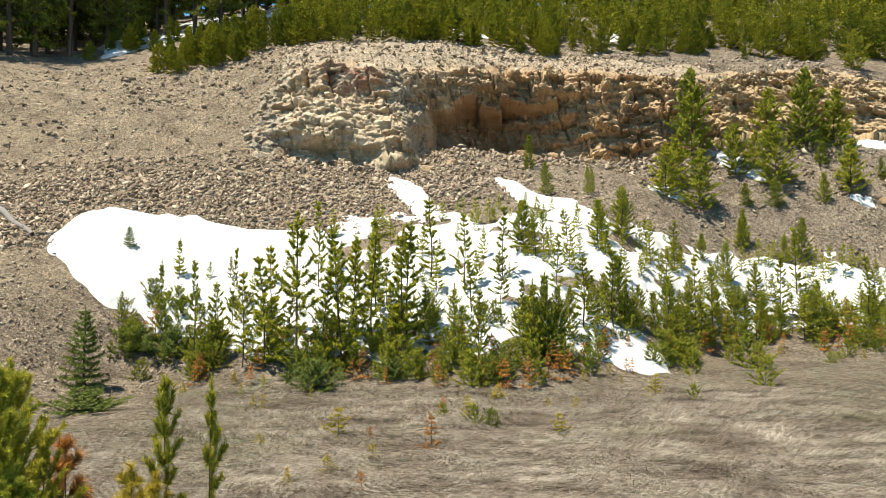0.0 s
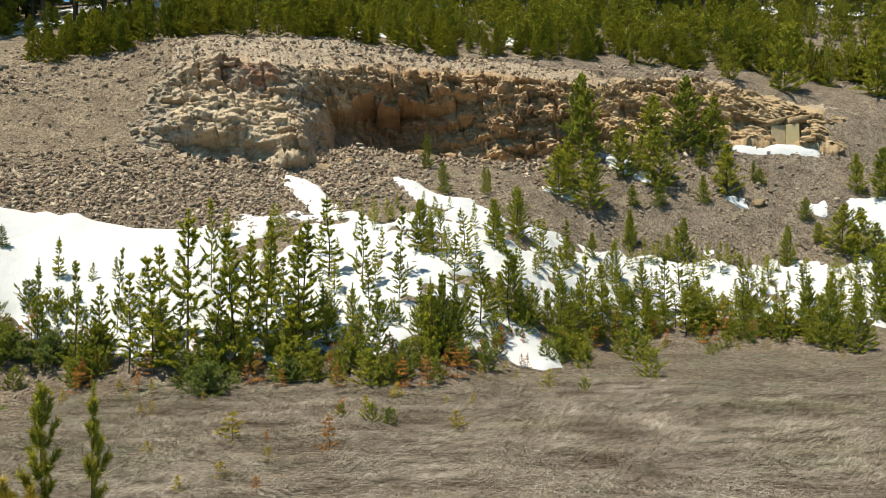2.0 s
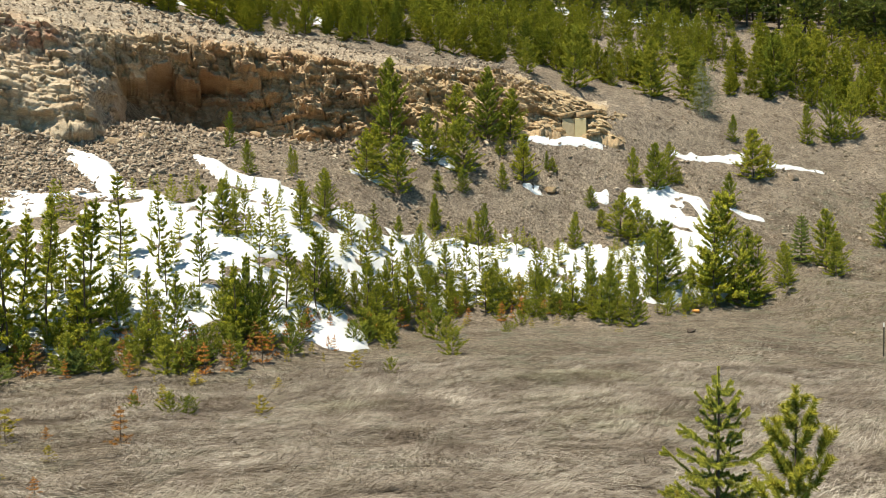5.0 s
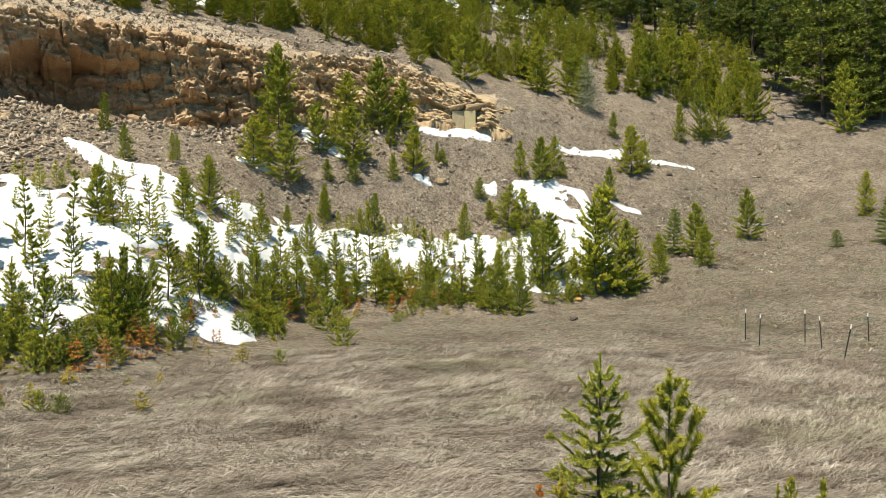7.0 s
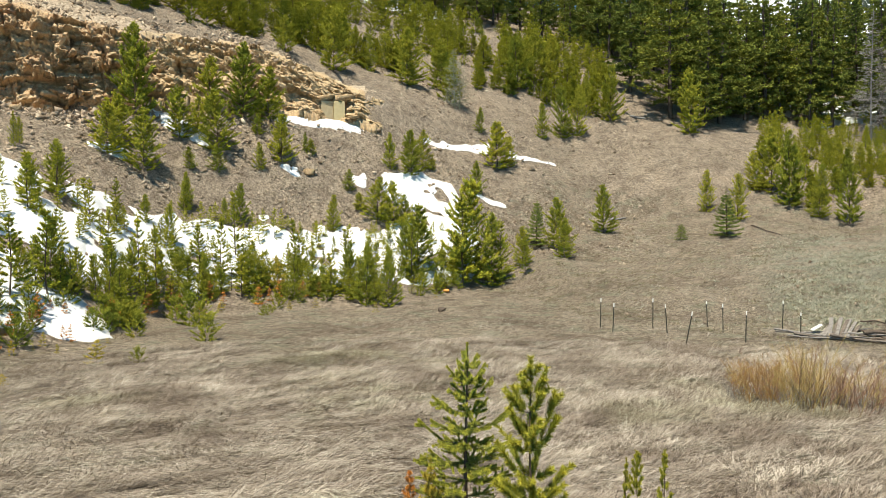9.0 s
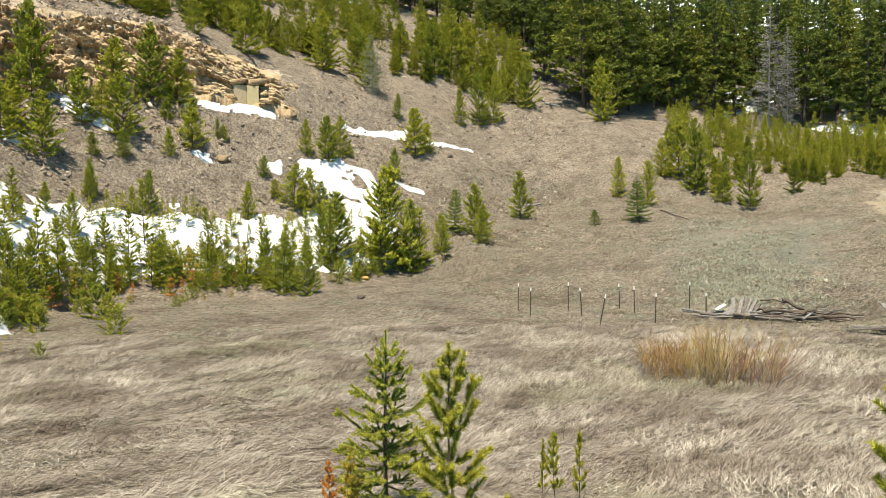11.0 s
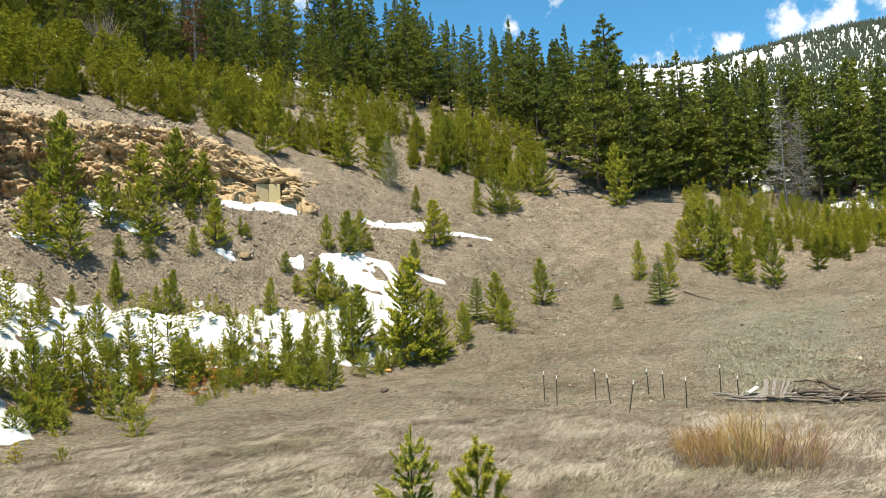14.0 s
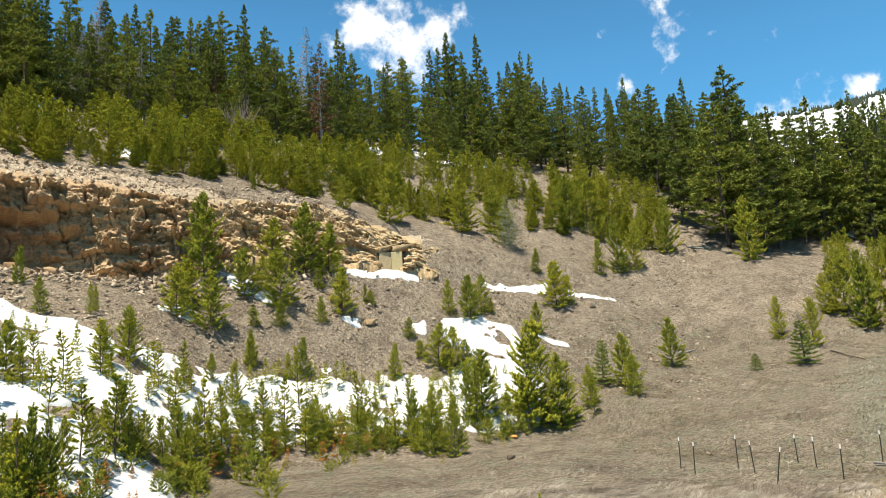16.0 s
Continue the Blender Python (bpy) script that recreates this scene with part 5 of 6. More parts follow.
PINE.plant(-5.24, 26.70, 4.61)
PINE.plant(-4.98, 31.12, 3.57, 1.3)
PINE.plant(-3.30, 25.60, 2.66)
PINE.plant(-3.39, 29.82, 3.33)
PINE.plant(-2.37, 24.60, 2.75)
PINE.plant(-1.90, 30.46, 3.20)
PINE.plant(-1.20, 32.90, 2.48)
PINE.plant(0.84, 33.91, 2.32, 1.2)
PINE.plant(2.32, 35.55, 2.59, 1.3)
PINE.plant(3.65, 37.95, 2.78)
PINE.plant(4.85, 36.71, 2.27)
PINE.plant(-0.11, 25.82, 3.03)
PINE.plant(-0.52, 25.31, 2.91)
PINE.plant(-0.93, 25.90, 2.54)
PINE.plant(1.28, 28.39, 2.93, 1.3)
PINE.plant(2.43, 29.22, 3.25, 1.3)
PINE.plant(2.89, 29.69, 2.06)
PINE.plant(3.26, 29.55, 2.10)
PINE.plant(4.21, 30.64, 1.90)
PINE.plant(4.72, 30.87, 2.68)
PINE.plant(-4.35, 26.46, 2.34)
PINE.plant(6.36, 33.74, 3.48)
PINE.plant(7.34, 34.97, 3.29)
PINE.plant(10.53, 42.86, 1.92, 0.8)
PINE.plant(9.95, 37.54, 2.96)
PINE.plant(12.55, 39.91, 3.65)
PINE.plant(11.08, 37.74, 3.29)
PINE.plant(15.33, 41.39, 1.99)
PINE.plant(15.34, 38.17, 3.08)
PINE.plant(19.30, 42.13, 1.78)
PINE.plant(18.19, 39.23, 1.28)
PINE.plant(21.15, 35.40, 3.87)
PINE.plant(24.56, 35.23, 5.69, 1.2)
PINE.plant(27.14, 34.95, 3.63)
PINE.plant(28.28, 34.03, 2.39)
BUSHY.plant(22.72, 42.33, 2.85, 1.2)
LOW_SPRUCE.plant(-7.53, 23.00, 1.0, 1.0)
LOW_SPRUCE.plant(-13.3, 19.7, 0.62, 1.9)
LOW_SPRUCE.plant(-14.9, 25.1, 0.9, 1.1)
LOW_SPRUCE.plant(-13.6, 25.2, 1.0, 1.0)
LOW_SPRUCE.plant(-5.3, 24.5, 0.7, 1.1)
LOW_SPRUCE.plant(-1.6, 24.2, 0.6, 1.0)
SPRUCE.plant(-14.88, 21.94, 2.73)

# bushier pines and shrubs crowding the snow and its edge
SNOWY = "bushy young pine standing in melting snow"
BUSHY.plant(2.46, 36.56, 2.22, 0.85, SNOWY)
BUSHY.plant(-1.13, 33.22, 2.42, 0.9, SNOWY)
PINE.plant(4.76, 37.28, 2.05, 1.3)
BUSHY.plant(6.47, 39.10, 1.50, 0.7, SNOWY)
BUSHY.plant(8.00, 40.76, 1.58, 0.8, SNOWY)
BUSHY.plant(9.01, 39.68, 2.26, 0.75, SNOWY)
BUSHY.plant(13.70, 42.64, 2.43, 0.75, SNOWY)
BUSHY.plant(12.80, 42.50, 1.57, 0.7, SNOWY)
BUSHY.plant(1.61, 29.50, 1.65, 0.7, SNOWY)
BUSHY.plant(2.12, 29.81, 1.89, 0.7, SNOWY)
BUSHY.plant(2.62, 30.02, 2.77, 0.6, SNOWY)
BUSHY.plant(3.03, 30.39, 1.57, 0.8, SNOWY)
BUSHY.plant(3.57, 30.53, 1.85, 0.75, SNOWY)
BUSHY.plant(4.97, 32.26, 2.21, 0.8, SNOWY)
BUSHY.plant(4.23, 31.25, 1.59, 0.8, SNOWY)
BUSHY.plant(6.29, 34.47, 2.06, 0.7, SNOWY)
BUSHY.plant(7.66, 35.93, 1.77, 0.8, SNOWY)
BUSHY.plant(8.62, 36.58, 1.62, 0.8, SNOWY)
BUSHY.plant(-0.57, 25.69, 2.33, 0.6, SNOWY)
BUSHY.plant(-0.19, 25.79, 2.85, 0.55, SNOWY)
BUSHY.plant(0.31, 26.34, 2.49, 0.6, SNOWY)
BUSHY.plant(0.71, 27.38, 2.17, 0.55, SNOWY)
BUSHY.plant(10.06, 36.89, 1.87, 0.8, SNOWY)
BUSHY.plant(12.15, 36.47, 2.34, 0.8, SNOWY)
BUSHY.plant(21.19, 36.05, 3.24, 0.7, SNOWY)
BUSHY.plant(16.73, 32.40, 3.09, 0.7, SNOWY)
BUSHY.plant(16.89, 34.61, 2.77, 0.7, SNOWY)
BUSHY.plant(17.48, 31.49, 2.84, 0.7, SNOWY)
BUSHY.plant(14.92, 35.34, 1.73, 0.8, SNOWY)
BUSHY.plant(12.42, 36.45, 2.29, 0.8, SNOWY)
BUSHY.plant(10.68, 36.73, 1.64, 0.8, SNOWY)
YELLOWY.plant(13.69, 36.53, 2.01, 1.0)
SHRUB.plant(7.72, 33.06, 0.99, 1.0)
SHRUB.plant(7.79, 29.44, 1.03, 1.0)
SHRUB.plant(5.68, 30.88, 0.51, 1.2)
SHRUB.plant(11.88, 32.82, 0.37, 1.3)
SHRUB.plant(5.45, 31.38, 0.68, 1.0)
RUSTY.plant(7.95, 33.47, 1.11, 1.2)
RUSTY.plant(8.50, 31.73, 1.01, 1.2)

BUSHY.plant(-1.22, 47.34, 2.33, 0.6)
BUSHY.plant(-0.12, 41.86, 1.98, 0.7)
BUSHY.plant(2.26, 42.85, 1.79, 0.45)
BUSHY.plant(10.78, 43.18, 2.06, 0.6)
SPRUCE.plant(-18.03, 29.72, 1.35, 1.0)

# small plants on the meadow edge
RUSTY.plant(-2.59, 16.00, 0.83, 1.5)
RUSTY.plant(-4.15, 16.70, 0.39, 1.5)
RUSTY.plant(-2.84, 19.50, 0.59, 1.5)
RUSTY.plant(-3.31, 12.68, 0.36, 1.5)
RUSTY.plant(-12.74, 25.61, 1.16, 1.5)
RUSTY.plant(-14.70, 25.93, 1.31, 1.5)
RUSTY.plant(-10.02, 25.62, 1.15, 1.5)
YELLOWY.plant(-4.90, 16.71, 0.76, 1.5)
YELLOWY.plant(-3.74, 15.26, 0.36, 1.5)
YELLOWY.plant(-2.26, 19.78, 0.59, 1.5)
YELLOWY.plant(-1.59, 22.05, 0.60, 1.5)
YELLOWY.plant(0.19, 17.81, 0.56, 1.5)
YELLOWY.plant(0.71, 21.20, 0.39, 1.5)
YELLOWY.plant(-4.72, 12.87, 0.37, 1.5)
YELLOWY.plant(-6.39, 15.65, 0.31, 1.5)
YELLOWY.plant(3.10, 22.80, 0.71, 1.5)
YELLOWY.plant(-4.26, 13.76, 0.40, 1.6)
SHRUB.plant(-1.90, 18.41, 0.52)
SHRUB.plant(-1.47, 18.35, 0.49)
SHRUB.plant(5.16, 28.24, 0.92)
SHRUB.plant(4.15, 22.33, 0.46)
SHRUB.plant(6.97, 25.47, 0.96)
SHRUB.plant(7.63, 30.37, 1.33)
SHRUB.plant(12.80, 34.30, 0.74)
SHRUB.plant(10.95, 31.03, 0.45)
SHRUB.plant(-2.77, 19.01, 0.41)

# ---- thickets and forest, filled in ----
fill = np.random.RandomState(77)


def spot(az, d):
    return d * math.sin(radians(az)), d * math.cos(radians(az))


def on_lobe(az, d):
    """The snow lobe that lies open on the grass."""
    return 0.8 < az < 8.8 and d < 31.5


for i in range(70):
    az = fill.uniform(-28, 34)
    if 0.5 < az < 8.7 and i % 2:
        continue
    toe, foot = float(along(TOE, az)[0]), float(along(FOOT, az)[0])
    f = fill.rand() ** 1.5 * (0.6 if az < 8 else 0.8)
    if on_lobe(az, toe + 0.6 + (foot - toe) * f):
        continue
    PINE.plant(*spot(az, toe + 0.6 + (foot - toe) * f), fill.uniform(0.7, 2.4) * (1.0 if az < 10 else 0.75), fill.uniform(0.9, 1.5))
for i in range(85):
    az = fill.uniform(4, 37)
    toe, foot = float(along(TOE, az)[0]), float(along(FOOT, az)[0])
    d = toe + 0.4 + (foot - toe) * 0.75 * fill.rand() ** 1.9
    if on_lobe(az, d):
        continue
    PINE.plant(*spot(az, d), fill.uniform(0.7, 2.3), fill.uniform(1.0, 1.6), "small bushy young pine at the edge of the snow")
for i in range(290):
    az = fill.uniform(-32, 36)
    if 1.5 < az < 8.7 and i % 2:
        continue
    toe = float(along(TOE, az)[0])
    SHRUB.plant(*spot(az, toe + fill.uniform(-0.3, 4.2)), fill.uniform(0.45, 1.1))
for i in range(60):
    az = fill.uniform(-31, 24)
    toe = float(along(TOE, az)[0])
    RUSTY.plant(*spot(az, toe + fill.uniform(-0.8, 2.2)), fill.uniform(0.5, 1.2), 1.3)
for i in range(26):
    az = fill.uniform(-30, 34)
    toe = float(along(TOE, az)[0])
    YELLOWY.plant(*spot(az, toe - fill.uniform(0, 4.5) * fill.rand()), fill.uniform(0.2, 0.6))
scattered = []
for i in range(130):
    az = fill.uniform(-17, 34)
    toe, foot = float(along(TOE, az)[0]), float(along(FOOT, az)[0])
    scattered.append((*spot(az, toe + (foot - toe) * fill.uniform(0.4, 0.97)), fill.uniform(0.6, 1.7), fill.uniform(0.8, 1.3)))
joined_stand("pine_saplings", "small young pines scattered through melting snow", SAPLING, scattered)
# the front of the thicket tree by tree, the rest as one stand
rows = []
for i in range(860):
    az = fill.uniform(-19.5, 46)
    c, w = float(along(CREST, az)[0]), float(along(WOOD, az)[0])
    f = fill.rand()
    x, y = spot(az, c + (w - c) * (0.03 + 0.95 * f))
    h, wide = 1.3 + 2.9 * fill.rand() ** 1.3, fill.uniform(0.85, 1.3)
    if f < 0.22:
        THICKET.plant(x, y, h * 0.85, wide)
    else:
        rows.append((x, y, h, wide))
joined_stand("pine_thicket", "dense thicket of young yellow-green pines above the cliff", BACKSTAND, rows)
for i in range(64):
    az = fill.uniform(-29.5, -19.0)
    c = float(along(CREST, az)[0])
    THICKET.plant(*spot(az, c + fill.uniform(0.2, 5.5)), fill.uniform(1.6, 4.0) * (0.65 + 0.35 * (az + 29.5) / 10.5))
for i in range(14):
    az = fill.uniform(-42, -27)
    w = float(along(WOOD, az)[0])
    THICKET.plant(*spot(az, w - fill.uniform(0, 4)), fill.uniform(1.2, 3.0), 1.2, "young pine at the shaded forest edge")
rows = []
for i in range(400):
    az = fill.uniform(56.5, 82)
    f = fill.rand()
    x, y = spot(az, 65 + 20 * f + 3 * math.cos(az))
    h, wide = fill.uniform(1.2, 2.8), fill.uniform(0.75, 1.05)
    if f < 0.2:
        THICKET.plant(x, y, h, wide, "young pine in a dense stand before the forest")
    else:
        rows.append((x, y, h, wide))
joined_stand("pine_thicket", "dense stand of young pines before the forest", BACKSTAND, rows)

SKYLINE = lie((-60, 0, .56), (-20, 0, .58), (-5, 0, .57), (0, 0, .54), (6, 0, .52), (14, 0, .525), (18, 0, .47), (21.3, 0, .495), (24, 0, .45), (27, 0, .46), (30.4, 0, .485), (33, 0, .44), (36.3, 0, .445),
              (39, 0, .40), (44, 0, .385), (47, 0, .36), (51.5, 0, .37), (54, 0, .30), (59, 0, .31), (61, 0, .305), (64, 0, .295), (67, 0, .28), (75, 0, .275), (90, 0, .25))
for layer, (back, low, gap) in enumerate(((0.5, 0.72, 2.0), (5, 0.82, 1.7), (10, 0.86, 1.6), (17, 0.9, 1.7), (27, 0.9, 1.5), (40, 0.9, 1.5))):
    az = -44.0
    while az < (84 if layer < 5 else -18):
        az += gap * fill.uniform(0.55, 1.4)
        w = float(along(WOOD, az)[0])
        x, y = spot(az, w + back + fill.uniform(-1.5, 2.5))
        top = EYE_Z + math.hypot(x, y) * float(np.interp(az, SKYLINE[0], SKYLINE[2])) * fill.uniform(max(low, 0.84) if az > 55 else low, 0.985)
        h = top - gz(x, y)
        if h < 4 or (az < -20 and layer > 1 and fill.rand() < 0.3):
            continue
        if az < -20:
            h = max(h, 11)
        (STEMMY if az < -19 and layer < 2 and fill.rand() < 0.4 else SPIRE if fill.rand() < 0.42 else TALL).plant(x, y, h, (1.0 if h > 9 else 1.3) * (1.15 if az > 45 else 1.0))
# spires that stand out of the skyline
for az, el, d in ((13.8, .53, 92), (5.8, .514, 88), (-0.3, .49, 86), (21.3, .496, 96), (30.3, .486, 100), (32.6, .478, 104), (36.2, .446, 106), (36.9, .44, 110), (44.1, .387, 104), (48.5, .372, 100), (59.4, .312, 102)):
    x, y = spot(az, d)
    SPIRE.plant(x, y, EYE_Z + d * el - gz(x, y), 0.85, "tall slim spruce rising above the forest")
for az, el, d, wide in ((51.5, .378, 93, 1.2), (46.0, .37, 96, 1.0), (54.0, .312, 84, 1.4), (50.5, .33, 82, 1.3), (56.8, .315, 90, 1.2), (47.5, .35, 86, 1.2), (53.0, .30, 81, 1.3)):
    x, y = spot(az, d)
    TALL.plant(x, y, EYE_Z + d * el - gz(x, y), wide, "broad dark green pine at the forest edge")
DEADRED = Kind("dead_tree", "dead conifer with rust-brown needles", "tree", "dead trees", [tall_conifer(345, 0.11, 0.1, 22, spire=0.9, per=1.4, nl=0.016, nw=0.007)], M_GREYWOOD, M_DEAD)
for az, el, d in ((19.8, .475, 90), (11.6, .47, 88)):
    x, y = spot(az, d)
    DEADRED.plant(x, y, EYE_Z + d * el - gz(x, y), 1.0)
for az, el, d in ((3.2, .52, 83), (2.2, .47, 82), (6.2, .45, 84),
                  (63.5, .25, 84), (64.6, .22, 85), (5.0, .43, 82), (3.6, .46, 84), (18.8, .50, 94)):
    x, y = spot(az, d)
    SNAG.plant(x, y, EYE_Z + d * el - gz(x, y))

# ---- trees close to the camera ----
NEAR_PINE = Kind("pine_sapling", "yellow-green pine sapling with upright candle shoots", "sapling", "saplings by the roadside",
                 [young_pine(400 + i, 0.29, 0.06, 0.105, 0.95, stalky=0.12, nl=0.031, nw=0.0040, per=13, forks=3, lift=0.75, leader=0.16, twigs=2, press=0.6) for i in range(4)], M_BARK, M_CANDLE)
NEAR_SPRUCE = Kind("spruce_sapling", "bright green spruce sapling with spiky tiered branches", "sapling", "saplings by the roadside",
                   [spruce(424, 0.46, 10, nl=0.013, nw=0.0046, per=15, droop=0.26, wild=0.35)], M_BARK, M_BRIGHT)
NEAR_TUFT = Kind("pine_sapling", "small pine sapling, tufted top on a bare stem", "sapling", "saplings by the roadside",
                 [young_pine(450 + i, 0.20, 0.30, 0.13, 0.9, stalky=0.45, nl=0.045, nw=0.0055, per=8, forks=2, lift=0.9, leader=0.2, twigs=2, press=0.6) for i in range(3)], M_BARK, M_CANDLE)
NEAR_RUST = Kind("pine_sapling", "pine sapling with orange-brown dying needles", "sapling", "saplings by the roadside", [young_pine(430, 0.3, 0.1, 0.16, nl=0.06, nw=0.006, per=4, twigs=2)], M_BARK, M_RUST)
NEAR_YELLOW = Kind("pine_sapling", "small yellowing pine sapling", "sapling", "saplings by the roadside", [young_pine(431, 0.35, 0.1, 0.18, nl=0.08, nw=0.007, per=4, twigs=2)], M_BARK, M_YELLOW)

NEAR_BUSH = Kind("pine_sapling", "dense bushy olive-green pine sapling", "sapling", "saplings by the roadside", [young_pine(440, 0.30, 0.05, 0.085, nl=0.030, nw=0.0042, per=13, forks=3, lift=0.8, twigs=2, press=0.7)], M_BARK, M_BUSHY)


def near(kind, az, d, el, wide=1.0, **more):
    x, y = spot(az, d)
    return kind.plant(x, y, EYE_Z + d * el - gz(x, y), wide, **more)


near(NEAR_SPRUCE, 35.4, 7.4, -.161, 0.72)
near(NEAR_PINE, 40.8, 6.2, -.183, 0.95)
near(NEAR_TUFT, 48.9, 7.6, -.305, 0.7)
near(NEAR_TUFT, 47.9, 7.8, -.315, 0.6)
near(NEAR_TUFT, 50.9, 7.5, -.302, 0.6)
near(NEAR_BUSH, 75.0, 5.6, -.150, 0.9)
near(NEAR_TUFT, -28.7, 9.0, -.130, 0.6)
near(NEAR_TUFT, -25.9, 9.0, -.132, 0.6)
near(NEAR_PINE, -38.2, 8.0, -.098, 0.75)
near(NEAR_BUSH, -40.0, 7.0, -.11, 0.8)
near(NEAR_BUSH, -38.0, 6.6, -.225, 0.9)
near(NEAR_PINE, -36.2, 7.4, -.19, 0.8)
near(NEAR_RUST, -35.2, 7.6, -.196, 0.8)
near(NEAR_RUST, 30.8, 7.2, -.345, 0.7)
near(NEAR_YELLOW, 32.6, 7.3, -.325, 0.5)
near(NEAR_YELLOW, -31.0, 8.6, -.235, 0.9)
near(NEAR_YELLOW, -29.8, 8.9, -.25, 0.8)

# ---- dead grass ----
def lay_grass(name, label, n, d0, d1, a0, a1, length, width, seed, lift=0.05):
    rng = np.random.RandomState(seed)
    d = np.sqrt(rng.uniform(d0 ** 2, d1 ** 2, n))
    az = rng.uniform(a0, a1, n)
    x, y = d * np.sin(np.radians(az)), d * np.cos(np.radians(az))
    keep = d < np.where(az > 34, along(LIP, az)[0] - 6, np.where(az < -30, 20.5, np.interp(az, TOE[0], TOE[1]) * 0.97))
    keep &= (az < 67.4 + 0.2 * (60 - d)) | (d < 31)
    keep &= (np.exp(-((az - 62.5) / 5.5) ** 4) * np.exp(-((d - 42) / 10) ** 4) < 0.4) | (rng.rand(n) < 0.4)
    keep &= wavy(x + 3, y, 2.2) + 0.8 * wavy(x, y, 0.8) + rng.uniform(-0.9, 0.9, n) > -0.75
    x, y = x[keep], y[keep]
    n = len(x)
    flow = -0.35 + 0.55 * wavy(x, y, 4.5) + 0.6 * wavy(x + 20, y, 1.1) + rng.normal(0, 0.5, n)
    ln = length * rng.uniform(0.5, 1.3, n)
    dx, dy = np.cos(flow) * ln, np.sin(flow) * ln
    tuft = 1 + 0.5 * wavy(x * 0.7, y * 1.5, 1.0) + 0.8 * wavy(x * 0.6, y * 1.7, 0.42)
    rise = np.clip(lift * tuft * rng.uniform(0.2, 1.8, n), 0, 1.8 * lift)
    low = np.clip(lift * tuft * rng.uniform(0.0, 0.8, n), 0, 0.9 * lift)
    w = width / 2
    ox, oy = -np.sin(flow) * w, np.cos(flow) * w
    bend = rng.normal(0, 0.16, n) * ln
    mx, my = x + dx * 0.5 - np.sin(flow) * bend, y + dy * 0.5 + np.cos(flow) * bend
    z0, z1 = ground(x, y) + 0.01 + low * 0.5, ground(x + dx, y + dy) + 0.01 + rise * 0.6
    zm = ground(mx, my) + 0.012 + np.maximum(low, rise)
    V = np.stack([np.stack([x + ox, y + oy, z0], 1), np.stack([x - ox, y - oy, z0 + 0.4 * w], 1), np.stack([mx - ox, my - oy, zm], 1), np.stack([mx + ox, my + oy, zm], 1),
                  np.stack([x + dx, y + dy, z1], 1)], 1).reshape(-1, 3)
    i = np.arange(n)[:, None] * 5
    F = np.concatenate([i + (0, 1, 2), i + (0, 2, 3), i + (3, 2, 4)])
    return tagged(new(name, mesh_of(name, V, F, M_STRAW)), label, "grass", kind="stuff")


lay_grass("dead_grass", "flattened matted straw-coloured dead grass", 280000, 7, 25, -46, 82, 0.45, 0.0085, 31, 0.085)
lay_grass("dead_grass", "short dead grass at the meadow's edge", 130000, 23, 64, -36, 82, 0.36, 0.011, 32, 0.07)

def lay_tufts(label, n, where, size, seed, material=M_TUFT):
    """Small upright tufts of dead grass and weeds, seven blades each."""
    rng = np.random.RandomState(seed)
    xy = where(rng, n)
    xy = xy[wavy(xy[:, 0], xy[:, 1], 3.3) + 0.7 * wavy(xy[:, 0] + 8, xy[:, 1], 1.2) + rng.uniform(-0.7, 0.7, len(xy)) > -0.1]
    k = np.repeat(np.arange(len(xy)), 7)
    m = len(k)
    s = (size * rng.uniform(0.5, 1.4, len(xy)))[k]
    base = np.stack([xy[k, 0] + rng.normal(0, 0.35, m) * s, xy[k, 1] + rng.normal(0, 0.35, m) * s], 1)
    z = ground(base[:, 0], base[:, 1]) - 0.01
    a = rng.rand(m) * 6.28
    out = s * rng.uniform(0.4, 1.3, m)
    w = 0.07 * s
    V = np.stack([np.stack([base[:, 0] - np.sin(a) * w, base[:, 1] + np.cos(a) * w, z], 1), np.stack([base[:, 0] + np.sin(a) * w, base[:, 1] - np.cos(a) * w, z], 1),
                  np.stack([base[:, 0] + np.cos(a) * out, base[:, 1] + np.sin(a) * out, z + s * rng.uniform(0.2, 0.65, m)], 1)], 1).reshape(-1, 3)
    return tagged(new("grass_tufts", mesh_of("grass_tufts", V, np.arange(m * 3).reshape(m, 3), material)), label, "grass", kind="stuff")


lay_tufts("small dry weed tufts on the bare slope", 15000, between(TOE, LIP, 36, 72, -0.1, 1.1), 0.17, 35)
lay_tufts("low grey-green herbs on the damp slope", 9000, spread(62.5, 3.2, TOE, LIP, -0.05, 0.6), 0.17, 38, M_SAGE)
lay_tufts("small dry weed tufts on gravel", 5000, between(FOOT, BASE, 4, 38, -0.2, 0.95), 0.15, 36)
lay_tufts("small dry weed tufts at the meadow's edge", 6000, between(TOE, FOOT, -42, 40, -0.22, 0.3), 0.14, 37)

# ---- fence posts ----
M_POST = plain_material("dark_green_painted_steel", (0.03, 0.035, 0.028), (0.07, 0.06, 0.045), 60, 0.6, 0.3)
M_WHITE = plain_material("white_paint", (0.68, 0.67, 0.63), (0.80, 0.79, 0.76), 40, 0.6)


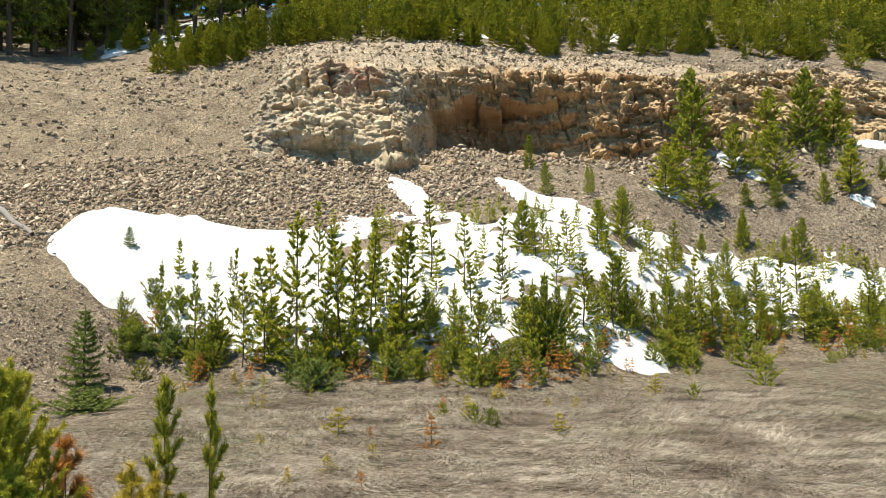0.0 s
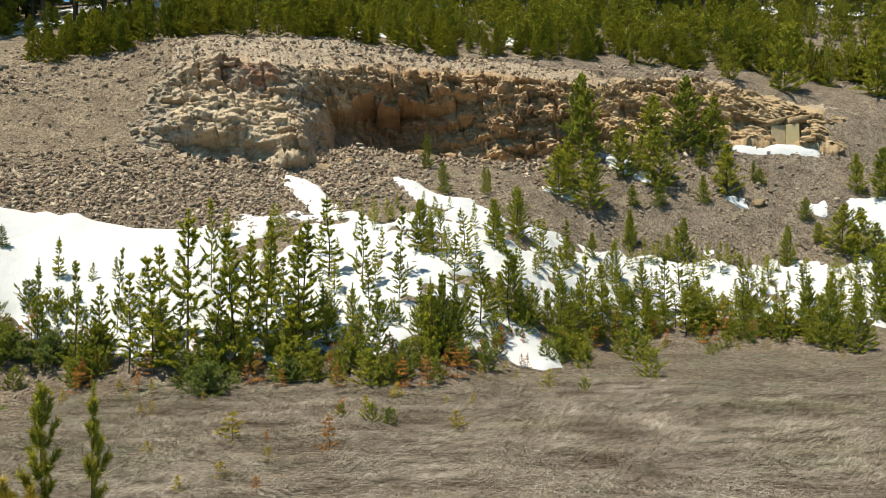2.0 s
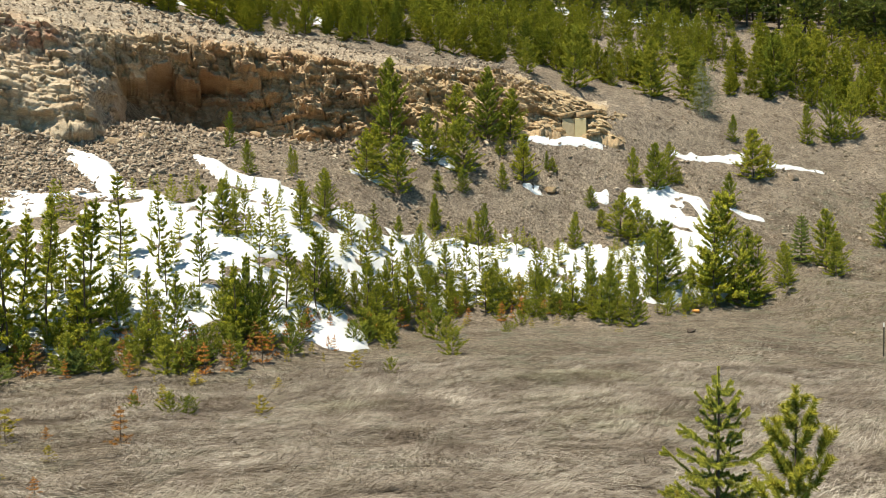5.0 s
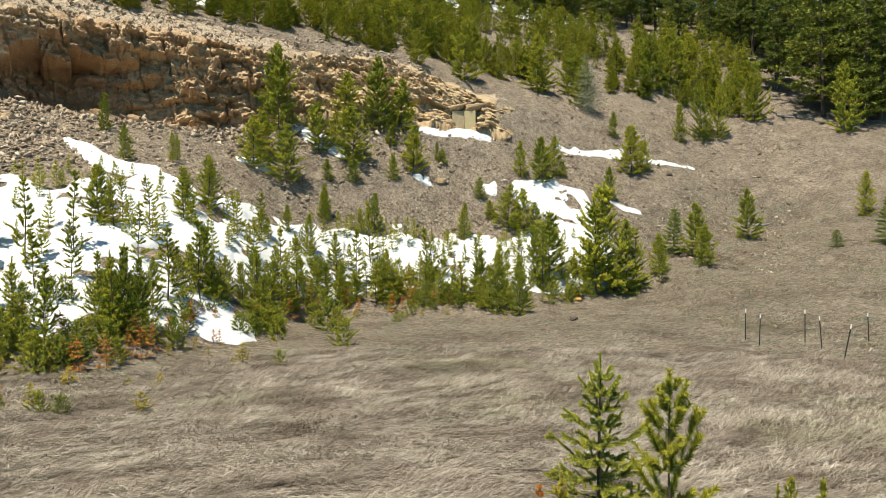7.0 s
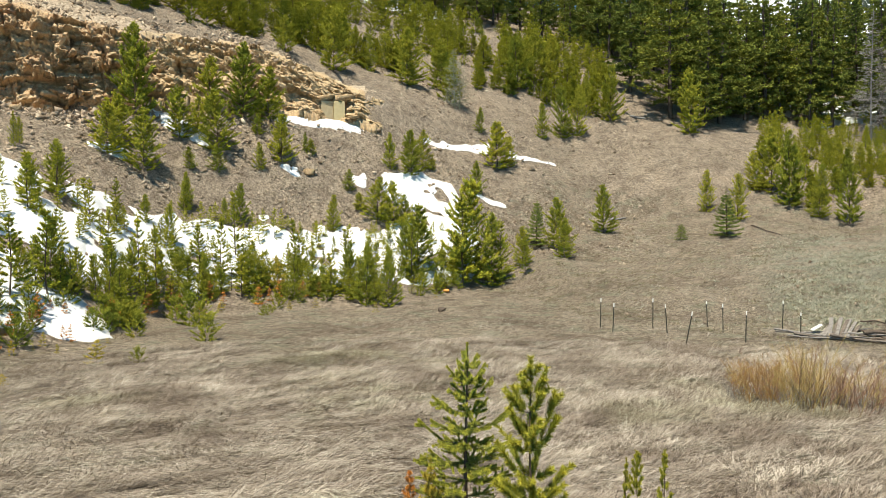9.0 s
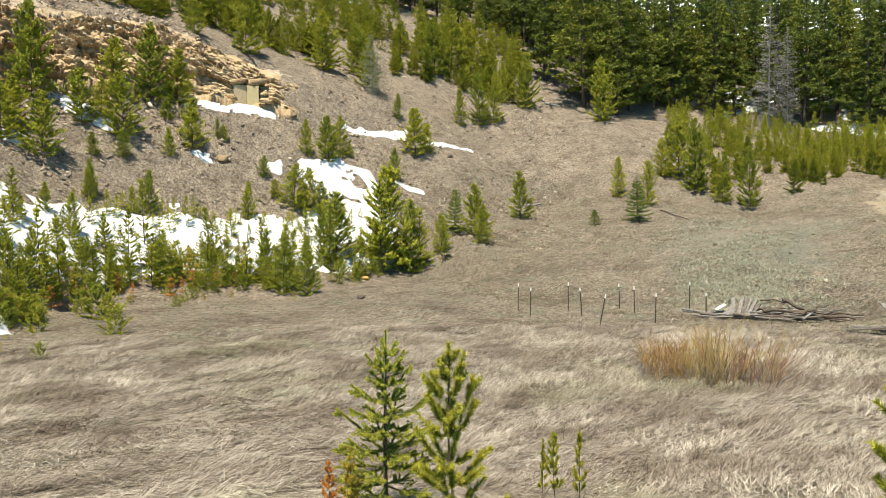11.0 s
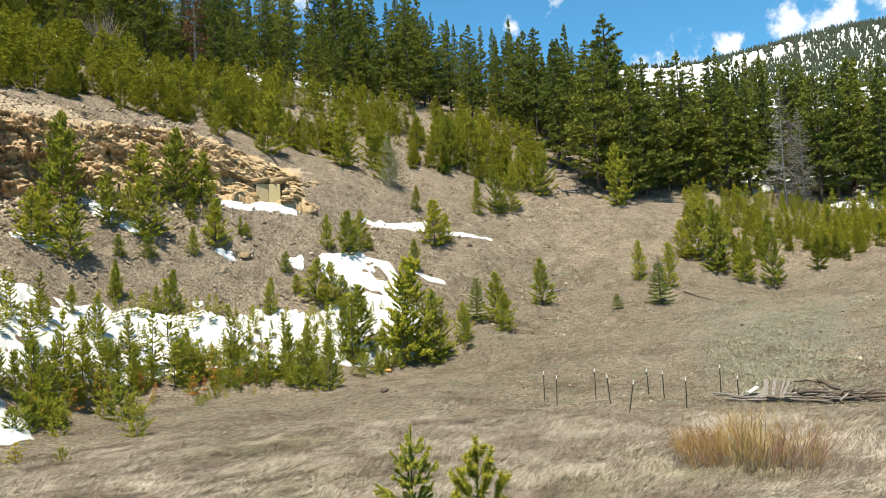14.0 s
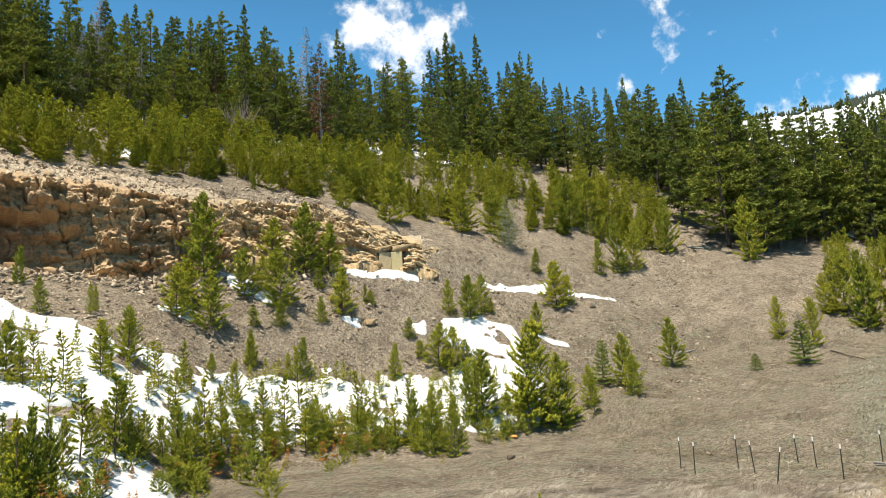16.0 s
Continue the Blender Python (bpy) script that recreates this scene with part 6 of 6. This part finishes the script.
def fence_post(x, y, h, lean):
    ob = new("fence_post")
    ob.matrix_basis = pose(x, y, gz(x, y) - 0.05, 0, lean, -50)
    bm = bmesh.new()
    # T-section bar with studs along its face
    for sx, sy, px, py in ((0.036, 0.008, 0, 0), (0.008, 0.032, 0, 0.018)):
        bmesh.ops.create_cube(bm, size=1, matrix=Matrix.Translation((px, py, h * 0.44)) @ Matrix.Diagonal((sx, sy, h * 0.88, 1)))
    z = 0.15
    while z < h * 0.85:
        bmesh.ops.create_cube(bm, size=1, matrix=Matrix.Translation((0, -0.008, z)) @ Matrix.Diagonal((0.016, 0.012, 0.02, 1)))
        z += 0.08
    me = bpy.data.meshes.new("shaft")
    bm.to_mesh(me), bm.free()
    me.materials.append(M_POST)
    child("shaft", me, ob)
    bm = bmesh.new()
    for sx, sy, px, py in ((0.038, 0.011, 0, 0), (0.011, 0.034, 0, 0.018)):
        bmesh.ops.create_cube(bm, size=1, matrix=Matrix.Translation((px, py, h * 0.94)) @ Matrix.Diagonal((sx, sy, h * 0.12, 1)))
    me = bpy.data.meshes.new("painted_tip")
    bm.to_mesh(me), bm.free()
    me.materials.append(M_WHITE)
    child("painted_tip", me, ob, "white-painted post tip")
    tagged(ob, "leaning dark steel T-post with white tip" if abs(lean) > 5 else "dark steel T-post with white tip in dead grass", "fence post", "row of fence posts")


for x, y, h, lean in ((20.31, 19.94, 1.18, 1), (20.05, 19.05, 1.13, 2), (21.92, 18.78, 1.18, 0), (20.96, 17.29, 1.13, -4), (19.87, 15.62, 1.15, 10), (24.19, 18.04, 1.05, -2),
                      (23.07, 16.52, 1.12, -1), (21.86, 14.77, 1.1, 1), (25.69, 15.84, 1.12, 1), (24.21, 14.24, 0.95, 0)):
    fence_post(x, y, h, lean)

# ---- timber ----
M_PLANK = plain_material("grey_weathered_planks", (0.08, 0.07, 0.064), (0.30, 0.275, 0.25), 1.0, 0.95, 0, (12, 12, 30))
M_TIMBER = plain_material("brown_weathered_poles", (0.05, 0.04, 0.034), (0.20, 0.165, 0.135), 1.0, 0.9, 0, (10, 10, 30))


def board(parent, name, a, b, w, t, material):
    a, b = Vector(a), Vector(b)
    q = (b - a).to_track_quat("X", "Z").to_matrix().to_4x4()
    bm = bmesh.new()
    bmesh.ops.create_cube(bm, size=1, matrix=Matrix.Translation((a + b) / 2) @ q @ Matrix.Diagonal(((b - a).length, w, t, 1)))
    bmesh.ops.bevel(bm, geom=bm.edges[:], offset=min(w, t) * 0.12, segments=1, affect="EDGES")
    me = bpy.data.meshes.new(name)
    bm.to_mesh(me), bm.free()
    me.materials.append(material)
    return child(name, me, parent)


def pole(parent, name, a, b, r, material, bend=0.05):
    a, b = np.array(a, float), np.array(b, float)
    s = np.linspace(0, 1, 9)[:, None]
    k = float(a.sum() * 7 + b.sum() * 3)
    pts = a + (b - a) * s + np.sin(s * 3.1) * np.array([0, 0, bend]) + 0.5 * r * np.sin(s * (9, 7, 8) + k)
    me = mesh_of(name, *tubes([(pts, r * (1 - 0.4 * s[:, 0]) * (1 + 0.18 * np.sin(11 * s[:, 0] + k)))], 7), material, True)
    return child(name, me, parent)


def timber_pile():
    ob = new("timber_pile")
    ob.location = (24.9, 12.9, 0.05)
    rx, ry = 0.50, -0.87   # along the heap, to the right
    fx, fy = 0.87, 0.50    # away from the meadow's middle
    at = lambda u, v, z: (rx * u + fx * v, ry * u + fy * v, z)
    rng = np.random.RandomState(9)
    for a, b, r in (((-2.35, 0.1, 0.22), (0.75, -0.15, 0.14), 0.035), ((-2.3, 0.25, 0.14), (1.0, 0.05, 0.26), 0.04), ((-1.9, -0.1, 0.06), (0.4, -0.35, 0.05), 0.03), ((-1.7, 0.0, 0.10), (1.6, -0.45, 0.06), 0.045), ((-0.6, -0.3, 0.16), (2.3, -0.5, 0.10), 0.05)):
        pole(ob, "pole", at(*a), at(*b), r, M_TIMBER if r > 0.04 else M_PLANK, rng.uniform(-0.05, 0.06))
    # planks leaning together in a fan
    for u, top, tilt, w in ((-0.95, 0.38, 0.34, 0.15), (-0.80, 0.50, 0.26, 0.15), (-0.62, 0.68, 0.06, 0.17), (-0.52, 0.62, 0.20, 0.15), (-0.42, 0.70, 0.16, 0.16), (-0.32, 0.64, 0.26, 0.16), (-0.22, 0.66, 0.24, 0.15), (-0.12, 0.58, 0.30, 0.15), (0.0, 0.46, 0.30, 0.16)):
        board(ob, "plank", at(u, -0.05 + rng.uniform(-0.05, 0.05), 0.08), at(u + tilt, 0.50, top), w * 0.75, 0.035, M_PLANK if rng.rand() < 0.75 else M_TIMBER)
    board(ob, "plank", at(-1.16, 0.10, 0.26), at(-0.86, 0.20, 0.46), 0.26, 0.03, M_WHITE)
    # dark logs and broken branches
    for a, b, r, bend in (((0.3, 0.4, 0.62), (1.15, 0.45, 0.56), 0.035, 0.05), ((1.05, 0.45, 0.62), (1.75, 0.3, 0.28), 0.075, 0.05), ((0.4, 0.0, 0.26), (2.2, 0.3, 0.24), 0.07, 0.06), ((0.9, -0.3, 0.14), (2.5, 0.2, 0.16), 0.065, -0.04),
                          ((1.5, 0.1, 0.20), (3.3, -0.1, 0.12), 0.075, 0.03), ((0.6, -0.2, 0.10), (1.6, -0.55, 0.06), 0.05, 0.04), ((2.2, 0.5, 0.10), (3.5, 0.3, 0.22), 0.05, 0.06)):
        pole(ob, "branch", at(*a), at(*b), r, M_DARKBARK, bend)
    board(ob, "plank", at(2.6, 1.0, 0.14), at(3.0, 0.8, 0.34), 0.2, 0.04, M_PLANK)
    board(ob, "plank", at(2.9, 0.9, 0.10), at(3.7, 0.8, 0.08), 0.12, 0.03, M_PLANK)
    board(ob, "plank", at(1.0, -0.5, 0.08), at(2.2, -0.5, 0.24), 0.18, 0.03, M_TIMBER)
    for _ in range(26):
        u, v, z, turn = rng.uniform(0.0, 2.8), rng.uniform(-0.45, 0.6), rng.uniform(0.05, 0.34), rng.normal(0, 0.8)
        half = rng.uniform(0.15, 0.6)
        a, b = at(u - half, v - half * turn, max(0.03, z - 0.05)), at(u + half, v + half * turn, z + rng.uniform(-0.05, 0.16))
        if rng.rand() < 0.6:
            pole(ob, "branch", a, b, rng.uniform(0.02, 0.05), M_DARKBARK if rng.rand() < 0.5 else M_TIMBER, rng.uniform(-0.06, 0.08))
        else:
            board(ob, "plank", a, b, rng.uniform(0.06, 0.14), 0.03, M_PLANK)
    tagged(ob, "heap of weathered grey planks and poles on grass", "wood pile", "wood heaps")


def plank_star():
    ob = new("plank_pile")
    ob.location = (24.9, 8.2, 0.0)
    rx, ry, fx, fy = 0.32, -0.95, 0.95, 0.32
    at = lambda u, v, z: (rx * u + fx * v, ry * u + fy * v, z)
    board(ob, "plank", at(-0.45, 0.4, 0.95), at(0.35, -0.5, 0.05), 0.16, 0.04, M_PLANK)
    board(ob, "plank", at(-0.4, -0.2, 0.30), at(0.75, 0.3, 0.62), 0.16, 0.04, M_PLANK)
    board(ob, "plank", at(-0.1, 0.1, 0.35), at(0.62, -0.6, 0.03), 0.15, 0.04, M_PLANK)
    board(ob, "plank", at(-1.4, -0.1, 0.10), at(0.4, 0.1, 0.30), 0.10, 0.05, M_TIMBER)
    board(ob, "plank", at(-0.2, 0.4, 0.30), at(0.95, 0.3, 0.22), 0.24, 0.04, M_PLANK)
    board(ob, "plank", at(-0.7, 0.2, 0.12), at(0.9, -0.2, 0.14), 0.14, 0.05, M_TIMBER)
    board(ob, "plank", at(-0.3, -0.3, 0.06), at(0.5, 0.4, 0.20), 0.14, 0.05, M_TIMBER)
    board(ob, "plank", at(0.0, -0.5, 0.05), at(0.55, 0.2, 0.55), 0.13, 0.04, M_PLANK)
    board(ob, "plank", at(0.35, -0.6, 0.04), at(0.1, 0.35, 0.42), 0.12, 0.04, M_PLANK)
    board(ob, "plank", at(-1.3, 0.3, 0.16), at(-0.1, 0.2, 0.24), 0.12, 0.04, M_PLANK)
    board(ob, "plank", at(0.55, -0.45, 0.04), at(1.15, 0.1, 0.10), 0.16, 0.04, M_PLANK)
    tagged(ob, "crossed pale weathered planks lying in a heap", "wood pile", "wood heaps")


timber_pile()
plank_star()


def log(label, x0, y0, x1, y1, r, material):
    ob = new("log")
    z0, z1 = gz(x0, y0), gz(x1, y1)
    s = np.linspace(0, 1, 9)[:, None]
    pts = np.array([x0, y0, z0 + r * 0.6]) + np.array([x1 - x0, y1 - y0, z1 - z0]) * s + 0.03 * np.sin(s * 9)
    child("trunk", mesh_of("trunk", *tubes([(pts, r * (1 - 0.45 * s[:, 0]))], 9), material, True), ob)
    tagged(ob, label, "log")


log("fallen bleached log on the gravel bank", -24.1, 29.3, -21.1, 27.6, 0.16, M_GREYWOOD)
log("fallen grey log on the bare slope", 43.2, 41.6, 44.4, 41.0, 0.09, M_GREYWOOD)
log("thin dead branch lying on the grass", 46.8, 31.4, 45.7, 28.4, 0.05, M_DARKBARK)
log("fallen log on the slope below the forest", 59.0, 54.0, 60.2, 53.0, 0.14, M_GREYWOOD)


# ---- willow shrub ----
def willow():
    ob = new("willow_shrub")
    ob.location = (15.3, 8.9, 0.0)
    rng = np.random.RandomState(51)
    hues = (("stem_clump", (0.27, 0.15, 0.05), (0.40, 0.23, 0.085)), ("stem_clump", (0.36, 0.26, 0.09), (0.48, 0.36, 0.15)), ("stem_clump", (0.23, 0.125, 0.08), (0.34, 0.20, 0.135)), ("dead_clump", (0.13, 0.11, 0.09), (0.30, 0.27, 0.23)))
    sets = [[], [], [], []]
    clumps = np.concatenate([rng.uniform(-1.3, 1.0, 33), rng.uniform(0.9, 1.5, 5)])
    for _ in range(680):
        u = rng.choice(clumps) + rng.normal(0, 0.07)
        v = rng.normal(0, 0.30)
        x, y = 0.5 * u + 0.87 * v, -0.87 * u + 0.5 * v
        h = rng.uniform(0.4, 1.1) * (1.22 - 0.50 * (abs(u - 0.2) / 1.4) ** 2) * (0.92 + 0.18 * math.sin(u * 5.1 + 1))
        lean = np.array([rng.normal(0, 0.30) + 0.2 * x, rng.normal(0, 0.30) + 0.2 * y, 1.0])
        pts = np.array([[x, y, -0.05], [x, y, 0] + lean * h * 0.5 + rng.normal(0, 0.025, 3), [x, y, 0] + lean * h + rng.normal(0, 0.05, 3)])
        hue = np.interp(u, [-1.3, -0.9, -0.75, -0.55, -0.2, 0.25, 0.5, 1.6], [0.2, 0.3, -0.4, 0.2, 1.0, 1.0, 1.6, 1.9]) + rng.normal(0, 0.5)
        k = 3 if rng.rand() < 0.2 else (2 if hue < -0.5 else int(np.clip(round(hue), 0, 2)))
        if k == 3:
            pts = pts * (1, 1, 0.5)
        sets[k].append((pts, np.array([0.0062, 0.0048, 0.0022])))
        for _ in range(7):
            b = pts[1] + (pts[2] - pts[1]) * rng.rand()
            sets[k].append((np.array([b, b + np.array([rng.normal(0, 0.10), rng.normal(0, 0.10), 0.16]) * rng.uniform(0.5, 1.2)]), np.array([0.0032, 0.0015])))
    for (name, a, b), rods in zip(hues, sets):
        child(name, mesh_of(name, *tubes(rods, 4), plain_material("willow_bark", a, b, 15, 0.7)), ob)
    tagged(ob, "leafless willow shrub with yellow to red stems", "shrub")


willow()


def bare_bush(x, y, h, label, flare=1.0, thick=1.0, stem=0.0, hue=((0.24, 0.18, 0.16), (0.40, 0.32, 0.29))):
    ob = new("bare_bush")
    ob.location = (x, y, gz(x, y) - 0.05)
    rng = np.random.RandomState(52)
    rods = []
    for _ in range(70):
        a, s = rng.rand() * 6.28, rng.uniform(0.15, 0.6) * flare
        d = np.array([math.cos(a) * s, math.sin(a) * s, 1.0])
        low = np.array([0, 0, h * stem * rng.rand()])
        p = low + d * (h - low[2]) * rng.uniform(0.6, 1.0)
        rods.append((np.array([low, (low + p) * 0.5 + rng.normal(0, 0.1, 3), p]), np.array([0.03, 0.02, 0.006]) * thick))
        for _ in range(3):
            b = p * rng.uniform(0.4, 0.9)
            rods.append((np.array([b, b + (d + rng.normal(0, 0.4, 3)) * 0.5]), np.array([0.014, 0.005])))
    child("branchwork", mesh_of("branchwork", *tubes(rods, 4), bark_material("bare_twigs", *hue)), ob)
    tagged(ob, label, "shrub")


bare_bush(*spot(13.4, 80), 5.2, "leafless grey-pink bush at the forest edge")
bare_bush(25.6, 6.9, 1.1, "leafless grey-brown shrub at the foot of the bank", 1.3, 0.3)
BARE = Kind("bare_tree", "leafless grey-green tree with pale twin stems", "tree", "", [tall_conifer(350 + i, 0.25, 0.06, 40, spire=0.75, ragged=0.45, dead=True) for i in range(2)],
            bark_material("grey_green_twigs", (0.20, 0.21, 0.14), (0.36, 0.37, 0.27)), None)
BARE.plant(*spot(34.2, 66.0), 5.4)
BARE.plant(*spot(34.6, 66.4), 4.8)


# ---- boulders, slab in the alcove, litter ----
def boulder(x, y, size, seed, label, flat=0.7, material=M_STONE):
    rng = np.random.RandomState(seed)
    V, F = chunk_shape(rng, flat, 22, 0.75)
    bm = bmesh.new()
    vs = [bm.verts.new(v * size) for v in V]
    for f in F:
        bm.faces.new([vs[i] for i in f])
    bmesh.ops.bevel(bm, geom=bm.edges[:], offset=size * 0.03, segments=1, affect="EDGES")
    me = bpy.data.meshes.new("boulder")
    bm.to_mesh(me), bm.free()
    me.materials.append(material)
    ob = new("boulder", me)
    ob.location = (x, y, gz(x, y) + size * flat * 0.22)
    tagged(ob, label, "boulder", "boulders")


boulder(19.5, 45.9, 0.8, 61, "pale ochre boulder beside a scrap of snow", 0.6, M_BLOCK)
boulder(6.07, 20.8, 0.22, 62, "small pale stone in dead grass")
boulder(18.4, 28.1, 0.35, 63, "small dark stone on the meadow's edge", material=M_DARKBARK)
for k, (az, d, s) in enumerate(((-2, 50.8, 1.1), (-1.0, 50.5, 0.8), (0.5, 50.8, 1.3), (3.2, 49.8, 0.9), (-9.4, 44.5, 1.2), (-7.4, 46.0, 0.9), (-11.5, 45.5, 1.5), (9, 49.0, 0.8), (15, 51.5, 0.9), (28.3, 56.0, 0.9),
                                (22.8, 51.6, 0.5), (23.8, 51.0, 0.45), (40.2, 62.5, 0.9), (45, 55, 0.4), (49, 50, 0.35), (56, 46, 0.3), (60, 44, 0.35), (65, 40, 0.3), (31.6, 51.6, 0.5), (33.0, 51.4, 0.45))):
    boulder(*spot(az, d), s * 0.8, 70 + k, "broken ochre boulder on the slope", 0.6, M_BLOCK if az < 16 else M_STONE)


def alcove_slab():
    m1 = plain_material("tan_concrete", (0.36, 0.285, 0.17), (0.46, 0.375, 0.24), 3, 0.9)
    m2 = plain_material("yellowed_concrete", (0.42, 0.345, 0.19), (0.50, 0.42, 0.24), 3, 0.9)
    ob = new("concrete_portal")
    x, y = spot(24.9, 56.2)
    ob.matrix_basis = pose(x, y, 11.75, 0, 0, -25)
    board(ob, "panel", (-0.95, -0.05, 0.85), (-0.02, 0.1, 0.85), 0.2, 1.5, m1)
    board(ob, "panel", (0.0, -0.05, 0.85), (0.85, -0.05, 0.85), 0.2, 1.45, m2)
    tagged(ob, "flat tan concrete slab walled into a rock alcove", "concrete slab")


alcove_slab()
for k, (az, d, up, size) in enumerate(((26.2, 55.1, 0.3, 1.0), (26.9, 55.7, 0.5, 0.9), (23.6, 54.7, 0.4, 1.1), (24.4, 56.6, 1.9, 1.8), (25.6, 56.8, 1.85, 1.8))):
    x, y = spot(az, d)
    V, F = chunk_shape(np.random.RandomState(500 + k), 0.5, 11)
    rock = new("rock", mesh_of("rock", V, F, M_BLOCK))
    rock.parent = cliff
    rock.matrix_basis = pose(x, y, 11.75 + up, 8 * k % 25, 14 * k % 22, 47 * k) @ Matrix.Diagonal((size * 1.25, size, size * 0.8, 1))


def orange_can():
    ob = new("rusty_can")
    x, y = 23.0, 34.7
    ob.matrix_basis = pose(x, y, gz(x, y) + 0.10, 0, 90, -30)
    s = np.array([0, 0.02, 0.04, 0.33, 0.36, 0.38]) - 0.19
    r = np.array([0.02, 0.095, 0.10, 0.10, 0.095, 0.02])
    pts = np.stack([0 * s, 0 * s, s], 1)
    child("body", mesh_of("body", *tubes([(pts, r)], 14), plain_material("faded_orange_paint", (0.60, 0.24, 0.05), (0.75, 0.36, 0.10), 12, 0.5), True), ob)
    tagged(ob, "faded orange can lying beside the pines", "can")


orange_can()
